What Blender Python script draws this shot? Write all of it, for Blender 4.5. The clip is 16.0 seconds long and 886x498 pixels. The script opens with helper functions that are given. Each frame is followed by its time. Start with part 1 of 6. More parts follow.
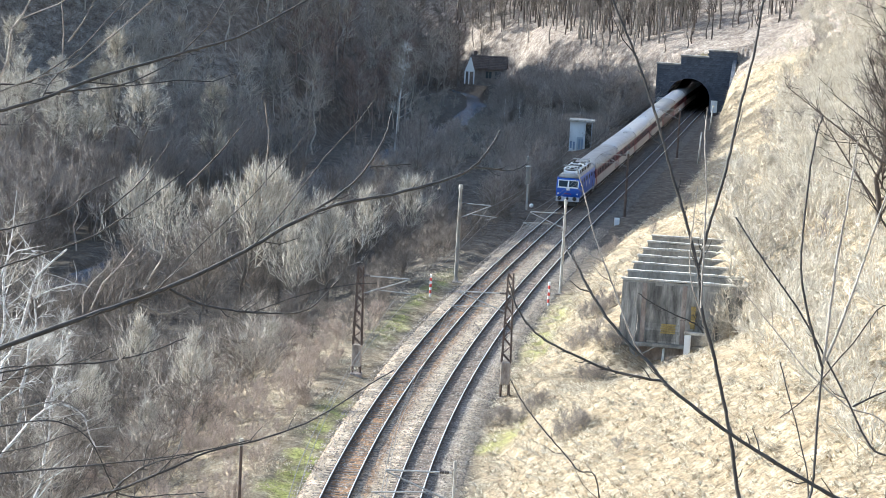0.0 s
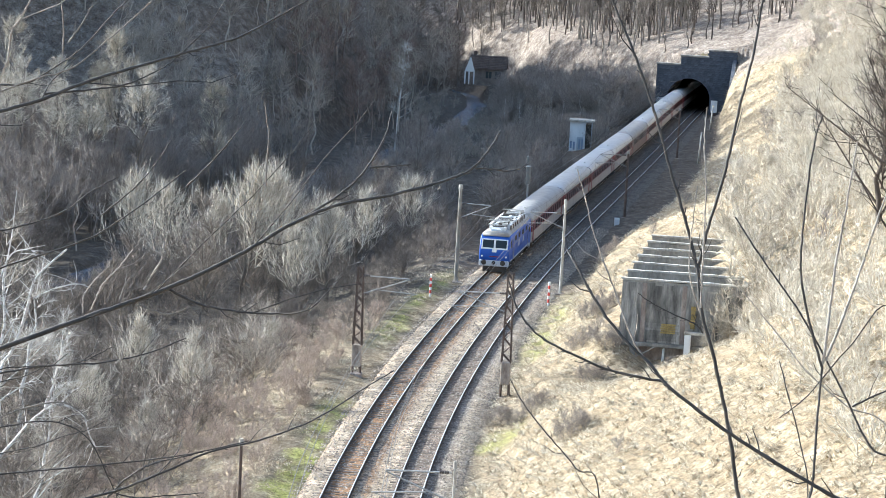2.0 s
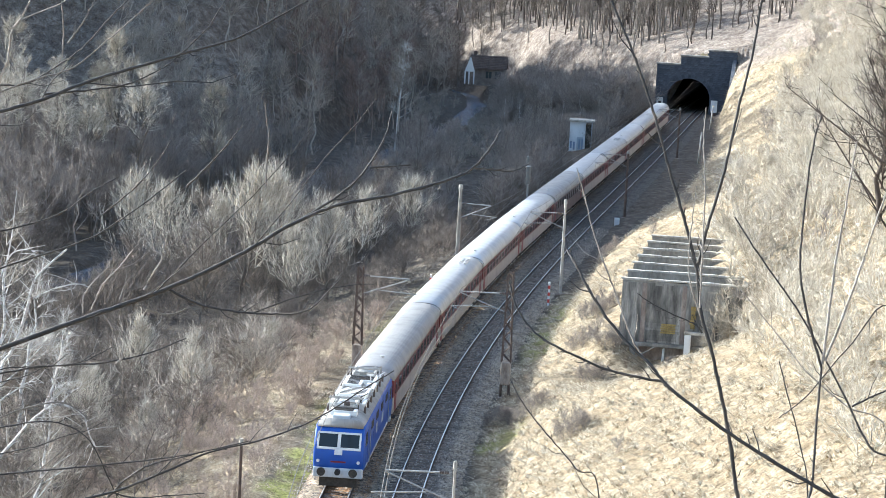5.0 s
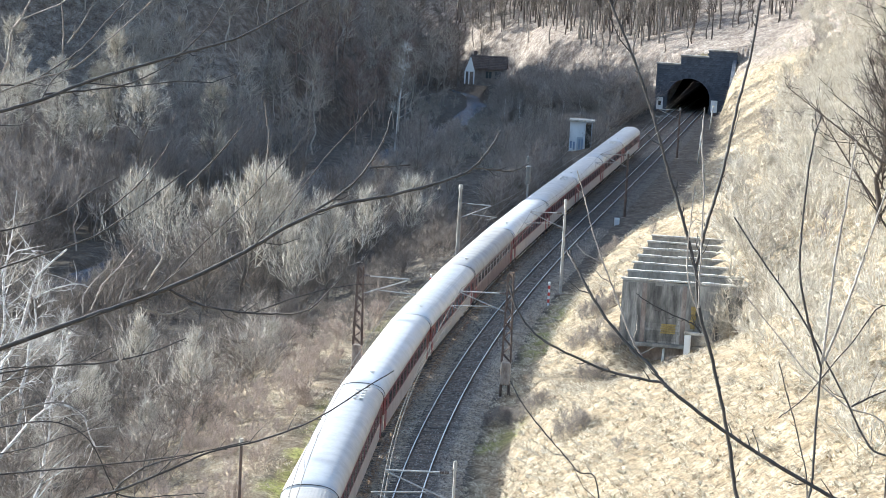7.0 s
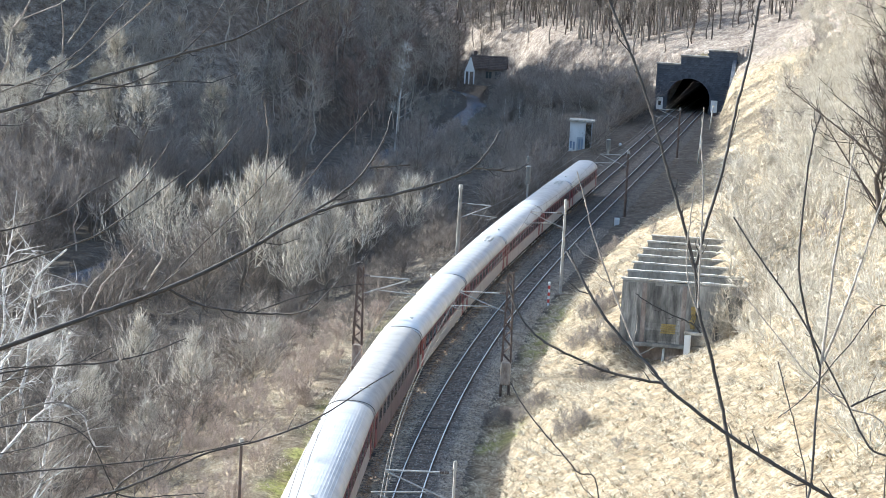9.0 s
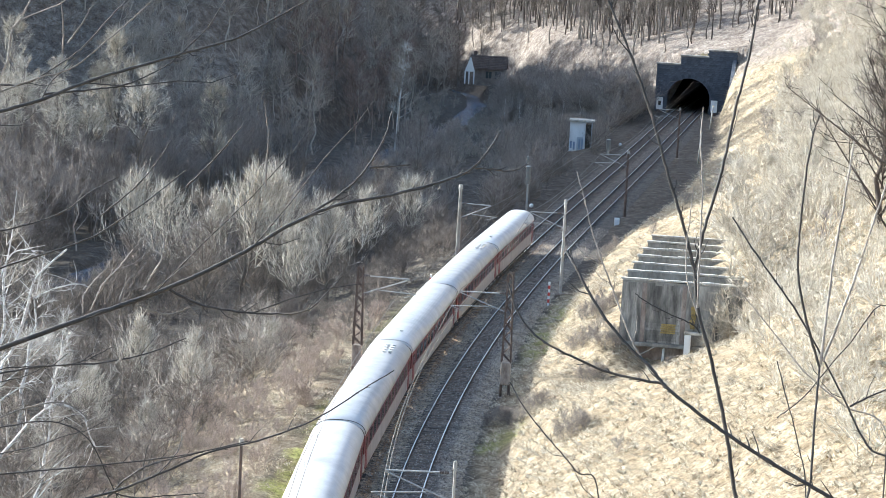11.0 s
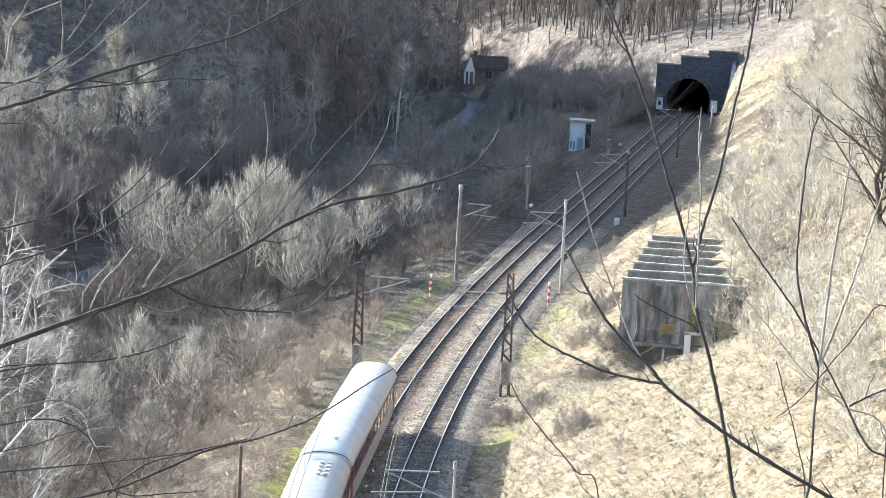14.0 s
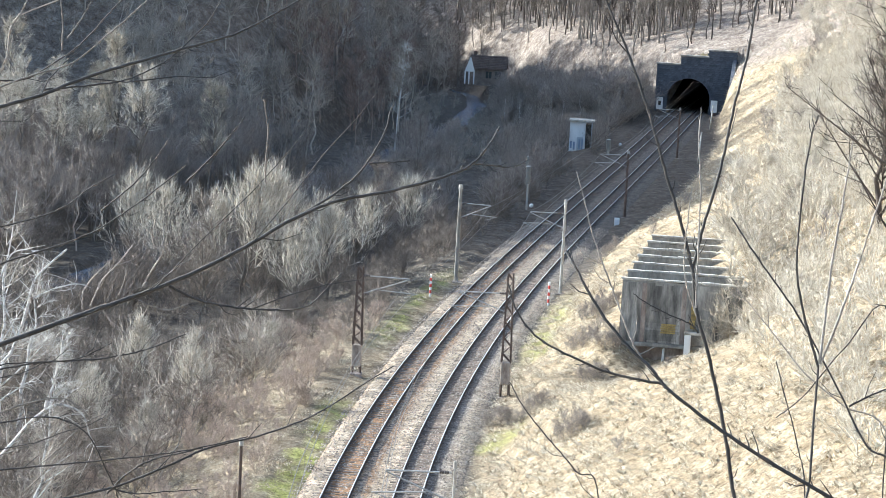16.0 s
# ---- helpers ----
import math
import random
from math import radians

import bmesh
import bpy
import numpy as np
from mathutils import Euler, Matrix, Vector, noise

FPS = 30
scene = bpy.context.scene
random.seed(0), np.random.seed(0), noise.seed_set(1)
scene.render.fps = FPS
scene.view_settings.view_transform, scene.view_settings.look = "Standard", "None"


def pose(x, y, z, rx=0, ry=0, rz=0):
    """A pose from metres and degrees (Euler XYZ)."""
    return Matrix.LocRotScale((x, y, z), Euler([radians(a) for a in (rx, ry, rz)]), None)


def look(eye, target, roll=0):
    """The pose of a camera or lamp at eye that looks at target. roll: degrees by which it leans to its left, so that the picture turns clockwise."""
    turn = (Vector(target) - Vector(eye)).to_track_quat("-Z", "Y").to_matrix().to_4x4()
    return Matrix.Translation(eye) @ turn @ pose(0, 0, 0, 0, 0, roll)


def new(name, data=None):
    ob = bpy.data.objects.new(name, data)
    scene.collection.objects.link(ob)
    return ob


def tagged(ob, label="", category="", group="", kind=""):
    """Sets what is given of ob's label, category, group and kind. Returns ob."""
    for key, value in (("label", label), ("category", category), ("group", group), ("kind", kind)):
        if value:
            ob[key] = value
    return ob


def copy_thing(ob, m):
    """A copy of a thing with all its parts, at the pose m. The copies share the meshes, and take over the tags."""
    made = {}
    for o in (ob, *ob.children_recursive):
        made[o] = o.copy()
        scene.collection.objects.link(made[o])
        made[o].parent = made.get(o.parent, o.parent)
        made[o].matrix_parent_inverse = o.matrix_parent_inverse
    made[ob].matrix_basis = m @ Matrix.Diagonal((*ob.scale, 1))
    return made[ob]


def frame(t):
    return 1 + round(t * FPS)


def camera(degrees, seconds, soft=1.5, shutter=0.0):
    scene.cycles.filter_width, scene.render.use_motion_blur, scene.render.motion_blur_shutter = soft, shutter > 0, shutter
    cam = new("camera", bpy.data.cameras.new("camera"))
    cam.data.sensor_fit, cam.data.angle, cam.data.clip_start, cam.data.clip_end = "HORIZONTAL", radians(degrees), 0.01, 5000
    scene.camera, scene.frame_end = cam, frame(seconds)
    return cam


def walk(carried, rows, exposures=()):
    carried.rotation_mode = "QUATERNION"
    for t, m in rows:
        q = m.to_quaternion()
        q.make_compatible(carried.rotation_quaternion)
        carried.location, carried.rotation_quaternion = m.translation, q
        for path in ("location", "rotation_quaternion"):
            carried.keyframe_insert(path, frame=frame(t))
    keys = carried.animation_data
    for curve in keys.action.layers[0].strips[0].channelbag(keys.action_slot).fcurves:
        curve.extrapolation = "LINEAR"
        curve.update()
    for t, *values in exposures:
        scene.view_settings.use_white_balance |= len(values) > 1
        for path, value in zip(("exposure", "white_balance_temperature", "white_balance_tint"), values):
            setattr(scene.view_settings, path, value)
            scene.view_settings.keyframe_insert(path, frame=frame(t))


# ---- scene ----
import collections
import itertools

# ================= camera =================
cam = camera(21.6745, 16.0, 0.8)
EYE = (0.0, 0.0, 30.692)
AIM = (0.0, 100.0, 30.692 - 100 * math.tan(radians(7.6689)))
walk(cam, [(0.0, look(EYE, AIM, 3.0686)), (16.0, look(EYE, AIM, 3.0686))], [(0.0, 1.62, 5850, 4), (16.0, 1.62, 5850, 4)])

# ================= light =================
SUN_AZ = math.atan2(-0.90, 0.43)      # from +y towards +x
SUN_EL = radians(22.0)
sun_way = Vector((math.sin(SUN_AZ) * math.cos(SUN_EL), math.cos(SUN_AZ) * math.cos(SUN_EL), math.sin(SUN_EL)))
world = bpy.data.worlds.new("sky")
scene.world = world
world.use_nodes = True
wt = world.node_tree
sky = wt.nodes.new("ShaderNodeTexSky")
sky.sky_type = "NISHITA"
sky.sun_disc = False
sky.sun_elevation, sky.sun_rotation = SUN_EL, SUN_AZ
sky.air_density, sky.dust_density, sky.ozone_density = 1.0, 2.4, 0.8
wt.links.new(sky.outputs[0], wt.nodes["Background"].inputs[0])
wt.nodes["Background"].inputs[1].default_value = 0.15
sun = new("sun", bpy.data.lights.new("sun", "SUN"))
sun.data.energy, sun.data.angle, sun.data.color = 4.1, radians(0.6), (1.0, 0.965, 0.91)
sun.matrix_world = look(sun_way * 600, (0, 0, 0))

# ================= the line of the railway =================
# left track's centre line by arc length s; offsets o go to the right of the way from the camera to the tunnel
GAUGE, SEP, RAIL_TOP, PORTAL_S = 1.5, 3.9, 0.17, 311.0
LINE_S = np.arange(-420.0, 460.5, 0.5)


def bend_at(s):
    u = np.clip(s, -30, 330) / 100
    k = (1.5957 - 1.6665 * u + 0.4082 * u * u) / 1000
    return np.where(s < -30, np.where(s > -130, -0.0022, 0.0), np.where(s > 330, 0.0, k))


_h = np.concatenate([[0], np.cumsum(bend_at(LINE_S[1:] - 0.25) * 0.5)])
LINE_H = _h - np.interp(0, LINE_S, _h) + 0.07219
_x = np.concatenate([[0], np.cumsum(np.sin((LINE_H[1:] + LINE_H[:-1]) / 2) * 0.5)])
_y = np.concatenate([[0], np.cumsum(np.cos((LINE_H[1:] + LINE_H[:-1]) / 2) * 0.5)])
LINE_X = _x - np.interp(0, LINE_S, _x) - 4.5045
LINE_Y = _y - np.interp(0, LINE_S, _y) + 134.3534


def on_line(s, o=0.0, z=0.0):
    """The place at arc length s, offset o to the right, height z."""
    h = np.interp(s, LINE_S, LINE_H)
    return Vector((np.interp(s, LINE_S, LINE_X) + o * math.cos(h), np.interp(s, LINE_S, LINE_Y) - o * math.sin(h), z))


def turn_at(s):
    """Degrees about z that turn +y along the line."""
    return -math.degrees(np.interp(s, LINE_S, LINE_H))


def line_coords(x, y):
    """Arc length and offset of places, from arrays."""
    sh = x.shape
    x, y = x.ravel(), y.ravel()
    px, py, ps, ph = LINE_X[::4], LINE_Y[::4], LINE_S[::4], LINE_H[::4]
    s, o = np.empty_like(x), np.empty_like(x)
    for a in range(0, len(x), 4000):
        dx, dy = x[a:a + 4000, None] - px, y[a:a + 4000, None] - py
        i = np.argmin(dx * dx + dy * dy, 1)
        r = np.arange(len(i))
        ddx, ddy = dx[r, i], dy[r, i]
        s[a:a + 4000] = ps[i] + ddx * np.sin(ph[i]) + ddy * np.cos(ph[i])
        o[a:a + 4000] = ddx * np.cos(ph[i]) - ddy * np.sin(ph[i])
    return s.reshape(sh), o.reshape(sh)


# ================= the lie of the land =================
def ramp(v, a, b):
    t = np.clip((v - a) / (b - a), 0, 1)
    return t * t * (3 - 2 * t)


def waves(x, y, size, seed):
    """Smooth noise from a few turned waves."""
    r = np.random.RandomState(seed)
    z = 0
    for k in range(7):
        a, f, p = r.uniform(0, 6.283), r.uniform(0.6, 1.7), r.uniform(0, 6.283)
        z = z + np.sin((x * math.cos(a) + y * math.sin(a)) * f * 6.283 / size + p)
    return z / 4.0


RIVER_Y = np.array([-100, 60, 130, 190, 230, 350, 430, 480, 510, 560, 700])
RIVER_X = np.array([-60, -54, -48, -38, -31, -11, 1.0, 5.5, 5.0, -12, -60])


def river_x(y):
    return np.interp(y, RIVER_Y, RIVER_X)


def slope_foot(s):
    """Offset at which the right-hand slope begins."""
    return 8.0 + 3.2 * ramp(s, 85, 160) * (1 - ramp(s, 230, 300))


def land(x, y):
    x, y = np.asarray(x, float), np.asarray(y, float)
    s, o = line_coords(x, y)
    # right-hand slope
    steep = 0.55 + 0.25 * ramp(s, 120, 300)
    up = np.maximum(o - slope_foot(s), 0)
    right = steep * np.maximum(up - 0.6, 0) + 0.9 * ramp(up, 0.5, 2.2) + (0.35 * waves(x, y, 14, 3) + 0.16 * waves(x, y, 4.5, 4) + 0.07 * waves(x, y, 2.6, 14)) * ramp(up, 0, 6)
    right = right + 6.5 * ramp(up, 0.6, 3.6) * ramp(s, 258, 306)
    right = np.minimum(right, 70 + 0.15 * up)
    right = right - 5.3 * np.exp(-((x - 18.5) / 6.8) ** 2 - ((y - 151.5) / 9.0) ** 2) * ramp(up, 1, 5)
    right = right - 1.5 * np.exp(-((x - 15.4) / 2.6) ** 2 - ((y - 160.0) / 5.0) ** 2) + 1.3 * np.exp(-((x - 11.8) / 1.5) ** 2 - ((y - 157.6) / 2.6) ** 2)
    # left side: bank, valley floor and river
    down = np.maximum(-3.6 - o, 0)
    left = -3.2 * ramp(down, 1.5, 14) + (0.35 * waves(x, y, 17, 5) + 0.05 * waves(x, y, 5, 6)) * ramp(down, 2, 9)
    rx = river_x(y)
    near = 1 - 0.5 * ramp(y, 300, 400)
    left = left - 1.3 * (1 - ramp(np.abs(x - rx), 1.8 * near, 5.5 * near)) * ramp(down, 3, 10)
    d = np.maximum(rx - x - 9, 0)
    hang = 0.26 + 0.97 * ramp(y, 340, 380) * (1 - 0.75 * ramp(y, 500, 545) * (1 - ramp(y, 585, 625))) * (1 - ramp(-x, 115, 150))
    left = left + np.minimum(hang * d, 115 - 75 * ramp(y, 340, 378) + 0.08 * d) * ramp(d, 0, 12) + 1.2 * waves(x, y, 45, 7) * ramp(d, 0, 30)
    # an unseen ridge left of the view, added to throw shade across the line
    q = 0.43 * x + 0.9 * y
    left = left + 52 * ramp(-x, 70, 104) * ramp(q, 206, 224) * (1 - ramp(q, 258, 274))
    z = np.where(o > 2, right, left)
    z = np.where((o > 7.3) & (o < slope_foot(s)), -0.25 + 0.25 * ramp(o, 7.3, 7.6) + 0.1 * waves(x, y, 5, 15), z)
    z = np.where((o > -3.4) & (o < 7.3), -0.3, z)
    # the hill through which the tunnel goes, and the valley's end
    d2 = x * 0.903 + (y - 530) * 0.43
    hill = 8.6 * ramp(d2, 0, 7) + 0.40 * np.maximum(d2, 0) + 0.8 * waves(x, y, 30, 8) * ramp(d2, 2, 25)
    z = np.where((s > PORTAL_S + 1.0) & (d2 > 0), np.maximum(z, hill), np.where(d2 > 0, np.where(o < -3.6, np.maximum(z, hill), z), z))
    z = z + 0.42 * np.maximum(y - 545, 0) * ramp(y, 545, 600)
    yard = np.exp(-((x - 8.5) / 7.5) ** 4 - ((y - 503) / 11.0) ** 4)
    z = z + (0.0 - z) * np.where(o < -4, yard, 0) * ramp(x - river_x(y), 0, 4)
    # the spur on which the camera stands
    spur = np.where(y < 1, 29.0, 29.0 - 0.5 * (y - 1)) + 0.25 * waves(x, y, 6, 9)
    z = np.maximum(z, np.where(o > 6, np.minimum(spur, 4.0 * (o - 6)), -99))
    return z


def ground_z(x, y):
    return float(land(np.array([x]), np.array([y]))[0])


# ================= materials =================
def mat(name):
    m = bpy.data.materials.new(name)
    m.use_nodes = True
    t = m.node_tree
    return m, t, t.nodes["Principled BSDF"]


def node(t, kind, **kw):
    n = t.nodes.new(kind)
    for k, v in kw.items():
        n.inputs[k].default_value = v
    return n


def ramp_node(t, fac, stops):
    n = t.nodes.new("ShaderNodeValToRGB")
    e = n.color_ramp.elements
    while len(e) < len(stops):
        e.new(0.5)
    for el, (p, c) in zip(e, stops):
        el.position, el.color = p, (*c, 1)
    t.links.new(fac, n.inputs[0])
    return n.outputs[0]


def noise_node(t, scale, detail=4, rough=0.6, coords="Object", stretch=(1, 1, 1)):
    tc = t.nodes.new("ShaderNodeTexCoord")
    mp = t.nodes.new("ShaderNodeMapping")
    mp.inputs["Scale"].default_value = stretch
    t.links.new(tc.outputs[coords], mp.inputs[0])
    n = node(t, "ShaderNodeTexNoise", Scale=scale, Detail=detail, Roughness=rough)
    t.links.new(mp.outputs[0], n.inputs["Vector"])
    return n.outputs["Fac"]


def mix(t, fac, a, b, how="MIX"):
    n = t.nodes.new("ShaderNodeMix")
    n.data_type, n.blend_type = "RGBA", how
    for i, v in ((0, fac), (6, a), (7, b)):
        if hasattr(v, "links"):
            t.links.new(v, n.inputs[i])
        elif isinstance(v, tuple):
            n.inputs[i].default_value = (*v, 1)
        else:
            n.inputs[i].default_value = v
    return n.outputs[2]


def bump(t, b, height, strength, dist):
    n = node(t, "ShaderNodeBump", Strength=strength, Distance=dist)
    t.links.new(height, n.inputs["Height"])
    t.links.new(n.outputs[0], b.inputs["Normal"])


def surface(name, stops, scale, rough=0.8, metal=0.0, fine=0.0, relief=0.0, relief_dist=0.02, stretch=(1, 1, 1), vary=0.0, coords="Object", spec=0.5):
    """A worn surface: coarse noise through colour stops, finer grain over it, relief, and variation from object to object."""
    m, t, b = mat(name)
    c = ramp_node(t, noise_node(t, scale, stretch=stretch, coords=coords), stops)
    if fine:
        g = noise_node(t, fine, 5, 0.7, coords=coords, stretch=stretch)
        c = mix(t, 0.55, c, ramp_node(t, g, [(0.3, (0.25, 0.25, 0.25)), (0.7, (0.75, 0.75, 0.75))]), "OVERLAY")
        if relief:
            bump(t, b, g, relief, relief_dist)
    if vary:
        info = t.nodes.new("ShaderNodeObjectInfo")
        c = mix(t, 1.0, c, ramp_node(t, info.outputs["Random"], [(0, (1 - vary,) * 3), (1, (1, 1, 1))]), "MULTIPLY")
    t.links.new(c, b.inputs["Base Color"])
    b.inputs["Roughness"].default_value, b.inputs["Metallic"].default_value = rough, metal
    b.inputs["Specular IOR Level"].default_value = spec
    return m


def bark(name, lo, hi, vary=0.5):
    """Bark and twigs, with a tone of its own for each piece."""
    m, t, b = mat(name)
    g = t.nodes.new("ShaderNodeNewGeometry")
    c = ramp_node(t, g.outputs["Random Per Island"], [(0, lo), (1, hi)])
    c = mix(t, vary, c, ramp_node(t, noise_node(t, 1.2, 5), [(0.3, (0.35, 0.33, 0.3)), (0.7, (1, 1, 1))]), "MULTIPLY")
    t.links.new(c, b.inputs["Base Color"])
    b.inputs["Roughness"].default_value = 0.85
    b.inputs["Specular IOR Level"].default_value = 0.25
    return m


def paint(name, colour, rough=0.4, metal=0.0, dirt=0.25, spec=0.5):
    """Paint with streaks of grime."""
    m, t, b = mat(name)
    dark = tuple(v * 0.55 + 0.02 for v in colour)
    n1 = noise_node(t, 0.7, 6, 0.7, stretch=(1, 1, 0.4))
    n2 = noise_node(t, 6.0, 4, 0.6, stretch=(1, 1, 0.2))
    c = mix(t, ramp_node(t, n1, [(0.45, (0, 0, 0)), (0.75, (dirt * 2,) * 3)]), colour, dark)
    c = mix(t, ramp_node(t, n2, [(0.5, (0, 0, 0)), (0.8, (dirt,) * 3)]), c, dark)
    t.links.new(c, b.inputs["Base Color"])
    t.links.new(ramp_node(t, n1, [(0.3, (rough,) * 3), (0.8, (min(rough + 0.25, 1),) * 3)]), b.inputs["Roughness"])
    b.inputs["Metallic"].default_value = metal
    b.inputs["Specular IOR Level"].default_value = spec
    return m


def ground_material():
    """Dry grass and leaf litter; the attribute 'cover' says where: red dry grass, green fresh grass, blue bare brown litter."""
    m, t, b = mat("ground_cover")
    at = t.nodes.new("ShaderNodeVertexColor")
    at.layer_name = "cover"
    sep = t.nodes.new("ShaderNodeSeparateColor")
    t.links.new(at.outputs[0], sep.inputs[0])
    n_big, n_mid = noise_node(t, 0.12, 5), noise_node(t, 0.9, 6, 0.7)
    n_fine = noise_node(t, 5.0, 6, 0.75)
    earth = ramp_node(t, n_mid, [(0.3, (0.055, 0.048, 0.041)), (0.5, (0.11, 0.096, 0.082)), (0.72, (0.21, 0.185, 0.158))])
    straw = ramp_node(t, n_mid, [(0.28, (0.17, 0.125, 0.075)), (0.5, (0.42, 0.335, 0.225)), (0.75, (0.66, 0.57, 0.42))])
    litter = ramp_node(t, n_mid, [(0.3, (0.13, 0.10, 0.082)), (0.5, (0.30, 0.25, 0.21)), (0.75, (0.56, 0.50, 0.43))])
    green = ramp_node(t, n_mid, [(0.3, (0.18, 0.19, 0.055)), (0.55, (0.40, 0.42, 0.11)), (0.75, (0.50, 0.48, 0.18))])
    c = mix(t, sep.outputs[0], earth, straw)
    c = mix(t, sep.outputs[2], c, litter)
    c = mix(t, sep.outputs[1], c, green)
    c = mix(t, 0.85, c, ramp_node(t, n_fine, [(0.32, (0.12, 0.12, 0.12)), (0.68, (0.86, 0.86, 0.86))]), "OVERLAY")
    n_spot = noise_node(t, 2.3, 3, 0.6)
    c = mix(t, ramp_node(t, n_spot, [(0.56, (0, 0, 0)), (0.66, (0.75, 0.75, 0.75))]), c, (0.14, 0.10, 0.065))
    c = mix(t, 0.35, c, ramp_node(t, n_big, [(0.35, (0.55, 0.52, 0.5)), (0.6, (1, 1, 1))]), "MULTIPLY")
    t.links.new(c, b.inputs["Base Color"])
    b.inputs["Roughness"].default_value = 0.95
    b.inputs["Specular IOR Level"].default_value = 0.1
    bump(t, b, n_fine, 0.9, 0.25)
    return m


M = {}
M["ground"] = ground_material()
def ballast_material():
    """Crushed stone: the attribute 'rust' holds rust stain in red, painted shade towards the tunnel in green, grey
    newer stone in blue.
    """
    m, t, b = mat("ballast")
    at = t.nodes.new("ShaderNodeVertexColor")
    at.layer_name = "rust"
    n1, n2, n3 = noise_node(t, 0.9, 5), noise_node(t, 6.0, 4, 0.8), noise_node(t, 0.35, 4)
    stone = ramp_node(t, n1, [(0.3, (0.30, 0.225, 0.155)), (0.5, (0.54, 0.44, 0.325)), (0.72, (0.72, 0.62, 0.485))])
    grey = ramp_node(t, n1, [(0.3, (0.13, 0.112, 0.096)), (0.5, (0.25, 0.22, 0.19)), (0.72, (0.40, 0.36, 0.315))])
    rust = ramp_node(t, n1, [(0.3, (0.14, 0.075, 0.04)), (0.5, (0.34, 0.195, 0.105)), (0.72, (0.52, 0.33, 0.19))])
    sep = t.nodes.new("ShaderNodeSeparateColor")
    t.links.new(at.outputs[0], sep.inputs[0])
    c = mix(t, sep.outputs[2], stone, grey)
    c = mix(t, sep.outputs[0], c, rust)
    # green channel: the shade on the far stretch, mixed in as dark grey
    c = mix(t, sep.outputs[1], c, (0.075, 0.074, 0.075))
    c = mix(t, 0.4, c, ramp_node(t, n3, [(0.35, (0.45, 0.42, 0.4)), (0.6, (1, 1, 1))]), "MULTIPLY")
    c = mix(t, 0.9, c, ramp_node(t, n2, [(0.36, (0.10, 0.10, 0.10)), (0.66, (0.82, 0.82, 0.82))]), "OVERLAY")
    t.links.new(c, b.inputs["Base Color"])
    b.inputs["Roughness"].default_value = 0.95
    b.inputs["Specular IOR Level"].default_value = 0.2
    bump(t, b, n2, 1.0, 0.16)
    return m


M["ballast"] = ballast_material()
M["stone_chip"] = bark("stone_chip", (0.12, 0.095, 0.08), (0.50, 0.43, 0.36), 0.2)
M["twig_black"] = bark("black_twigs", (0.045, 0.036, 0.03), (0.15, 0.12, 0.10), 0.3)
M["rail_side"] = surface("rail_rust", [(0.3, (0.03, 0.021, 0.017)), (0.7, (0.07, 0.048, 0.036))], 3, 0.8, fine=20)
M["rail_top"] = surface("rail_polish", [(0.3, (0.66, 0.65, 0.64)), (0.7, (0.8, 0.79, 0.78))], 1.0, 0.42, 0.75)
M["sleeper"] = surface("sleeper_wood", [(0.3, (0.13, 0.10, 0.08)), (0.7, (0.24, 0.19, 0.15))], 1.2, 0.9, fine=9, vary=0.5)
M["concrete"] = surface("old_concrete", [(0.25, (0.11, 0.10, 0.09)), (0.5, (0.24, 0.225, 0.20)), (0.75, (0.42, 0.40, 0.36))], 0.7, 0.9, fine=5, relief=0.5, relief_dist=0.03, stretch=(1, 1, 0.35))
M["stained"] = surface("rust_stained_concrete", [(0.25, (0.13, 0.10, 0.085)), (0.5, (0.25, 0.20, 0.17)), (0.75, (0.38, 0.33, 0.29))], 1.4, 0.9, fine=6, relief=0.5, relief_dist=0.03, stretch=(1, 1, 0.4))
M["block"] = surface("rusty_pale_concrete", [(0.3, (0.18, 0.135, 0.105)), (0.5, (0.38, 0.32, 0.265)), (0.75, (0.56, 0.50, 0.43))], 1.6, 0.9, fine=8, relief=0.4, stretch=(1, 1, 0.4))
M["concrete_light"] = surface("pale_concrete", [(0.3, (0.24, 0.225, 0.20)), (0.5, (0.40, 0.38, 0.34)), (0.75, (0.58, 0.55, 0.50))], 1.5, 0.9, fine=9, relief=0.4)
M["steel"] = surface("rusty_steel", [(0.3, (0.055, 0.037, 0.03)), (0.6, (0.12, 0.085, 0.068)), (0.8, (0.22, 0.175, 0.15))], 1.5, 0.75, 0.2, fine=8)
M["steel_grey"] = surface("galvanised_steel", [(0.3, (0.30, 0.29, 0.27)), (0.7, (0.5, 0.49, 0.46))], 2, 0.6, 0.4, fine=9)
M["wire"] = surface("copper_wire", [(0.3, (0.14, 0.125, 0.11)), (0.7, (0.22, 0.20, 0.18))], 1, 0.5, 0.5)
M["insulator"] = paint("brown_porcelain", (0.10, 0.075, 0.065), 0.3)
M["portal"] = surface("sooty_masonry", [(0.3, (0.05, 0.058, 0.073)), (0.55, (0.10, 0.112, 0.138)), (0.78, (0.20, 0.21, 0.23))], 0.45, 0.9, fine=5, relief=0.6, relief_dist=0.03, vary=0.4)
M["soot"] = surface("soot", [(0.3, (0.03, 0.032, 0.036)), (0.7, (0.075, 0.078, 0.085))], 0.5, 0.95, fine=4)
M["white"] = paint("white_paint", (0.78, 0.78, 0.76), 0.5, dirt=0.2)
M["red_paint"] = paint("red_paint", (0.55, 0.05, 0.035), 0.45)
M["black"] = surface("black_rubber", [(0.3, (0.012, 0.012, 0.012)), (0.7, (0.03, 0.03, 0.03))], 2, 0.7)
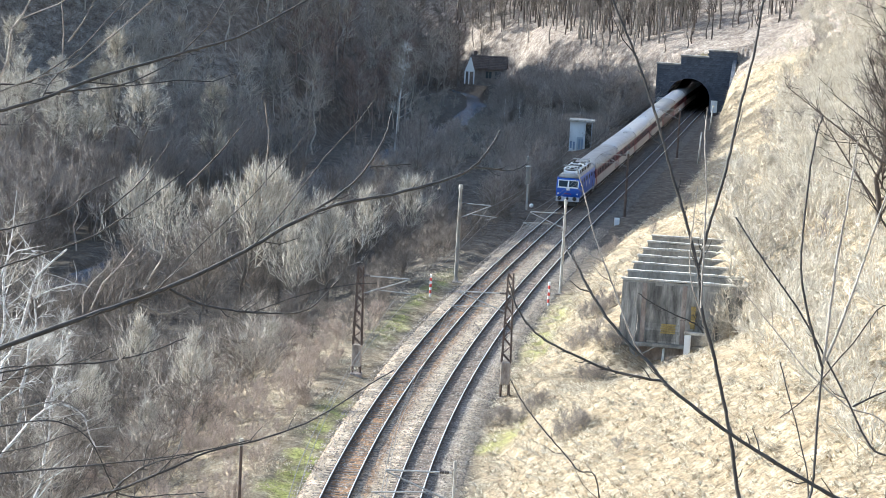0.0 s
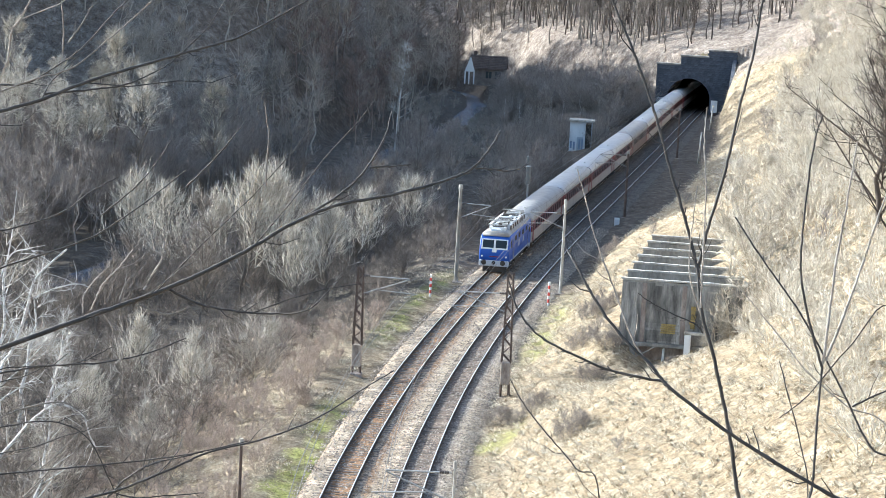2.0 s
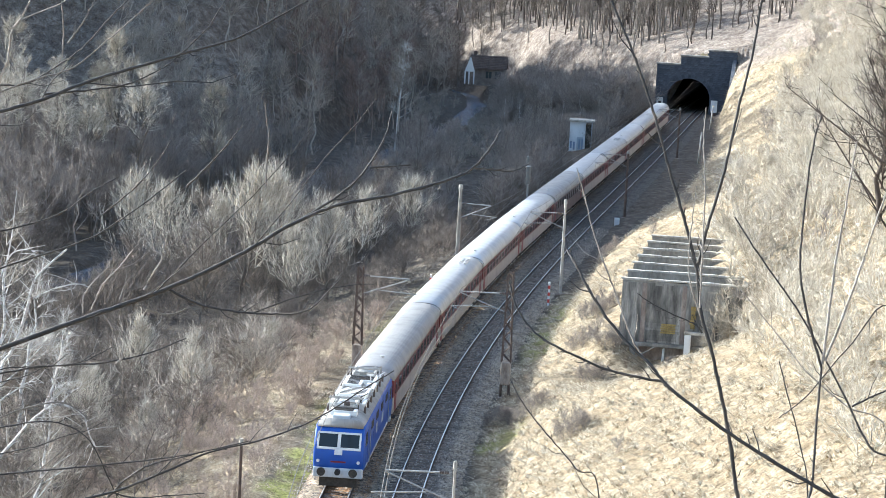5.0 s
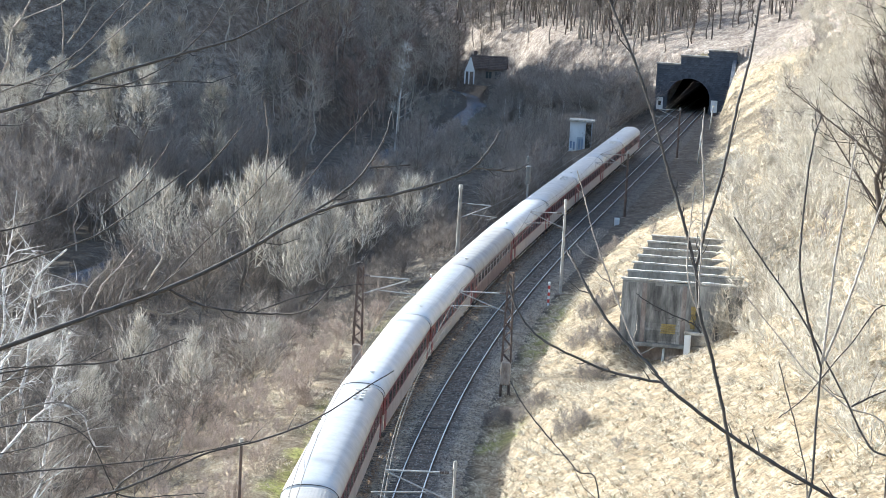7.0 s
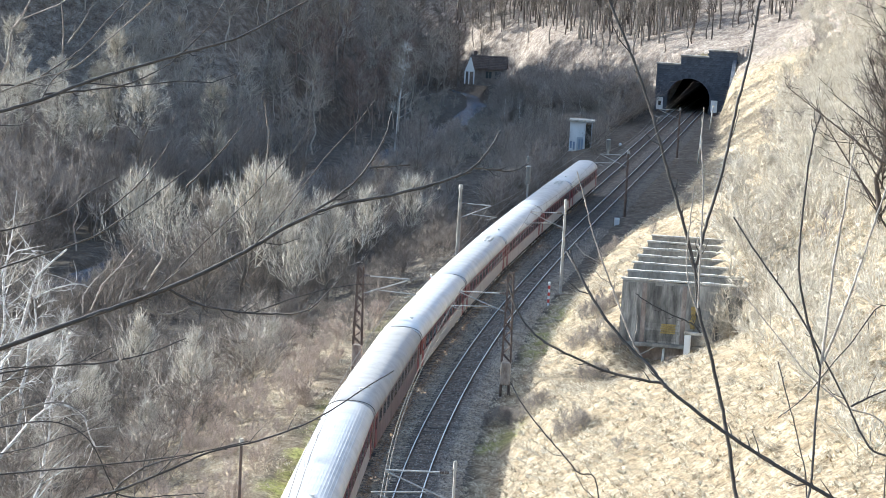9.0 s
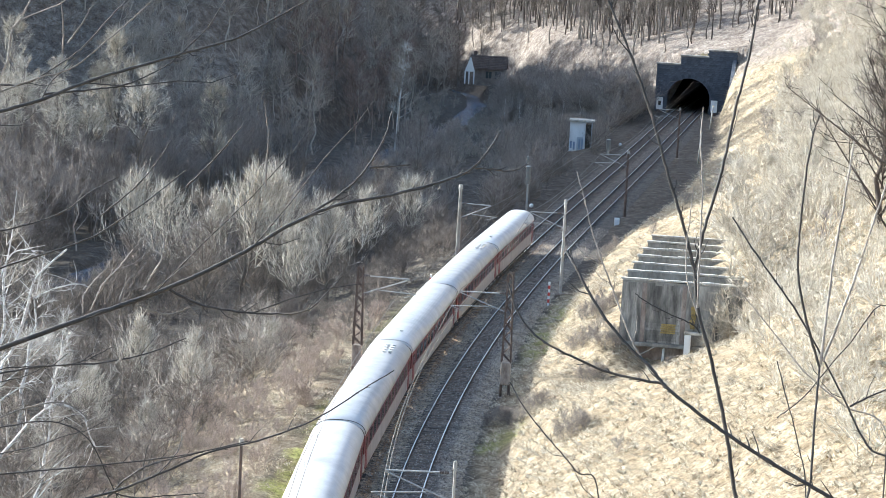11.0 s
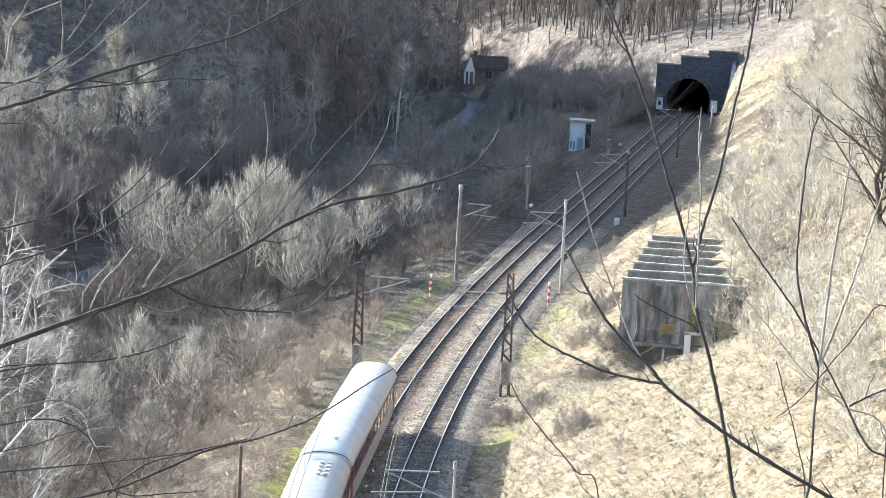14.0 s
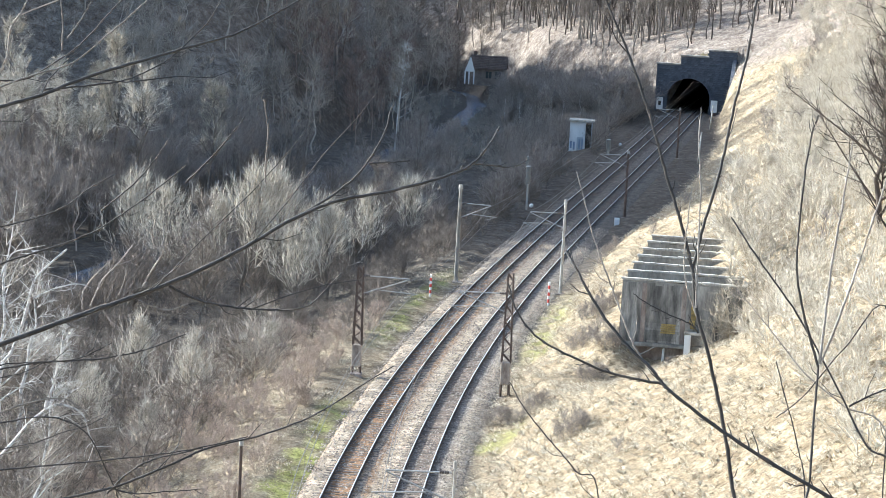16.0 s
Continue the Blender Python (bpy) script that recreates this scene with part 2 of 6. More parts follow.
M["under"] = surface("underframe_grime", [(0.3, (0.025, 0.022, 0.02)), (0.7, (0.07, 0.06, 0.05))], 2, 0.8, fine=8)
M["water"] = surface("river_water", [(0.3, (0.06, 0.085, 0.125)), (0.7, (0.11, 0.15, 0.21))], 0.3, 0.22, fine=1.2, relief=0.5, relief_dist=0.08)
M["twig_grey"] = bark("grey_twigs", (0.24, 0.205, 0.17), (0.56, 0.50, 0.43), 0.3)
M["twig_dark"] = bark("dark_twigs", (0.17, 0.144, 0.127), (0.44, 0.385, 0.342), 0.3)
M["twig_pale"] = bark("pale_twigs", (0.27, 0.235, 0.185), (0.65, 0.59, 0.495), 0.35)
M["twig_wool"] = bark("bleached_twigs", (0.37, 0.325, 0.255), (0.80, 0.735, 0.62), 0.2)
M["twig_ash"] = bark("ash_twigs", (0.31, 0.28, 0.235), (0.74, 0.68, 0.585), 0.2)
M["leaf"] = bark("fallen_leaves", (0.07, 0.042, 0.025), (0.24, 0.15, 0.09), 0.3)
M["twig_russet"] = bark("russet_twigs", (0.16, 0.115, 0.095), (0.40, 0.31, 0.265), 0.3)
M["twig_red"] = bark("reddish_twigs", (0.25, 0.19, 0.155), (0.60, 0.495, 0.415), 0.3)
M["twig_birch"] = bark("birch_twigs", (0.45, 0.42, 0.38), (0.78, 0.75, 0.70), 0.2)
M["twig_brown"] = bark("brown_twigs", (0.12, 0.098, 0.083), (0.31, 0.265, 0.225), 0.3)
M["trunk"] = bark("grey_bark", (0.12, 0.105, 0.09), (0.24, 0.21, 0.185))
M["birch"] = surface("birch_bark", [(0.35, (0.12, 0.11, 0.10)), (0.5, (0.55, 0.53, 0.5)), (0.8, (0.75, 0.73, 0.7))], 2.2, 0.8, stretch=(1, 1, 1.5), fine=9)
M["near_bark"] = surface("dark_bark", [(0.3, (0.020, 0.017, 0.015)), (0.6, (0.05, 0.042, 0.037)), (0.8, (0.12, 0.10, 0.088))], 18, 0.7, fine=120, relief=0.3, relief_dist=0.002)
M["near_grey"] = surface("grey_bark_twig", [(0.3, (0.10, 0.085, 0.07)), (0.6, (0.19, 0.165, 0.145)), (0.8, (0.28, 0.25, 0.22))], 18, 0.7, fine=120, relief=0.3, relief_dist=0.002)
M["near_pale"] = surface("pale_bark", [(0.3, (0.18, 0.15, 0.125)), (0.6, (0.34, 0.30, 0.26)), (0.8, (0.48, 0.44, 0.39))], 18, 0.7, fine=120, relief=0.3, relief_dist=0.002)
M["dry_grass"] = bark("dry_grass", (0.27, 0.20, 0.125), (0.80, 0.71, 0.54), 0.3)
M["green_grass"] = bark("fresh_grass", (0.33, 0.36, 0.08), (0.62, 0.63, 0.22), 0.2)

# ================= building blocks =================
def mesh_of(name, verts, tris, material, smooth=False):
    """A mesh from arrays of corners and of triangles or quads."""
    verts, tris = np.asarray(verts, np.float32), np.asarray(tris, np.int32)
    k = tris.shape[1]
    me = bpy.data.meshes.new(name)
    me.vertices.add(len(verts))
    me.vertices.foreach_set("co", verts.ravel())
    me.loops.add(tris.size)
    me.loops.foreach_set("vertex_index", tris.ravel())
    me.polygons.add(len(tris))
    me.polygons.foreach_set("loop_start", np.arange(0, tris.size, k, dtype=np.int32))
    if smooth:
        me.polygons.foreach_set("use_smooth", np.ones(len(tris), bool))
    me.update(calc_edges=True)
    me.materials.append(material)
    return me


def child(name, me, parent, m=None, label=""):
    ob = new(name, me)
    if parent is not None:
        ob.parent = parent
    if m is not None:
        ob.matrix_basis = m
    return tagged(ob, label)


def part(name, bm, material, parent, label="", smooth=False, m=None):
    """A bmesh as one mesh object under a thing or a part."""
    me = bpy.data.meshes.new(name)
    if smooth:
        for f in bm.faces:
            f.smooth = True
    bm.to_mesh(me)
    bm.free()
    for x in material if isinstance(material, (list, tuple)) else (material,):
        me.materials.append(x)
    return child(name, me, parent, m, label)


def add_box(bm, x0, x1, y0, y1, z0, z1, m=None, bevel=0.0):
    r = bmesh.ops.create_cube(bm, size=1)
    vs = r["verts"]
    bmesh.ops.scale(bm, vec=(x1 - x0, y1 - y0, z1 - z0), verts=vs)
    bmesh.ops.translate(bm, vec=((x0 + x1) / 2, (y0 + y1) / 2, (z0 + z1) / 2), verts=vs)
    if bevel:
        es = {e for v in vs for e in v.link_edges}
        out = bmesh.ops.bevel(bm, geom=list(es), offset=bevel, segments=2, affect="EDGES", profile=0.5)
        vs = list({v for f in out["faces"] for v in f.verts} | {v for v in vs if v.is_valid})
    if m is not None:
        bmesh.ops.transform(bm, matrix=m, verts=vs)
    return vs


def add_bar(bm, a, b, r, sides=6, r2=None):
    """A round bar from a to b."""
    a, b = Vector(a), Vector(b)
    d = b - a
    q = d.to_track_quat("Z", "Y").to_matrix().to_4x4()
    bmesh.ops.create_cone(bm, cap_ends=True, segments=sides, radius1=r, radius2=r if r2 is None else r2, depth=d.length, matrix=Matrix.Translation((a + b) / 2) @ q)


def box_part(name, x0, x1, y0, y1, z0, z1, material, parent, label="", bevel=0.0, m=None):
    bm = bmesh.new()
    add_box(bm, x0, x1, y0, y1, z0, z1, None, bevel)
    return part(name, bm, material, parent, label, m=m)


def bar_part(name, a, b, r, material, parent, label="", sides=8, r2=None):
    bm = bmesh.new()
    add_bar(bm, a, b, r, sides, r2)
    return part(name, bm, material, parent, label, smooth=False)


def sweep(points, radii, sides=5, start=0):
    """Corners and triangles of a tapered round tube along points."""
    p = np.asarray(points, float)
    n = len(p)
    t = np.gradient(p, axis=0)
    t /= np.linalg.norm(t, axis=1)[:, None]
    ref = np.where(np.abs(t[:, 2:3]) > 0.9, [[1.0, 0, 0]], [[0, 0, 1.0]])
    u = np.cross(t, ref)
    u /= np.linalg.norm(u, axis=1)[:, None]
    w = np.cross(t, u)
    a = np.arange(sides) * 2 * math.pi / sides
    v = p[:, None] + np.asarray(radii)[:, None, None] * (np.cos(a)[None, :, None] * u[:, None] + np.sin(a)[None, :, None] * w[:, None])
    i = (np.arange(n - 1)[:, None] * sides + np.arange(sides)[None]).ravel()
    j = (np.arange(n - 1)[:, None] * sides + (np.arange(sides)[None] + 1) % sides).ravel()
    f = np.concatenate([np.stack([i, j, j + sides], 1), np.stack([i, j + sides, i + sides], 1)])
    return v.reshape(-1, 3), f + start


def smooth_line(p, n=7):
    """A smooth line through points."""
    p = np.asarray(p, float)
    q = np.concatenate([[2 * p[0] - p[1]], p, [2 * p[-1] - p[-2]]])
    out = []
    for i in range(1, len(q) - 2):
        for t in np.arange(n) / n:
            a, b, c, d = q[i - 1:i + 3]
            out.append(0.5 * (2 * b + (c - a) * t + (2 * a - 5 * b + 4 * c - d) * t * t + (3 * b - a - 3 * c + d) * t ** 3))
    return np.array(out + [p[-1]])


def joined(pieces):
    """Several (corners, triangles) as one."""
    vs, fs, k = [], [], 0
    for v, f in pieces:
        vs.append(v)
        fs.append(f + k)
        k += len(v)
    return np.concatenate(vs), np.concatenate(fs)


def empty(name, m):
    ob = new(name)
    ob.empty_display_size = 0.5
    ob.matrix_basis = m
    return ob


# ================= ground =================
def green_strip(x, y, s, o):
    """Where fresh grass grows beside the tracks, 0 to 1."""
    o = o + 0.35 * waves(x, y, 5, 11)
    left = ramp(-o, 2.2, 2.6) * (1 - ramp(-o, 3.3, 4.2)) * ramp(s, -18, -10) * (1 - ramp(s, 12, 20)) + ramp(-o, 3.1, 3.7) * (1 - ramp(-o, 4.2, 5.2)) * 0.6 * ramp(s, 33, 42) * (1 - ramp(s, 72, 84))
    right = ramp(o, 6.9, 7.6) * (1 - ramp(o, 8.8, 9.8)) * (0.6 * ramp(s, 33, 38) * (1 - ramp(s, 60, 72)) + 0.6 * ramp(s, 2, 5) * (1 - ramp(s, 8, 11)))
    return np.clip(left + right, 0, 1) * ramp(waves(x, y, 3.2, 12), -0.9, 0.3)



def spaced(*stretches):
    return np.unique(np.concatenate([np.arange(a, b + 1e-6, st) for a, b, st in stretches]))


def ground():
    gx = spaced((-420, -120, 15), (-120, -60, 4), (-60, 75, 1.0), (75, 130, 3), (130, 430, 15))
    gy = spaced((-120, -10, 6), (-10, 80, 2.0), (80, 330, 1.0), (330, 470, 1.5), (470, 620, 3), (620, 1100, 15))
    X, Y = np.meshgrid(gx, gy)
    Z = land(X, Y)
    nx, ny = len(gx), len(gy)
    i = (np.arange(ny - 1)[:, None] * nx + np.arange(nx - 1)[None]).ravel()
    q = np.stack([i, i + 1, i + nx + 1, i + nx], 1)
    xc, yc = X.ravel()[q].mean(1), Y.ravel()[q].mean(1)
    s, o = line_coords(xc, yc)
    keep = ~((s > PORTAL_S - 1.5) & (s < PORTAL_S + 4.0) & (o > -2.6) & (o < 6.4))
    me = mesh_of("ground", np.stack([X, Y, Z], -1).reshape(-1, 3), q[keep], M["ground"], True)
    s, o = line_coords(X, Y)
    d2 = X * 0.903 + (Y - 530) * 0.43
    dry = ramp(o - slope_foot(s), 0, 2) * (1 - ramp(d2, 0, 10)) + 0.8 * ramp(-o, 3, 6) * (1 - ramp(-o, 11 + 4 * waves(X, Y, 18, 21), 20)) * (1 - ramp(s, 25, 60))
    dry = dry + 0.8 * ramp(-o, 2.3, 2.7) * (1 - ramp(-o, 3.3, 4.0)) * (1 - ramp(s, 60, 90))
    dry = dry + 0.75 * ramp(o, 6.9, 7.4) * (1 - ramp(o, 8.0, 9.0)) * (1 - ramp(s, 60, 90))
    fresh = 0.9 * green_strip(X, Y, s, o)
    litter = np.maximum(ramp(d2, -2, 4), 0.5 * ramp(river_x(Y) - X, 12, 30))
    col = np.stack([np.clip(dry, 0, 1), np.clip(fresh, 0, 1), np.clip(litter, 0, 1), np.ones_like(dry)], -1).reshape(-1, 4)
    ca = me.color_attributes.new("cover", "FLOAT_COLOR", "POINT")
    ca.data.foreach_set("color", col.astype(np.float32).ravel())
    return tagged(new("ground", me), "valley ground with dry straw-coloured grass and brown leaf litter", "ground", kind="structure")


ground()


def river():
    y = np.arange(-90, 690, 6.0)
    x = river_x(y)
    half = 4.2 - 2.0 * ramp(y, 300, 400)
    z = np.full_like(y, -3.75) + 0.42 * np.maximum(y - 545, 0) * ramp(y, 545, 600)
    v = np.concatenate([np.stack([x - half, y, z], 1), np.stack([x + half, y, z], 1)])
    n = len(y)
    i = np.arange(n - 1)
    me = mesh_of("river", v, np.stack([i, i + n, i + n + 1, i + 1], 1), M["water"])
    tagged(new("river", me), "narrow blue-grey river along the valley floor", "river", kind="structure")


river()

# ================= railway =================
def strip(name, profile, s0, s1, step, material, rough=0.0, seed=1, smooth=True):
    """A band along the line with a cross profile of (offset, height)."""
    s = np.arange(s0, s1 + 0.01, step)
    h, x, y = (np.interp(s, LINE_S, a) for a in (LINE_H, LINE_X, LINE_Y))
    o, z = np.array(profile).T
    X = x[:, None] + o[None] * np.cos(h)[:, None]
    Y = y[:, None] - o[None] * np.sin(h)[:, None]
    Z = np.repeat(z[None], len(s), 0)
    if rough:
        Z = Z + np.random.RandomState(seed).uniform(-rough, rough, Z.shape)
    n, k = len(s), len(o)
    i = (np.arange(n - 1)[:, None] * k + np.arange(k - 1)[None]).ravel()
    return mesh_of(name, np.stack([X, Y, Z], -1).reshape(-1, 3), np.stack([i, i + 1, i + k + 1, i + k], 1), material, smooth)


MID = SEP / 2


def ballast_bed():
    pts = [(-2.41, -0.42), (-2.1, -0.2), (-1.75, -0.02), (-1.0, 0.0), (0.0, -0.02), (1.0, 0.0), (1.6, -0.04), (1.95, -0.09), (2.3, -0.04), (2.9, 0.0), (3.9, -0.02), (4.9, 0.0), (5.8, -0.02), (6.5, -0.2), (7.1, -0.42), (7.36, -0.45)]
    o = np.arange(-2.41, 7.36, 0.22)
    z = np.interp(o, *np.array(pts).T) - 0.06
    me = strip("ballast", list(zip(o, z)), -140, 440, 0.45, M["ballast"], 0.035)
    k = len(o)
    amount = np.maximum(1 - ramp(np.abs(o), 0.8, 1.1), 0.35 * (1 - ramp(np.abs(o - SEP), 0.75, 1.2))) + 0.75 * (1 - ramp(np.abs(o - 1.45), 0.15, 0.4)) + 0.6 * (1 - ramp(np.abs(o + 2.2), 0.1, 0.25))
    fresh_stone = ramp(o, 2.7, 3.1) * (1 - 0.7 * ramp(o, 5.2, 5.7))
    n = len(me.vertices) // k
    # shade of the far stretch put into the stone colour, growing towards the tunnel
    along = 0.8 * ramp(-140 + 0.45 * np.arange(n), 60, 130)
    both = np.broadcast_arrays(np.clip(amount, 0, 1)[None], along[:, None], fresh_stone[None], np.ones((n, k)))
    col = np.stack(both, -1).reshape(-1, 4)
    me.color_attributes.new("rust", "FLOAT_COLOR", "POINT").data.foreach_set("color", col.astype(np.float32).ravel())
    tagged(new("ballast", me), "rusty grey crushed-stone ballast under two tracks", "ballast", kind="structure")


def track(o, label):
    root = empty("railway_track", Matrix())
    tagged(root, label, "railway track", "railway tracks")
    for r in (o - 0.75, o + 0.75):
        body = [(r - 0.07, -0.03), (r - 0.07, 0.02), (r - 0.02, 0.05), (r - 0.02, 0.10), (r - 0.036, 0.115), (r - 0.036, RAIL_TOP - 0.004), (r + 0.036, RAIL_TOP - 0.004), (r + 0.036, 0.115), (r + 0.02, 0.10), (r + 0.02, 0.05), (r + 0.07, 0.02), (r + 0.07, -0.03)]
        rail = child("rail", strip("rail", body, -300, 445, 2.0, M["rail_side"], smooth=False), root)
        child("rail_head", strip("rail_head", [(r - 0.036, RAIL_TOP - 0.003), (r - 0.028, RAIL_TOP), (r + 0.028, RAIL_TOP), (r + 0.036, RAIL_TOP - 0.003)], -300, 445, 2.0, M["rail_top"], smooth=False), rail, label="bright worn running surface")
    return root


def sleepers(root, o):
    bm = bmesh.new()
    add_box(bm, -1.28, 1.28, -0.13, 0.13, -0.16, -0.058)
    me = bpy.data.meshes.new("sleeper")
    bm.to_mesh(me)
    bm.free()
    me.materials.append(M["sleeper"])
    base = np.array([v.co for v in me.vertices])
    quads = np.array([list(p.vertices) for p in me.polygons])
    rest = []
    rng = random.Random(5)
    for k in range(700):
        s = -40 + 0.62 * k
        p = on_line(s, o, rng.uniform(-0.012, 0.012))
        m = pose(p.x, p.y, p.z, 0, rng.uniform(-0.4, 0.4), turn_at(s) + rng.uniform(-0.6, 0.6))
        if 50 <= k < 200:
            child("sleeper", me, root, m)
        else:
            a = np.array(m)
            rest.append((base @ a[:3, :3].T + a[:3, 3], quads))
    v, f = joined(rest)
    tagged(child("sleeper_strip", mesh_of("sleeper_strip", v, f, M["sleeper"]), root), kind="stuff")


ballast_bed()
track_left = track(0.0, "railway track with rusty rails, the one the train uses")
track_right = track(SEP, "empty railway track with rusty rails on dark sleepers")


# ================= tunnel =================
def arch(w, h, n=24):
    """Half-round arch outline (offset, height) with upright sides; w half width."""
    pts = [(-w * 0.93, -0.3), (-w, h - w * 0.96)]
    pts += [(-w * math.cos(math.pi * k / n), h - w * 0.96 + w * 0.96 * math.sin(math.pi * k / n)) for k in range(1, n)]
    return pts + [(w, h - w * 0.96), (w * 0.93, -0.3)]


def tunnel():
    root = empty("tunnel_portal", Matrix())
    tagged(root, "soot-darkened stepped stone tunnel portal with round arch", "tunnel portal", kind="")
    base = on_line(PORTAL_S, MID)
    F = pose(base.x, base.y, 0, 0, 0, turn_at(PORTAL_S))
    a = arch(4.05, 6.5)
    # face with the arch cut out: columns from the arch up to the stepped top
    top = [(-6.3, -1.8, 8.9), (-1.8, 3.4, 10.6), (3.4, 8.7, 11.9)]
    bm = bmesh.new()

    def slab(x0, x1, zb0, zb1, zt):
        vs = [bm.verts.new((x, y, z)) for y in (0, 1.6) for x, z in ((x0, zb0), (x1, zb1), (x1, zt), (x0, zt))]
        for q in ((0, 1, 2, 3), (7, 6, 5, 4), (0, 4, 5, 1), (1, 5, 6, 2), (2, 6, 7, 3), (3, 7, 4, 0)):
            bm.faces.new([vs[i] for i in q])
    xs = sorted({-6.3, -1.8, 3.4, 8.7} | {p[0] for p in a[1:-1]})
    ax, az = [p[0] for p in a[1:-1]], [p[1] for p in a[1:-1]]
    for x0, x1 in zip(xs, xs[1:]):
        if x1 - x0 < 1e-4:
            continue
        zt = next(z for l, r, z in top if l - 1e-6 <= (x0 + x1) / 2 <= r)
        inside = -4.05 < (x0 + x1) / 2 < 4.05
        slab(x0, x1, np.interp(x0, ax, az) if inside else -0.5, np.interp(x1, ax, az) if inside else -0.5, zt)
    bmesh.ops.remove_doubles(bm, verts=bm.verts, dist=0.001)
    part("portal_wall", bm, M["portal"], root, m=F)
    # dressed stones in courses
    bm = bmesh.new()
    add_box(bm, -0.5, 0.5, -0.05, 0.02, -0.2, 0.2, bevel=0.03)
    stone = bpy.data.meshes.new("stone")
    bm.to_mesh(stone)
    bm.free()
    stone.materials.append(M["portal"])
    rng = random.Random(3)
    z = 0.35
    while z < 11.5:
        x = -6.1 + rng.uniform(0, 0.6)
        while x < 8.3:
            w = rng.uniform(0.55, 1.0)
            xm = x + w / 2
            zt = next((t for l, r, t in top if l <= xm <= r), 0)
            ring = math.hypot(xm, max(z - 2.6, 0))
            if z + 0.4 < zt and (ring > 5.3 if z > 2.6 else abs(xm) > 4.9):
                child("stone", stone, root, F @ pose(xm, rng.uniform(-0.01, 0.012), z) @ Matrix.Diagonal((w * 0.97, 1, 1, 1)))
            x += w
        z += 0.42
    # arch ring of wedge stones and copings on the steps
    for k in range(23):
        t = math.pi * (k + 0.5) / 23
        bm = bmesh.new()
        add_box(bm, -0.26, 0.26, -0.16, 0.05, 0.0, 0.75, bevel=0.03)
        part("voussoir", bm, M["portal"], root, m=F @ pose(-4.08 * math.cos(t), 0, 2.6 + 3.92 * math.sin(t)) @ pose(0, 0, 0, 0, math.degrees(t) - 90, 0))
    for l, r, z in top:
        box_part("coping", l - 0.15, r + 0.1, -0.25, 1.75, z, z + 0.32, M["concrete"], root, "weathered pale coping stone", 0.04, F)
    # wing wall towards the camera on the slope side
    bm = bmesh.new()
    add_box(bm, 8.0, 8.7, -14, 0.0, -0.5, 3.0)
    for v in bm.verts:
        if v.co.z > 0:
            v.co.z = 3.0 if v.co.y < -7 else 10.5
    part("wing_wall", bm, M["portal"], root, "sloping retaining wall", m=F)
    # the bore
    s = np.arange(PORTAL_S + 0.2, 445, 4.0)
    P = arch(4.05, 6.5)
    v = np.array([on_line(q, MID + o, z) for q in s for o, z in P])
    k, n = len(P), len(s)
    i = (np.arange(n - 1)[:, None] * k + np.arange(k - 1)[None]).ravel()
    child("bore", mesh_of("bore", v, np.stack([i, i + 1, i + k + 1, i + k], 1), M["soot"], True), root, label="black sooty tunnel lining")
    e = on_line(444, MID)
    box_part("end_wall", -5, 5, 0, 0.5, -1, 7.5, M["soot"], root, m=pose(e.x, e.y, 0, 0, 0, turn_at(444)))
    return F


PORTAL = tunnel()


# ================= masts and wires =================
def lattice_mast(o, s, height, block, arm):
    p = on_line(s, o)
    z0 = ground_z(p.x, p.y)
    root = empty("catenary_mast", pose(p.x, p.y, z0, 0, 0, turn_at(s)))
    tagged(root, "rusty steel lattice catenary mast with a concrete block", "catenary mast", "catenary masts")
    b = bmesh.new()
    add_box(b, -0.33, 0.33, -0.30, 0.30, block - 1.55, block, bevel=0.07)
    part("base", b, M["block"], root, "pale rust-stained concrete block round the legs")
    for sx in (-1, 1):
        bar_part("leg", (sx * 0.30, 0, -0.6), (sx * 0.26, 0, block - 1.5), 0.09, M["steel"], root, sides=4)
    box_part("footing", -0.42, 0.42, -0.36, 0.36, -0.8, 0.08, M["stained"], root, "dark footing", 0.05)
    w0, w1 = 0.30, 0.17
    top = height - z0
    for sx in (-1, 1):
        for sy in (-1, 1):
            bar_part("upright", (sx * w0, sy * 0.2, block - 0.05), (sx * w1, sy * 0.12, top), 0.065, M["steel"], root, sides=4)
    n = 11
    for k in range(n):
        za, zb = block + (top - block) * k / n, block + (top - block) * (k + 1) / n
        wa, wb = w0 + (w1 - w0) * k / n, w0 + (w1 - w0) * (k + 1) / n
        g = 1 if k % 2 else -1
        for sy in (-1, 1):
            bar_part("lacing", (-g * wa, sy * 0.19, za), (g * wb, sy * 0.17, zb), 0.036, M["steel"], root, sides=4)
    cantilever(root, z0, arm)
    return root


def pole_mast(o, s, height, arm, material="steel", r=0.17, label="slim steel catenary mast beside the track"):
    p = on_line(s, o)
    z0 = ground_z(p.x, p.y)
    root = empty("catenary_mast", pose(p.x, p.y, z0, 0, 0, turn_at(s)))
    tagged(root, label, "catenary mast", "catenary masts")
    bar_part("pole", (0, 0, -0.5), (0, 0, height - z0), r, M[material], root, r2=r * 0.75, sides=10)
    box_part("base", -0.32, 0.32, -0.32, 0.32, -0.6, 0.15, M["stained"], root, "low stained concrete base", 0.04)
    bar_part("cap", (0, 0, height - z0), (0, 0, height - z0 + 0.35), r * 1.15, M["concrete_light"], root, "pale mast cap", r2=r * 0.8)
    if arm:
        cantilever(root, z0, arm)
    return root


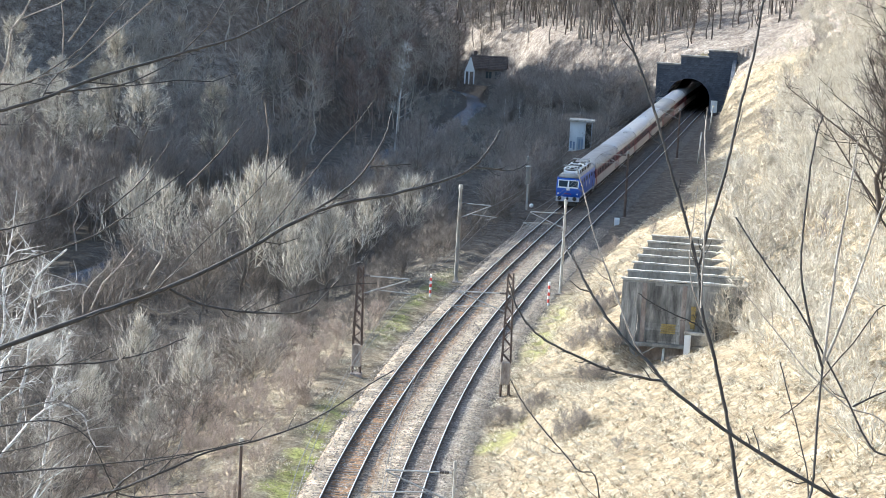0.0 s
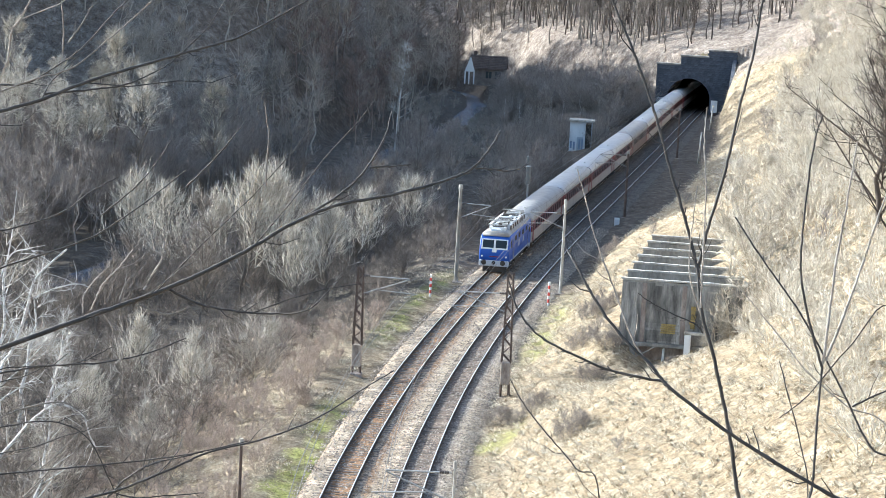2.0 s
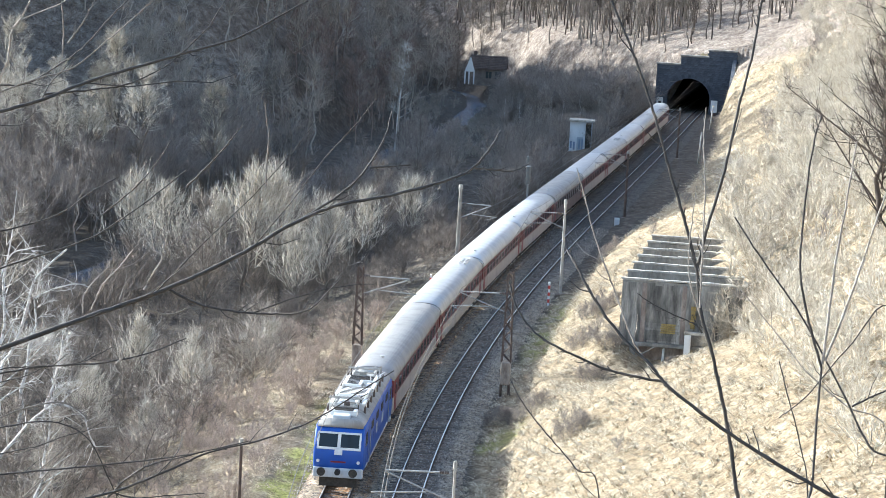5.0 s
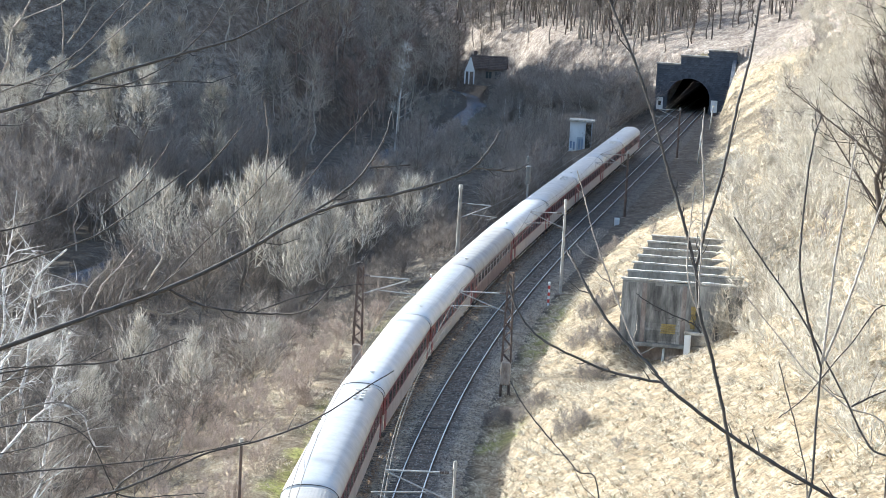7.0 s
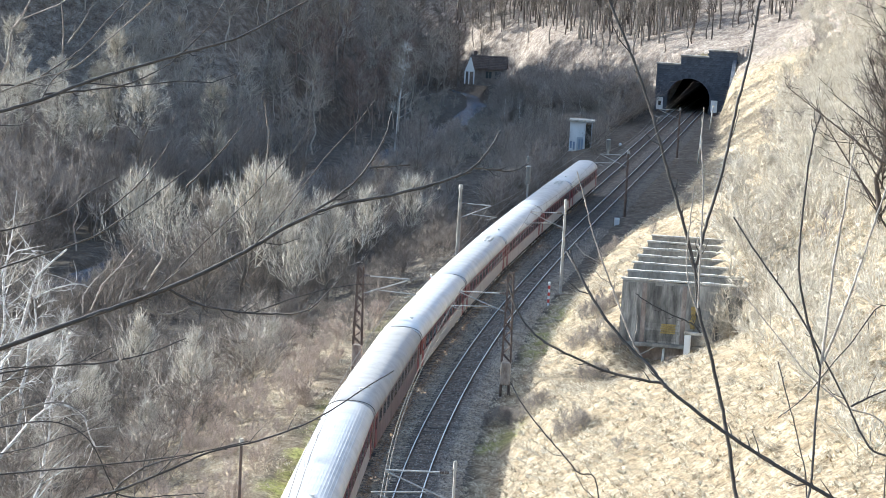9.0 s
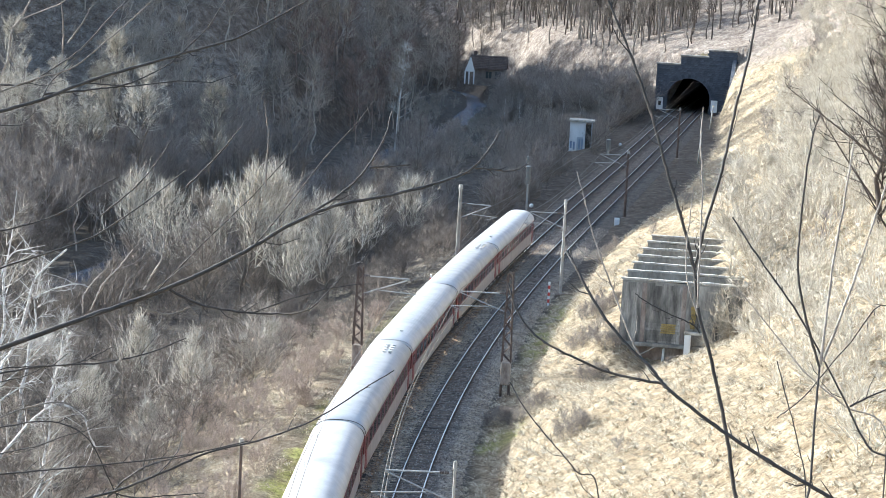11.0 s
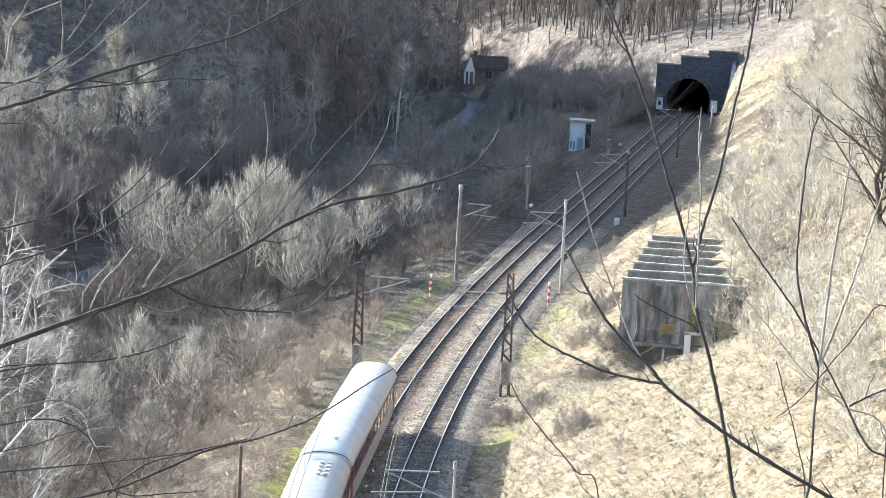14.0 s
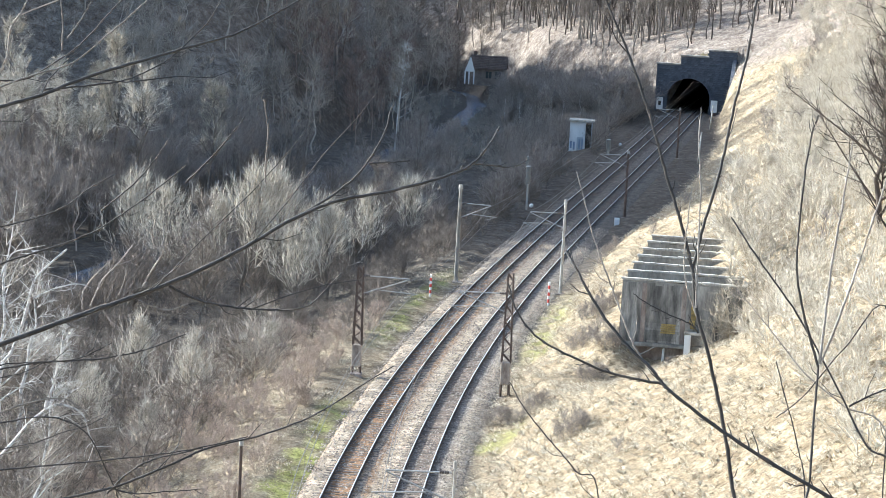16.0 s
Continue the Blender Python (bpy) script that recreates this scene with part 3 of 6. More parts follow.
def cantilever(root, z0, reach):
    """Tubes that hold the wires; reach goes towards the track."""
    g = 1 if reach > 0 else -1
    zt, zl = 7.0 - z0, 5.9 - z0
    bar_part("top_tube", (g * 0.15, 0, zt), (reach, 0, zt - 0.05), 0.045, M["steel_grey"], root, "grey cantilever tube")
    bar_part("stay_tube", (g * 0.15, 0, zl - 0.2), (reach, 0, zt - 0.1), 0.04, M["steel_grey"], root)
    bar_part("register_tube", (g * 0.15 + reach * 0.35, 0, zl + 0.15), (reach + g * 0.6, 0, zl), 0.035, M["steel_grey"], root)
    bar_part("steady_arm", (reach + g * 0.5, 0, zl), (reach - g * 0.3, 0, 5.62 - z0), 0.025, M["steel_grey"], root)
    for z in (zt, zl - 0.2):
        bm = bmesh.new()
        for k in range(4):
            bmesh.ops.create_cone(bm, cap_ends=True, segments=10, radius1=0.10, radius2=0.06, depth=0.09, matrix=Matrix.Translation((g * (0.3 + 0.11 * k), 0, z)) @ pose(0, 0, 0, 0, 90, 0))
        part("insulator", bm, M["insulator"], root, "brown ribbed insulator")


lattice_mast(-3.45, 25.3, 7.6, 2.1, 3.45)
lattice_mast(7.35, 21.5, 8.4, 2.5, -3.45)
pole_mast(-2.8, 73.5, 8.3, 2.8, "concrete", 0.2, "weathered concrete catenary mast beside the track")
pole_mast(7.0, 71.0, 7.9, -3.1, "steel_grey", 0.15, "pale grey steel catenary mast beside the track")
pole_mast(7.1, 133.0, 7.2, -3.2)
pole_mast(7.0, 214.0, 7.0, -3.1)
pole_mast(7.0, -33.0, 7.2, -3.1, "steel_grey", 0.085, "thin grey steel catenary post beside the track")
pole_mast(-3.1, -28.3, 6.6, 0, r=0.10, label="thin rusty steel post by the bank")


def topped_post(o, s, height, r, sleeve, sleeve_r, label):
    """A slim post with a thick pale sleeve at its top."""
    p = on_line(s, o)
    z0 = ground_z(p.x, p.y)
    root = empty("signal_post", pose(p.x, p.y, z0, 0, 0, turn_at(s)))
    tagged(root, label, "post", "lineside posts")
    bar_part("pole", (0, 0, -0.5), (0, 0, height - sleeve), r, M["steel_grey"], root, sides=10)
    bm = bmesh.new()
    add_bar(bm, (0, 0, height - sleeve), (0, 0, height), sleeve_r, 14)
    for k in range(5):
        z = height - sleeve + sleeve * (k + 0.5) / 5
        add_bar(bm, (0, 0, z - 0.04), (0, 0, z + 0.04), sleeve_r * 1.12, 14)
    part("sleeve", bm, M["concrete"], root, "weathered ribbed sleeve")
    bar_part("cap", (0, 0, height), (0, 0, height + 0.12), sleeve_r * 1.15, M["concrete_light"], root, r2=sleeve_r * 0.7, sides=14)


topped_post(-4.2, 132.0, 5.0, 0.12, 2.0, 0.27, "slim post with a thick pale ribbed sleeve beside the track")
topped_post(-6.8, 150.0, 4.6, 0.09, 1.2, 0.16, "thin weathered post behind the railway bank")
topped_post(-3.2, 212.5, 2.3, 0.2, 1.5, 0.33, "squat pale lineside post near the tunnel")


def ball_post(o, s, height, label):
    """A short post with a white round head."""
    p = on_line(s, o)
    z0 = ground_z(p.x, p.y)
    root = empty("marker_post", pose(p.x, p.y, z0, 0, 0, turn_at(s)))
    tagged(root, label, "marker post", "marker posts")
    bar_part("stem", (0, 0, -0.4), (0, 0, height - 0.2), 0.05, M["steel"], root)
    bm = bmesh.new()
    bmesh.ops.create_uvsphere(bm, u_segments=14, v_segments=9, radius=0.24, matrix=Matrix.Translation((0, 0, height)) @ Matrix.Diagonal((1, 0.7, 1, 1)))
    part("head", bm, M["white"], root, "white rounded head", True)


ball_post(-3.9, 134.0, 0.3, "short post with a round white head by the track")
ball_post(-3.0, 229.5, 0.3, "short post with a round white head near the tunnel")


def wires():
    """Contact wire, messenger wire and droppers over each track."""
    posts = [-95, -33, 23, 72, 133, 213, 290, 345]
    for o in (0.0, SEP):
        root = empty("overhead_line", Matrix())
        tagged(root, "thin overhead contact and messenger wires above the track", "overhead line", "overhead lines")
        low, high, drops = [], [], []
        for a, b in zip(posts, posts[1:]):
            n = 14
            for k in range(n):
                u = k / n
                zig = 0.2 * math.sin(math.pi * (u + posts.index(a)))
                s = a + (b - a) * u
                low.append(on_line(s, o + zig, 5.6))
                high.append(on_line(s, o + zig, 6.95 - 0.95 * 4 * u * (1 - u)))
                if k % 2 == 1:
                    drops.append(sweep([low[-1], (low[-1] + high[-1]) / 2, high[-1]], [0.008] * 3, 3))
        for name, pts in (("contact_wire", low), ("messenger_wire", high)):
            v, f = sweep(pts, [0.02] * len(pts), 4)
            child(name, mesh_of(name, v, f, M["wire"]), root)
        v, f = joined(drops)
        child("droppers", mesh_of("droppers", v, f, M["wire"]), root)


wires()


# ================= trees =================
def grow(seed, height, limbs, subs, twigs, spread=0.5, r0=0.13, low=0.25, twig=(0.5, 1.1), width=0.012, rise=0.6, lean=0.03, ang=(0.5, 1.15), far=False):
    """A leafless tree: (trunk and limbs), (twigs), as corners and triangles; far: fewer corners, for one that stays distant."""
    r = np.random.RandomState(seed)

    def curve(o, d, b, t):
        return o[:, None] + d[:, None] * t[None, :, None] + b[:, None] * (t * t)[None, :, None]

    tr_d = np.array([[r.normal(0, lean) * height, r.normal(0, lean) * height, height * 0.95]])
    tr_b = np.array([[r.normal(0, lean) * height, r.normal(0, lean) * height, height * 0.05]])
    wood = []
    t9 = np.linspace(0, 1, 9)
    pts = curve(np.zeros((1, 3)), tr_d, tr_b, t9)[0] + np.concatenate([[[0, 0, -0.4]], r.normal(0, 0.012 * height, (8, 3)) * [1, 1, 0.2]])
    wood.append(sweep(pts, r0 * (1 - 0.93 * t9) + 0.006, 4 if far else 6))

    def offspring(o, d, b, n, lo, hi, ang, length, up):
        k = len(o)
        t = r.uniform(lo, hi, (k, n))
        p = o[:, None] + d[:, None] * t[..., None] + b[:, None] * (t * t)[..., None]
        tan = d[:, None] + 2 * b[:, None] * t[..., None]
        L = np.linalg.norm(tan, axis=-1, keepdims=True)
        tan = tan / L
        rv = r.normal(0, 1, (k, n, 3))
        rv -= (rv * tan).sum(-1, keepdims=True) * tan
        rv /= np.linalg.norm(rv, axis=-1, keepdims=True)
        an = r.uniform(*ang, (k, n, 1))
        dd = tan * np.cos(an) + rv * np.sin(an)
        ln = length(L, t[..., None], r.uniform(0.6, 1.15, (k, n, 1)))
        bb = np.concatenate([r.normal(0, 0.12, (k, n, 2)), np.full((k, n, 1), up) * r.uniform(0.4, 1.2, (k, n, 1))], -1) * ln
        return p.reshape(-1, 3), (dd * ln).reshape(-1, 3), bb.reshape(-1, 3), t.reshape(-1)

    o1, d1, b1, t1 = offspring(np.zeros((1, 3)), tr_d, tr_b, limbs, low, 0.97, ang, lambda L, t, q: height * spread * (1.08 - t) * q + 0.3, rise * 0.5)
    t5 = np.linspace(0, 1, 3 if far else 5)
    for p, t in zip(curve(o1, d1, b1, t5), t1):
        wood.append(sweep(p, (r0 * 0.45 * (1.05 - t) + 0.008) * (1 - 0.85 * t5) + 0.004, 3 if far else 4))
    o2, d2, b2, _ = offspring(o1, d1, b1, subs, 0.2, 1.0, (0.35, 0.95), lambda L, t, q: L * 0.5 * (1.15 - t) * q + 0.25, rise * 0.4)
    t3 = np.linspace(0, 1, 3)
    c2 = curve(o2, d2, b2, t3)
    c2[:, 1] += r.normal(0, 0.09, d2.shape) * np.linalg.norm(d2, axis=1)[:, None]
    fine = []
    # second-order branches as three-sided tapering rods, twigs as slim blades
    k = len(c2)
    side = r.normal(0, 1, (k, 3))
    side /= np.linalg.norm(side, axis=1)[:, None]
    side2 = np.cross(side, d2)
    side2 /= np.linalg.norm(side2, axis=1)[:, None] + 1e-9
    w = width * 1.6
    v = np.stack([c2[:, 0] + side * w, c2[:, 0] - side * w * 0.5 + side2 * w * 0.9, c2[:, 0] - side * w * 0.5 - side2 * w * 0.9,
                  c2[:, 1] + side * w * 0.7, c2[:, 1] - side * w * 0.35 + side2 * w * 0.6, c2[:, 1] - side * w * 0.35 - side2 * w * 0.6, c2[:, 2]], 1)
    f = np.array([[0, 1, 4], [0, 4, 3], [1, 2, 5], [1, 5, 4], [2, 0, 3], [2, 3, 5], [3, 4, 6], [4, 5, 6], [5, 3, 6]])
    if far:
        f = np.array([[0, 1, 6], [1, 2, 6], [2, 0, 6]])
    fine.append((v.reshape(-1, 3), (np.arange(k)[:, None, None] * 7 + f[None]).reshape(-1, 3)))
    o3, d3, b3, _ = offspring(o2, d2, b2, twigs, 0.1, 1.0, (0.25, 0.9), lambda L, t, q: r.uniform(*twig, t.shape), rise * 0.3)
    k = len(o3)
    side = r.normal(0, 1, (k, 3))
    side /= np.linalg.norm(side, axis=1)[:, None]
    ln = np.linalg.norm(d3, axis=1)[:, None]
    midp, tip = o3 + d3 * 0.55 + b3 * 0.3 + r.normal(0, 0.10, (k, 3)) * ln, o3 + d3 + b3 + r.normal(0, 0.12, (k, 3)) * ln
    v = np.stack([o3 + side * width, o3 - side * width, midp + side * width * 0.7, midp - side * width * 0.7, tip], 1)
    f = np.array([[0, 1, 4]] if far else [[0, 1, 3], [0, 3, 2], [2, 3, 4]])
    fine.append((v.reshape(-1, 3), (np.arange(k)[:, None, None] * 5 + f[None]).reshape(-1, 3)))
    return joined(wood), joined(fine)


def tree_kind(name, label, category, seed, trunk_mat, twig_mat, **kw):
    """One tree as a thing with trunk and crown, to be copied; it returns the thing."""
    wood, fine = grow(seed, **kw)
    root = empty(name, Matrix())
    child("trunk", mesh_of("trunk", *wood, M[trunk_mat], True), root)
    child("crown", mesh_of("crown", *fine, M[twig_mat]), root)
    return tagged(root, label, category)


PLANTED = set()


def plant(kinds, places, group, seed):
    """Copies of the kinds at (x, y, scale)."""
    rng = random.Random(seed)
    for x, y, sc in places:
        k = rng.choice(kinds)
        m = Matrix.Translation((x, y, ground_z(x, y) - 0.1)) @ pose(0, 0, 0, rng.uniform(-4, 4), rng.uniform(-4, 4), rng.uniform(0, 360)) @ Matrix.Diagonal((sc, sc, sc * rng.uniform(0.9, 1.12), 1))
        if k in PLANTED:
            ob = copy_thing(k, m)
        else:
            k.matrix_basis = m
            ob = k
            PLANTED.add(k)
        tagged(ob, group=group)


def woods(name, label, category, models, places, twig_mat, seed, sink=0.2):
    """Many plants as one object."""
    r = np.random.RandomState(seed)
    pieces = []
    zs = land(np.array([p[0] for p in places]), np.array([p[1] for p in places]))
    for (x, y, sc), z in zip(places, zs):
        v, f = models[r.randint(len(models))]
        a = r.uniform(0, 6.283)
        c, s = math.cos(a) * sc, math.sin(a) * sc
        R = np.array([[c, -s, 0], [s, c, 0], [r.normal(0, 0.05) * sc, r.normal(0, 0.05) * sc, sc * r.uniform(0.85, 1.15)]])
        pieces.append((v @ R.T + [x, y, z - sink], f))
    v, f = joined(pieces)
    return tagged(new(name, mesh_of(name, v, f, M[twig_mat])), label, category, kind="stuff")


def scatter(seed, n, x0, x1, y0, y1, ok):
    """Up to n random places in a rectangle that satisfy ok(x, y arrays)."""
    r = np.random.RandomState(seed)
    x, y = r.uniform(x0, x1, n * 6), r.uniform(y0, y1, n * 6)
    k = ok(x, y)
    return x[k][:n], y[k][:n], r


def sized(got, lo, hi):
    x, y, r = got
    return [(a, b, r.uniform(lo, hi)) for a, b in zip(x, y)]


def in_view(x, y, pad=3.0):
    return np.abs(x + 0.0) < 0.20 * y + pad

# ----- valley trees, each a thing
GREY = [tree_kind("tree", "leafless grey-brown tree with dense upright twigs", "tree", 11 + k, "trunk", "twig_brown", height=9.5, limbs=20, subs=7, twigs=8, spread=0.5, r0=0.10, low=0.06, twig=(0.5, 1.3), width=0.02, rise=0.9) for k in range(4)]
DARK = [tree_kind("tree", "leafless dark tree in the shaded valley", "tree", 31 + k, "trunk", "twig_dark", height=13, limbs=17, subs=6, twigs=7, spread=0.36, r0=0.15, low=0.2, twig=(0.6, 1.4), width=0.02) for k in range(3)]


def left_bank(lo, hi, s0, s1):
    def ok(x, y):
        s, o = line_coords(x, y)
        return (-o > lo) & (-o < hi) & (s > s0) & (s < s1) & (np.abs(x - river_x(y)) > 3.5) & ~((x > -5) & (x < 9) & (y > 380)) & ~((np.abs(x - 0.0095 * y) < 2.2) & (y > 250)) & in_view(x, y)
    return ok


GROUP = "leafless valley trees"
plant(GREY, sized(scatter(1, 24, -50, 5, 175, 275, left_bank(13, 45, 38, 130)), 0.65, 1.1), GROUP, 1)
ASH = [tree_kind("tree", "sunlit ash-grey leafless tree with dense upright twigs", "tree", 16 + k, "trunk", "twig_ash", height=9.5, limbs=22, subs=7, twigs=9, spread=0.5, r0=0.10, low=0.06, twig=(0.5, 1.3), width=0.019, rise=0.9) for k in range(3)]
FAN = [tree_kind("tree", "sunlit ash-grey leafless tree with upright fanning branches", "tree", 21 + k, "trunk", "twig_ash", height=8.6, limbs=34, subs=8, twigs=5, spread=0.62, r0=0.09, low=0.05, twig=(0.45, 1.1), width=0.026, rise=1.1, ang=(0.35, 1.0)) for k in range(4)]
TALL = [tree_kind("tree", "tall leafless tree with a sunlit lacy crown over the river", "tree", 121 + k, "trunk", m, height=16, limbs=34, subs=9, twigs=7, spread=0.42, r0=0.16, low=0.52, twig=(0.3, 0.8), width=0.02, rise=0.25, lean=0.015) for k, m in enumerate(("twig_ash", "twig_pale", "twig_ash"))]
plant(FAN, [(-18.4, 210.2, 1.16), (-12.6, 202.0, 0.85), (-7.9, 233.0, 1.0), (-25.6, 217.2, 0.92), (-14.5, 219.0, 0.95), (-3.8, 238.0, 0.8), (-30.5, 224.0, 0.85), (-22.0, 206.0, 0.78), (-15.0, 211.5, 0.95), (-21.5, 213.0, 1.0), (-10.2, 206.0, 0.75), (-11.0, 226.0, 0.9), (-18.3, 168.0, 0.52), (-14.2, 163.0, 0.46), (-20.5, 158.0, 0.5), (-16.4, 150.5, 0.48), (-18.2, 143.5, 0.45), (-22.6, 150.0, 0.5), (-12.9, 172.0, 0.42)], GROUP, 25)
plant(TALL, [(-46.6, 250.0, 1.0), (-42.0, 247.0, 0.96), (-38.2, 249.0, 0.9), (-33.6, 251.0, 1.24), (-44.2, 257.0, 0.96), (-39.6, 256.0, 1.0), (-49.0, 258.0, 1.0), (-36.4, 257.0, 1.12), (-26.4, 254.0, 0.92), (-47.5, 244.0, 0.9)], GROUP, 26)
plant(ASH, sized(scatter(12, 5, -40, -8, 112, 185, left_bank(15, 40, -30, 45)), 0.4, 0.62), GROUP, 3)
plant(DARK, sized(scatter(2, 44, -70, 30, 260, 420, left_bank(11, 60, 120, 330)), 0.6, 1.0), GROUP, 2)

# ----- woods on the hills
FAR = [joined(grow(51 + k, 13, 14, 5, 7, spread=0.3, r0=0.13, low=0.25, twig=(0.9, 2.0), width=0.034, far=True)) for k in range(4)]
MIDW = [joined(grow(61 + k, 12, 16, 6, 7, spread=0.34, r0=0.12, low=0.2, twig=(0.6, 1.4), width=0.024, far=True)) for k in range(4)]
BUSH = [joined(grow(71 + k, 3.2, 13, 5, 6, spread=0.6, r0=0.03, low=0.02, twig=(0.35, 0.9), width=0.018, rise=0.8, far=True)) for k in range(5)]
SLIM = [joined(grow(55 + k, 13, 12, 5, 4, spread=0.24, r0=0.21, low=0.35, twig=(0.5, 1.3), width=0.03, rise=0.8, lean=0.02, far=True)) for k in range(5)]
FINE = [joined(grow(171 + k, 3.2, 14, 6, 8, spread=0.55, r0=0.02, low=0.02, twig=(0.3, 0.7), width=0.013, rise=0.6, far=True)) for k in range(5)]
CURLY = [joined(grow(76 + k, 3.6, 13, 5, 5, spread=0.8, r0=0.05, low=0.02, twig=(0.4, 1.1), width=0.018, rise=0.4, lean=0.14)) for k in range(5)]


def hill_left(x, y):
    return (x < river_x(y) - 6) & in_view(x, y, 6)


woods("hillside_wood", "dense leafless wood on the shaded valley side", "wood", FAR, sized(scatter(3, 330, -110, 10, 320, 590, lambda x, y: hill_left(x, y) & ~((y < 352) & (x < -52))), 0.75, 1.2), "twig_grey", 3)
woods("hillside_wood", "reddish-brown leafless trees in the shaded wood", "wood", FAR, sized(scatter(46, 45, -34, -6, 375, 450, hill_left), 0.8, 1.15), "twig_russet", 46)
# twig_dark here puts shade into the colour, against the paler sunlit crowns
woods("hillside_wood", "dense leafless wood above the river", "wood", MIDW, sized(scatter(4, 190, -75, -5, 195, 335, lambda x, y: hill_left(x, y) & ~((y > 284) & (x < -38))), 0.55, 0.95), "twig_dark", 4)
woods("hillside_wood", "dark leafless wood closing the valley", "wood", FAR, sized(scatter(16, 240, -62, 14, 515, 640, lambda x, y: ((x * 0.903 + (y - 530) * 0.43 < 8) | (x < 9)) & in_view(x, y, 4)), 0.8, 1.3), "twig_brown", 16)
woods("hillside_wood", "leafless wood on the sunny hill behind the cottage", "wood", SLIM, sized(scatter(17, 260, 0, 48, 468, 575, lambda x, y: (x * 0.903 + (y - 530) * 0.43 > 6) & (x * 0.903 + (y - 530) * 0.43 < 34) & in_view(x, y, 1)), 0.6, 1.05), "twig_brown", 17)
SAPLING = [joined(grow(58 + k, 7, 7, 3, 3, spread=0.16, r0=0.045, low=0.3, twig=(0.4, 0.9), width=0.016, rise=0.9, lean=0.015)) for k in range(3)]
woods("hillside_wood", "sunlit leafless wood above the tunnel", "wood", SLIM, sized(scatter(5, 230, 4, 80, 450, 545, lambda x, y: (x * 0.903 + (y - 530) * 0.43 > 5) & in_view(x, y, 1)), 0.5, 1.0), "twig_brown", 5)
woods("hillside_wood", "darker leafless trees above the tunnel", "wood", SLIM, sized(scatter(33, 150, 4, 80, 450, 540, lambda x, y: (x * 0.903 + (y - 530) * 0.43 > 7) & in_view(x, y, 1)), 0.6, 1.05), "twig_black", 33)
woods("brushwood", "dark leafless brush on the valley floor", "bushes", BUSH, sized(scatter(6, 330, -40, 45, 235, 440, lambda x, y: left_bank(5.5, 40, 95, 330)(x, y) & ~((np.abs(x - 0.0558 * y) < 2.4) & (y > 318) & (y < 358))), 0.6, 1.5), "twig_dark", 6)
woods("brushwood", "low grey brush beside the upper river", "bushes", FINE, sized(scatter(45, 150, -8, 14, 335, 470, lambda x, y: (np.abs(x - river_x(y)) > 2.6) & (line_coords(x, y)[1] < -8)), 0.45, 0.85), "twig_grey", 45)
woods("brushwood", "tall dark brush between cottage and tunnel", "bushes", FINE, sized(scatter(9, 420, 3, 42, 405, 515, lambda x, y: (x - river_x(y) > 6) & ((x > 9.5) | (y > 470)) & (x * 0.903 + (y - 530) * 0.43 < -1) & (line_coords(x, y)[1] < -5.5) & ~((np.abs(x - 0.0162 * y) < 6.5) & (y > 440))), 1.4, 2.4), "twig_dark", 9)
woods("brushwood", "grey leafless brush on the valley floor", "bushes", CURLY, sized(scatter(7, 120, -45, 0, 112, 190, left_bank(10, 40, -35, 45)), 0.45, 1.05), "twig_brown", 7)
woods("brushwood", "pale grey leafless brush among the darker brush", "bushes", CURLY, sized(scatter(107, 60, -45, 0, 112, 190, left_bank(10, 40, -35, 45)), 0.5, 1.1), "twig_grey", 107)
woods("brushwood", "dark brown leafless brush under the trees", "bushes", BUSH, sized(scatter(19, 300, -45, 8, 165, 250, left_bank(5.5, 40, 38, 115)), 0.4, 0.9), "twig_brown", 19)
woods("brushwood", "reddish-brown low brush on the railway bank", "bushes", BUSH, sized(scatter(10, 350, -30, 5, 112, 245, left_bank(4.8, 17, -30, 52)), 0.2, 0.58), "twig_red", 10)


woods("sapling_growth", "thin pale upright saplings between cottage and tunnel", "saplings", SAPLING, sized(scatter(27, 90, 11, 36, 390, 480, lambda x, y: (x - river_x(y) > 6) & (line_coords(x, y)[1] < -6) & (x * 0.903 + (y - 530) * 0.43 < 5) ), 0.6, 1.1), "twig_grey", 27)
plant(GREY, [(-30.9, 190.0, 0.42), (-28.6, 199.0, 0.5), (-31.2, 181.0, 0.4), (-29.0, 193.5, 0.46), (-33.0, 186.0, 0.44), (-27.6, 205.5, 0.5), (-32.4, 194.5, 0.4)], GROUP, 28)
woods("brushwood", "dark leafless scrub along the river bank", "bushes", CURLY, sized(scatter(28, 60, -36, -24, 174, 212, lambda x, y: (x - river_x(y) > 1.8) & (x - river_x(y) < 8)), 0.5, 0.9), "twig_brown", 28)


woods("brushwood", "low brown brush on the dark railway bank", "bushes", BUSH, sized(scatter(29, 240, -8, 40, 225, 365, lambda x, y: left_bank(4.4, 14, 95, 215)(x, y) & ~((np.abs(x - 0.0558 * y) < 2.4) & (y > 318) & (y < 358))), 0.3, 0.75), "twig_brown", 29)


woods("brushwood", "dark leafless undergrowth beyond the river", "bushes", BUSH, sized(scatter(31, 260, -60, -20, 180, 310, hill_left), 0.7, 1.5), "twig_brown", 31)


def slope_right(x, y):
    s, o = line_coords(x, y)
    return (o > 20 + 5 * waves(x, y, 30, 31) + 2 * ramp(s, 60, 180)) & (s > -40) & (s < 330) & in_view(x, y, 1) & ~((x > 11.5) & (x < 19) & (y > 150) & (y < 185))


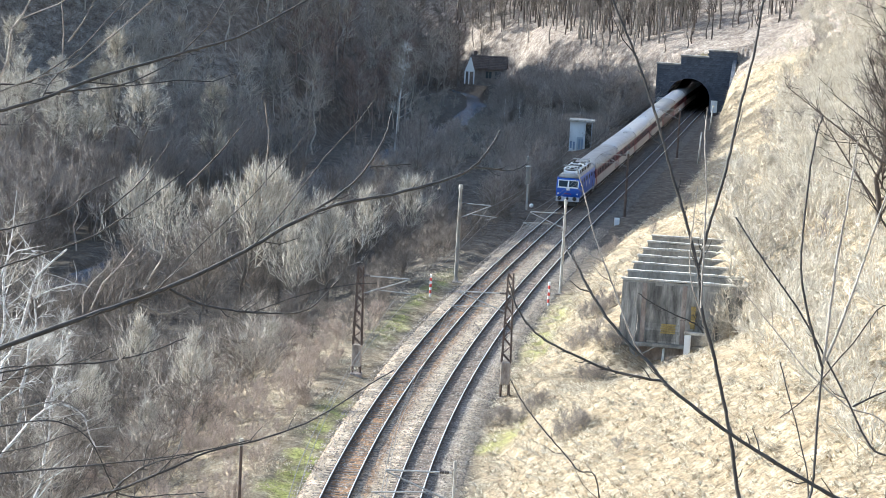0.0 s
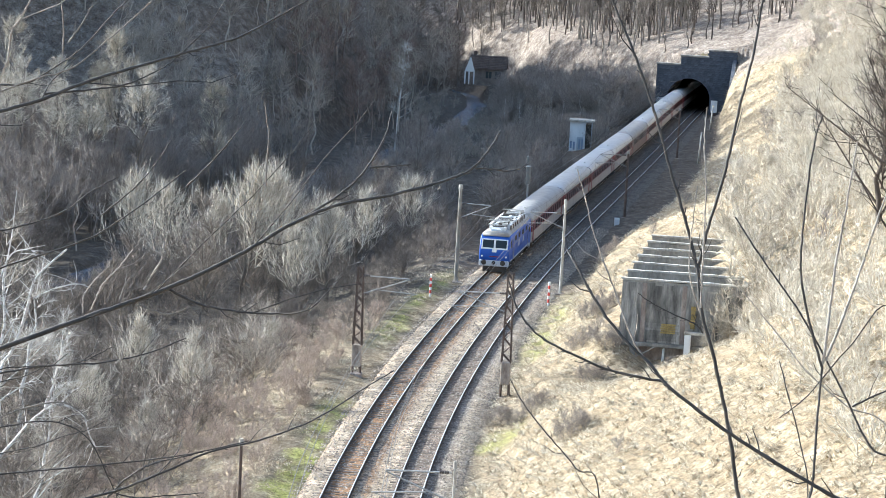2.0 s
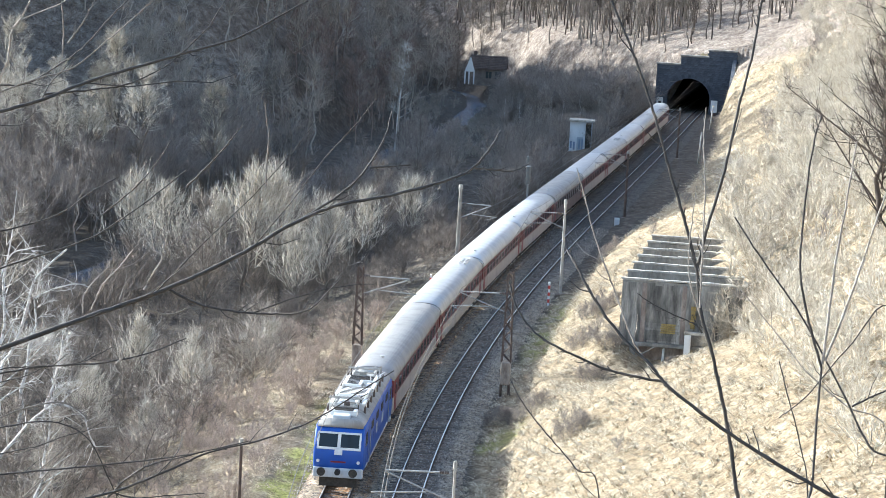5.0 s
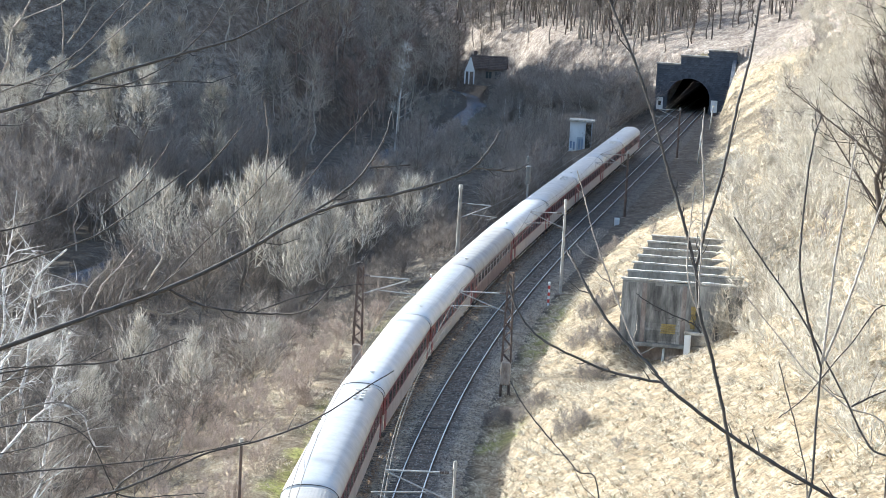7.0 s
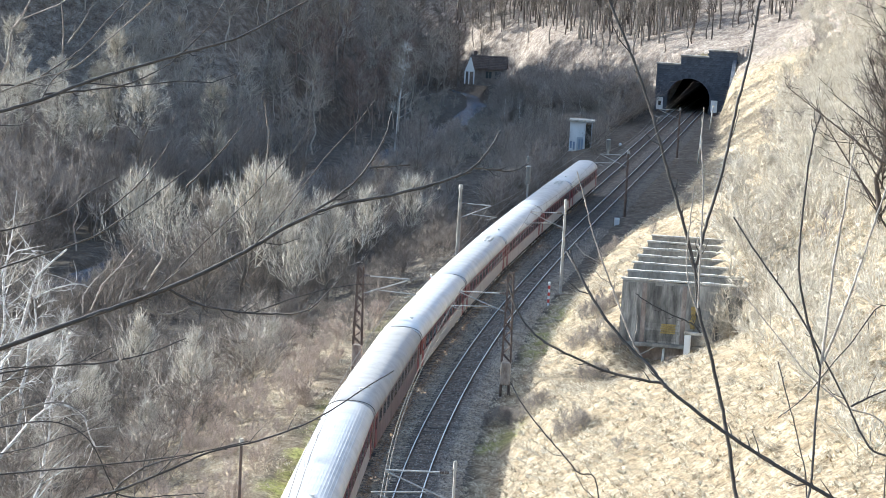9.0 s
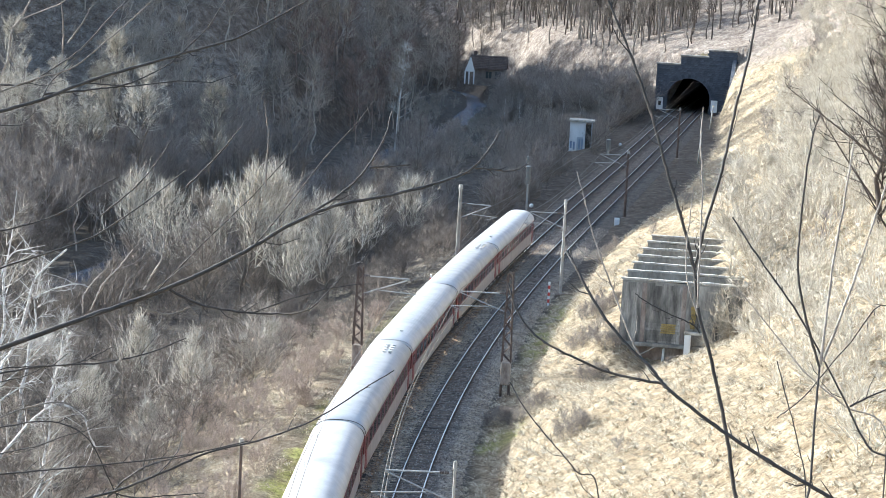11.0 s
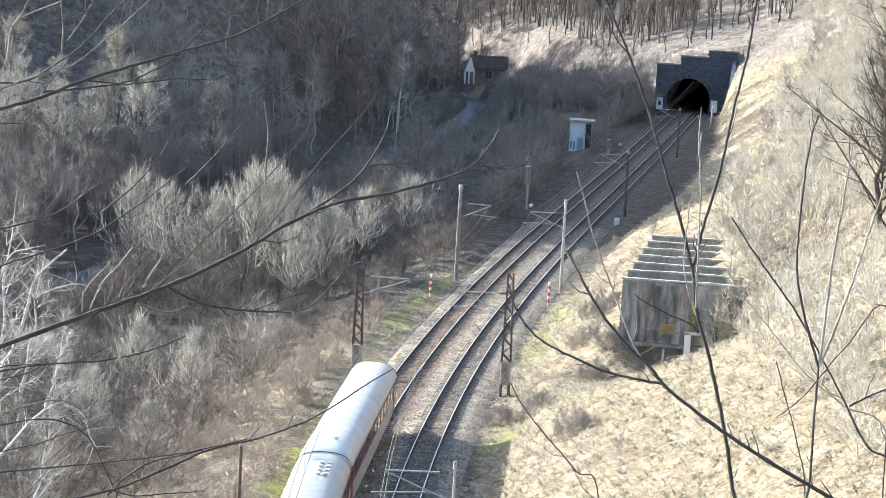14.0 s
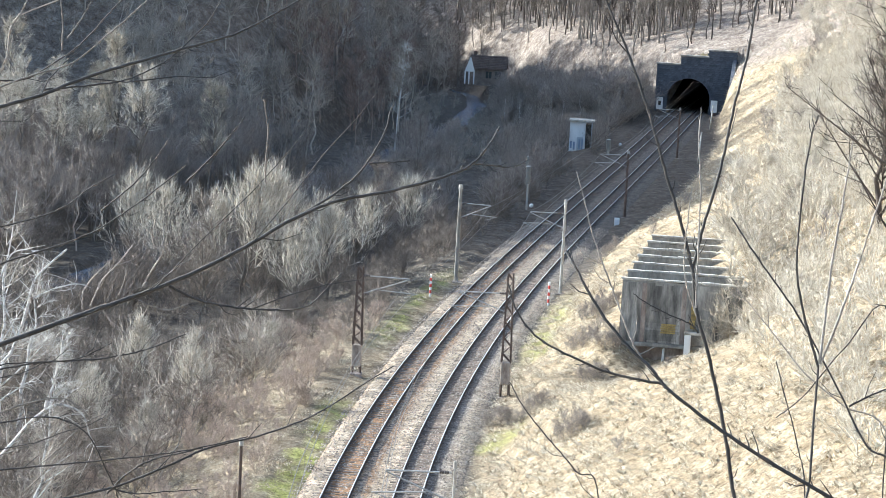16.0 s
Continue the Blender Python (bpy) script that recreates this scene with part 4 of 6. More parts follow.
PALE = [joined(grow(81 + k, 3.4, 13, 5, 4, spread=0.72, r0=0.045, low=0.02, twig=(0.35, 0.9), width=0.02, rise=0.5, lean=0.1)) for k in range(5)]
woods("brushwood", "pale sunlit leafless brush on the grassy slope", "bushes", PALE, sized(scatter(8, 210, 15, 100, 150, 445, slope_right), 0.5, 1.2), "twig_wool", 8)
woods("brushwood", "grey-brown leafless brush on the grassy slope", "bushes", PALE, sized(scatter(18, 70, 15, 100, 150, 445, slope_right), 0.6, 1.3), "twig_dark", 18)
woods("brushwood", "pale tangled leafless brush on the near slope", "bushes", PALE, sized(scatter(15, 110, 14, 40, 88, 175, lambda x, y: (line_coords(x, y)[1] > 23) & in_view(x, y, 0)), 0.4, 0.85), "twig_wool", 15)


WOOL = [joined(grow(181 + k, 3.2, 12, 6, 7, spread=0.75, r0=0.03, low=0.02, twig=(0.3, 0.8), width=0.022, rise=0.4, lean=0.1, far=True)) for k in range(5)]
woods("brushwood", "dense pale grey brush covering the upper slope", "bushes", WOOL, sized(scatter(108, 520, 24, 110, 170, 460, lambda x, y: slope_right(x, y) & (line_coords(x, y)[1] > 24 + 5 * waves(x, y, 22, 33))), 0.6, 1.1), "twig_wool", 108)
RUIN_BRUSH = [(19.4, 156.3, 0.75), (20.0, 155.6, 0.9), (20.6, 156.8, 1.0), (19.9, 157.0, 0.7), (21.2, 155.4, 1.0), (21.5, 158.5, 1.15), (21.8, 162.0, 1.2), (22.2, 166.5, 1.25), (22.4, 171.0, 1.2), (22.6, 175.5, 1.2), (23.0, 180.0, 1.2), (18.9, 155.2, 0.6), (22.4, 157.0, 1.1)]
woods("brushwood", "pale leafless brush crowding the end of the concrete ruin", "bushes", PALE, RUIN_BRUSH, "twig_pale", 118)
CLUMPS = [(11.6, 156.6), (10.2, 160.5), (6.1, 142.0), (7.9, 129.0), (10.4, 151.0), (11.6, 172.5), (12.9, 175.0), (4.2, 145.5), (16.0, 222.0)]


def low_clumps(x, y):
    s, o = line_coords(x, y)
    return (o > 8.2) & (o < 26) & (s > -40) & (s < 120) & in_view(x, y, 2) & (waves(x, y, 16, 51) + 0.6 * waves(x, y, 5, 52) > 0.75)


woods("bramble", "brown bramble clumps in dry grass", "bushes", BUSH, sized(scatter(13, 120, 0, 40, 90, 240, low_clumps), 0.18, 0.45) + [(x + 0.8 * math.sin(2.4 * k), y + 1.1 * math.cos(2.4 * k) * (k % 3) / 2, 0.28 + 0.03 * (k % 6)) for x, y in CLUMPS for k in range(10)], "twig_dark", 13)
SLOPE_TREES = [tree_kind("tree", "leafless dark-stemmed tree with wide arching limbs on the sunny slope", "tree", 95 + k, "twig_black", "twig_black", height=9, limbs=17, subs=7, twigs=5, spread=0.8, r0=0.21, low=0.1, twig=(0.5, 1.3), width=0.019, rise=0.5, ang=(0.45, 1.05)) for k in range(2)]
plant(SLOPE_TREES, [(29.1, 153.8, 1.1), (31.4, 161.0, 1.15), (26.6, 137.0, 0.7), (34.0, 176.0, 0.95), (38.5, 200.0, 0.8), (30.4, 149.5, 1.2), (33.2, 168.0, 1.2)], "slope trees", 14)


# ================= train =================
def lofted(section, ys, scales=None, lift=None):
    """A bmesh skin through copies of an (x, z) outline at the places ys."""
    bm = bmesh.new()
    rings = []
    for i, y in enumerate(ys):
        a = 1 if scales is None else scales[i]
        rings.append([bm.verts.new((x * a, y, z)) for x, z in section])
    n = len(section)
    for p, q in zip(rings, rings[1:]):
        for k in range(n):
            bm.faces.new((p[k], p[(k + 1) % n], q[(k + 1) % n], q[k]))
    bm.faces.new(rings[0][::-1])
    bm.faces.new(rings[-1])
    bmesh.ops.recalc_face_normals(bm, faces=bm.faces)
    return bm


M["roof_silver"] = paint("silver_roof", (0.48, 0.48, 0.48), 0.36, 0.3, 0.3)
M["roof_white"] = paint("pale_roof", (0.57, 0.57, 0.57), 0.34, 0.2, 0.25)
M["roof_grey"] = paint("dull_grey_roof", (0.38, 0.365, 0.35), 0.5, 0.1, 0.35)
M["coach_red"] = paint("coach_red", (0.14, 0.02, 0.024), 0.35, 0, 0.25)
M["door_red"] = paint("door_red", (0.20, 0.019, 0.022), 0.35, 0, 0.2)
M["cream"] = paint("coach_cream", (0.46, 0.41, 0.37), 0.4, 0, 0.3)
M["coach_dark"] = paint("coach_dark", (0.20, 0.14, 0.13), 0.45, 0, 0.4)
M["loco_blue"] = paint("loco_blue", (0.014, 0.09, 0.44), 0.3, 0, 0.22)
M["loco_blue_dark"] = paint("loco_blue_side", (0.03, 0.08, 0.34), 0.35, 0, 0.2)
M["loco_roof"] = paint("loco_roof", (0.40, 0.385, 0.36), 0.55, 0.1, 0.6)
M["loco_grey"] = paint("loco_grey", (0.55, 0.58, 0.62), 0.4, 0, 0.3)
M["lamp_glass"] = paint("lamp_glass", (0.8, 0.8, 0.78), 0.15, 0, 0.05)
_m, _t, _b = mat("window_glass")
_b.inputs["Base Color"].default_value = (0.015, 0.022, 0.025, 1)
_b.inputs["Roughness"].default_value = 0.06
M["glass"] = _m


def bogie(root, y, wheel_r=0.46):
    bm = bmesh.new()
    for sx in (-1, 1):
        add_box(bm, sx * 0.98 - 0.07, sx * 0.98 + 0.07, y - 1.75, y + 1.75, 0.42, 0.75, bevel=0.03)
        for dy in (-1.25, 1.25):
            bmesh.ops.create_cone(bm, cap_ends=True, segments=20, radius1=wheel_r, radius2=wheel_r, depth=0.13, matrix=Matrix.Translation((sx * 0.75, y + dy, wheel_r)) @ pose(0, 0, 0, 0, 90, 0))
            add_box(bm, sx * 1.02 - 0.1, sx * 1.02 + 0.1, y + dy - 0.16, y + dy + 0.16, 0.32, 0.72)
    for dy in (-1.25, 1.25):
        add_bar(bm, (-0.75, y + dy, wheel_r), (0.75, y + dy, wheel_r), 0.08, 8)
    add_box(bm, -1.0, 1.0, y - 0.3, y + 0.3, 0.45, 0.85)
    return part("bogie", bm, M["under"], root, "grimy dark bogie with wheels")


def buffers(root, y, g):
    for x in (-0.88, 0.88):
        bm = bmesh.new()
        add_bar(bm, (x, y, 1.05), (x, y + g * 0.5, 1.05), 0.10, 10)
        add_bar(bm, (x, y + g * 0.48, 1.05), (x, y + g * 0.54, 1.05), 0.24, 16)
        part("buffer", bm, M["under"], root)


def coach(roof, side, ribbed, label, vents=False):
    root = empty("railway_coach", Matrix())
    tagged(root, label, "railway coach", "coaches of the train")
    L = 12.85
    w = 1.41
    lower, upper = ("coach_dark", "coach_dark") if side == "dark" else ("cream", "coach_red")
    box_part("lower_side", -w, w, -L, L, 0.95, 1.98, M[lower], root, "light cream lower body band" if side != "dark" else "", 0.03)
    box_part("upper_side", -w - 0.003, w + 0.003, -L - 0.003, L + 0.003, 1.98, 3.12, M[upper], root, "dark red window band" if side != "dark" else "", 0.02)
    sec = [(w + 0.02, 3.05), (w + 0.02, 3.15)] + [((w + 0.02) * math.cos(a) ** 0.75, 3.15 + 0.92 * math.sin(a)) for a in [math.pi / 2 * k / 9 for k in range(1, 9)]]
    sec = sec + [(0, 4.07)] + [(-x, z) for x, z in reversed(sec)]
    ys = [-L - 0.02, -L + 0.15, -L + 0.6] + [-L + 0.6 + (2 * L - 1.2) * k / 6 for k in range(1, 6)] + [L - 0.6, L - 0.15, L + 0.02]
    bm = lofted(sec, ys)
    for v in bm.verts:
        e = max(0, abs(v.co.y) - (L - 0.6)) / 0.62
        if v.co.z > 3.2:
            v.co.z -= 0.28 * e * e * (v.co.z - 3.1) / 0.95
    rf = part("roof", bm, M[roof], root, "ribbed grey metal roof" if ribbed else "smooth silver metal roof", True)
    if ribbed:
        for k in range(-7, 8):
            x = k * 0.155
            a = math.acos(min(1, abs(x) / (w + 0.02)) ** (1 / 0.75))
            z = 3.15 + 0.92 * math.sin(a)
            box_part("rib", x - 0.014, x + 0.014, -L + 0.8, L - 0.8, z - 0.03, z + 0.007, M[roof], rf)
    for y in (7.6, 8.4, 9.2, 10.0) if vents else (-10.5,):
        for x in (0.15, 0.55) if vents else (0.3,):
            bm = bmesh.new()
            add_bar(bm, (x, y, 3.9), (x, y, 4.15), 0.11, 10)
            add_bar(bm, (x, y, 4.15), (x, y, 4.19), 0.17, 10)
            part("vent", bm, M["roof_white"], rf, "round roof ventilator")
    for y in (-L + 0.04, L - 0.04):
        bm = bmesh.new()
        pts = [(x * 1.004, z - 0.24 * max(0, z - 3.2)) for x, z in sec[1:-1]]
        for (xa, za), (xb, zb) in zip(pts, pts[1:]):
            add_bar(bm, (xa, y, za), (xb, y, zb), 0.018, 4)
        part("roof_edge", bm, M["roof_grey"] if ribbed else M["under"], rf, "dark rain strip at the roof's end")
    # windows and doors on both sides
    for g in (-1, 1):
        for k in range(11):
            y = -9.75 + 1.95 * k
            fr = box_part("window", g * (w + 0.004) - 0.012, g * (w + 0.004) + 0.012, y - 0.66, y + 0.66, 2.08, 2.94, M[upper], root, bevel=0.01)
            box_part("pane", g * (w + 0.012) - 0.01, g * (w + 0.012) + 0.01, y - 0.6, y + 0.6, 2.14, 2.88, M["glass"], fr)
        for y in (-11.85, 11.85):
            d = box_part("door", g * (w + 0.01) - 0.015, g * (w + 0.01) + 0.015, y - 0.45, y + 0.45, 1.02, 3.0, M["door_red"], root, "bright red entrance door", 0.01)
            box_part("door_window", g * (w + 0.026) - 0.006, g * (w + 0.026) + 0.006, y - 0.26, y + 0.26, 2.1, 2.8, M["glass"], d)
            box_part("step", g * 1.36 - 0.09, g * 1.36 + 0.09, y - 0.4, y + 0.4, 0.55, 0.6, M["under"], root)
    for y, g in ((-L, -1), (L, 1)):
        bm = bmesh.new()
        add_box(bm, -0.62, 0.62, min(y, y + g * 0.34), max(y, y + g * 0.34), 1.15, 3.3, bevel=0.06)
        part("gangway", bm, M["black"], root, "black rubber gangway bellows")
        buffers(root, y - g * 0.1, g)
    bogie(root, -9.5)
    bogie(root, 9.5)
    for y0, y1, z0 in ((-6.5, -2.5, 0.4), (-1.2, 1.6, 0.45), (2.6, 5.8, 0.4)):
        box_part("underframe_box", -1.1, 1.1, y0, y1, z0, 0.97, M["under"], root, "", 0.05)
    return root


def locomotive():
    root = empty("electric_locomotive", Matrix())
    tagged(root, "blue electric locomotive with white-framed front windows and silver roof", "locomotive")
    prof = [(-7.75, 1.0), (-7.98, 1.5), (-7.98, 2.15), (-7.55, 3.28), (-7.2, 3.5)]
    prof = prof + [(-y, z) for y, z in reversed(prof)]
    bm = bmesh.new()
    a = [bm.verts.new((-1.40, y, z)) for y, z in prof]
    b = [bm.verts.new((1.40, y, z)) for y, z in prof]
    n = len(prof)
    for k in range(n):
        bm.faces.new((a[k], a[(k + 1) % n], b[(k + 1) % n], b[k]))
    bm.faces.new(a[::-1])
    bm.faces.new(b)
    bmesh.ops.recalc_face_normals(bm, faces=bm.faces)
    bmesh.ops.bevel(bm, geom=[e for e in bm.edges if abs(e.verts[0].co.x - e.verts[1].co.x) < 0.1], offset=0.13, segments=3, affect="EDGES", profile=0.5)
    body = part("body", bm, M["loco_blue"], root, "glossy blue locomotive body", True)
    # roof with its rounded shoulders
    sec = [(1.40, 3.40), (1.36, 3.58), (1.16, 3.76), (0.8, 3.86), (0, 3.9), (-0.8, 3.86), (-1.16, 3.76), (-1.36, 3.58), (-1.40, 3.40)]
    part("roof", lofted(sec, [-7.5, -7.1, 7.1, 7.5], [0.88, 0.95, 0.95, 0.88]), M["loco_roof"], root, "weathered grey roof", True)
    for g in (-1, 1):
        # raked front with two framed windows
        tilt = math.degrees(math.atan2(0.43, 1.13))
        fm = pose(0, g * 7.77, 2.72, 0, 0, 0 if g < 0 else 180) @ pose(0, 0, 0, -tilt, 0, 0)
        bm = bmesh.new()
        for x0, x1, z0, z1 in ((-1.22, -1.11, -0.48, 0.44), (1.11, 1.22, -0.48, 0.44), (-0.09, 0.09, -0.48, 0.44), (-1.22, 1.22, 0.36, 0.47), (-1.22, 1.22, -0.52, -0.38)):
            add_box(bm, x0, x1, -0.035, 0.03, z0, z1, bevel=0.012)
        fr = part("window_frame", bm, M["white"], root, "white frame round the two front windows", m=fm)
        for x in (-0.60, 0.60):
            box_part("windscreen", x - 0.52, x + 0.52, -0.018, 0.01, -0.40, 0.38, M["glass"], fr, "dark windscreen pane", 0.005)
        box_part("emblem", -0.22, 0.22, -0.03, 0.02, -0.80, -0.50, M["white"], fr, "white emblem plate", 0.04)
        box_part("warning_stripe", -0.42, 0.42, g * 7.985 - 0.012, g * 7.985 + 0.012, 1.52, 1.61, M["door_red"], root, "faded red plate")
        for x in (-1.12, 1.12):
            bm = bmesh.new()
            add_bar(bm, (x, g * 7.9, 1.58), (x, g * 8.02, 1.58), 0.09, 14)
            part("headlight", bm, M["lamp_glass"], root, "round white headlight")
        bm = bmesh.new()
        add_box(bm, -1.38, 1.38, min(g * 7.6, g * 7.98), max(g * 7.6, g * 7.98), 0.66, 1.2, bevel=0.06)
        part("buffer_beam", bm, M["loco_grey"], root, "light grey buffer beam")
        bm = bmesh.new()
        add_bar(bm, (0, g * 7.9, 1.03), (0, g * 8.2, 1.0), 0.16, 12)
        part("coupling", bm, M["black"], root, "black coupling hook")
        buffers(root, g * 7.85, g)
        bm = bmesh.new()
        add_box(bm, -1.05, 1.05, min(g * 7.5, g * 7.72), max(g * 7.5, g * 7.72), 0.1, 0.68, bevel=0.05)
        part("snow_plough", bm, M["under"], root)
        # light panel over the windows
        box_part("roof_lamp", -0.48, 0.48, g * 7.05 - 0.35, g * 7.05 + 0.35, 3.8, 4.06, M["loco_grey"], root, "box-shaped headlight housing", 0.06)
        # side door and side window of the cab
        for sx in (-1, 1):
            d = box_part("cab_door", sx * 1.405 - 0.012, sx * 1.405 + 0.012, g * 5.6 - 0.35, g * 5.6 + 0.35, 1.1, 3.1, M["loco_blue_dark"], root, "", 0.008)
            box_part("side_window", sx * 1.405 - 0.014, sx * 1.405 + 0.014, g * 6.65 - 0.42, g * 6.65 + 0.42, 2.3, 3.05, M["glass"], root)
            bar_part("handrail", (sx * 1.46, g * 5.15, 1.1), (sx * 1.46, g * 5.15, 2.9), 0.02, M["steel_grey"], d)
        # folded pantograph
        pg = bmesh.new()
        y0 = g * 4.6
        for x in (-0.62, 0.62):
            add_bar(pg, (x, y0 - 1.2, 4.25), (x, y0 + 1.2, 4.25), 0.05, 6)
            add_bar(pg, (x, y0 - 1.0, 4.3), (x * 0.9, y0 + 1.1, 4.5), 0.035, 6)
            add_bar(pg, (x * 0.9, y0 + 1.1, 4.5), (x * 0.8, y0 - 0.8, 4.62), 0.03, 6)
        for dy in (-1.2, 0, 1.2):
            add_bar(pg, (-0.72, y0 + dy, 4.25), (0.72, y0 + dy, 4.25), 0.05, 6)
        for dy in (-0.9, -0.6):
            add_bar(pg, (-0.95, y0 + dy, 4.66), (0.95, y0 + dy, 4.66), 0.035, 6)
        pan = part("pantograph", pg, M["steel_grey"], root, "folded pantograph on the roof")
        for x in (-0.6, 0.6):
            for dy in (-1.1, 1.1):
                bm = bmesh.new()
                for k in range(3):
                    bmesh.ops.create_cone(bm, cap_ends=True, segments=10, radius1=0.12, radius2=0.08, depth=0.1, matrix=Matrix.Translation((x, y0 + dy, 3.9 + 0.12 * k)))
                part("insulator", bm, M["insulator"], pan)
        bogie(root, g * 4.15, 0.62)
    # roof gear between the pantographs
    rng = random.Random(8)
    for x0, x1, y0, y1, h in ((-0.95, 0.95, -2.7, -0.5, 0.5), (-0.85, 0.3, -0.2, 1.3, 0.6), (0.45, 1.05, -0.2, 1.6, 0.4), (-0.95, 0.95, 1.9, 3.2, 0.45), (-0.75, 0.75, -6.5, -5.7, 0.3), (-1.0, -0.3, -5.0, -3.3, 0.42), (0.35, 1.0, -4.6, -3.0, 0.36)):
        bm = bmesh.new()
        add_box(bm, x0, x1, y0, y1, 3.8, 3.85 + h, bevel=0.05)
        bx = part("roof_box", bm, M["white"], root, "pale equipment box on the roof")
        bm = bmesh.new()
        for k in range(6):
            y = y0 + (y1 - y0) * (k + 0.5) / 6
            add_box(bm, x0 + 0.25, x1 - 0.2, y - 0.025, y + 0.025, 3.85 + h, 3.88 + h)
        part("grille", bm, M["under"], bx, "dark cooling slats")
    for x in (-1.05, 1.05):
        bar_part("roof_conductor", (x, -5.5, 4.2), (x, 5.5, 4.2), 0.03, M["steel_grey"], root)
        for k in range(7):
            bar_part("insulator", (x, -5 + 1.6 * k, 3.75), (x, -5 + 1.6 * k, 4.2), 0.07, M["insulator"], root)
    # clutter of cables, switches and small boxes on the roof
    for k in range(46):
        x, y, h = rng.uniform(-0.95, 0.95), rng.uniform(-5.8, 5.8), rng.uniform(0.12, 0.5)
        bm = bmesh.new()
        if k % 3 == 0:
            add_box(bm, x - rng.uniform(0.08, 0.22), x + rng.uniform(0.08, 0.22), y - rng.uniform(0.08, 0.3), y + rng.uniform(0.08, 0.3), 3.8, 3.9 + h, bevel=0.02)
        elif k % 3 == 1:
            add_bar(bm, (x, y, 3.8), (x, y, 4.0 + h), 0.07, 8, 0.04)
            add_bar(bm, (x, y, 3.98 + h), (x + rng.uniform(-0.6, 0.6), y + rng.uniform(-0.7, 0.7), 4.05 + rng.uniform(0, 0.4)), 0.03, 6)
        else:
            add_bar(bm, (x, y - rng.uniform(0.3, 1.0), 3.95 + h), (x + rng.uniform(-0.3, 0.3), y + rng.uniform(0.3, 1.0), 3.95 + h), 0.035, 6)
            add_bar(bm, (x, y, 3.8), (x, y, 3.95 + h), 0.05, 6)
        part("roof_fitting", bm, M[("steel_grey", "white", "under", "loco_roof", "insulator")[k % 5]], root)
    # pale pattern along the sides
    for sx in (-1, 1):
        x = sx * 1.404
        box_part("side_stripe", x - 0.006, x + 0.006, -7.0, 7.0, 1.06, 1.22, M["loco_grey"], root, "pale stripe along the sill")
        for k, (y, z, a, b) in enumerate(((-2.6, 2.1, 0.5, 0.5), (-1.2, 2.2, 0.35, 0.6), (0.4, 1.9, 0.6, 0.35), (2.0, 2.2, 0.45, 0.55))):
            box_part("side_marking", x - 0.007, x + 0.007, y - a, y + a, z - b / 2, z + b / 2, M["loco_grey"] if k % 2 else M["loco_blue_dark"], root, "pale patch of side livery")
        for k in range(4):
            box_part("side_grille", x - 0.012, x + 0.012, -4.3 + 2.6 * k, -3.1 + 2.6 * k, 2.7, 3.15, M["under"], root)
    box_part("underframe", -1.2, 1.2, -7.4, 7.4, 0.75, 1.03, M["under"], root, "", 0.04)
    box_part("transformer", -1.15, 1.15, -1.5, 1.5, 0.35, 0.8, M["under"], root, "", 0.05)
    return root


LOCO = locomotive()
_first = coach("roof_grey", "red", True, "red and cream passenger coach with dull ribbed grey roof")
_vented = coach("roof_silver", "red", False, "red and cream passenger coach with vents on a silver roof", True)
_plain = coach("roof_white", "red", False, "red and cream passenger coach with smooth pale roof")
_ribbed = coach("roof_white", "red", True, "red and cream passenger coach with ribbed pale roof")
_dark = coach("roof_grey", "dark", False, "dark grimy passenger coach with dull grey roof")
COACHES = [_first, _vented, _plain, _ribbed, _dark]
COACHES += [copy_thing(k, Matrix()) for k in (_plain, _vented, _ribbed, _vented, _plain)]

SPEED, FRONT = 29.125, 135.694


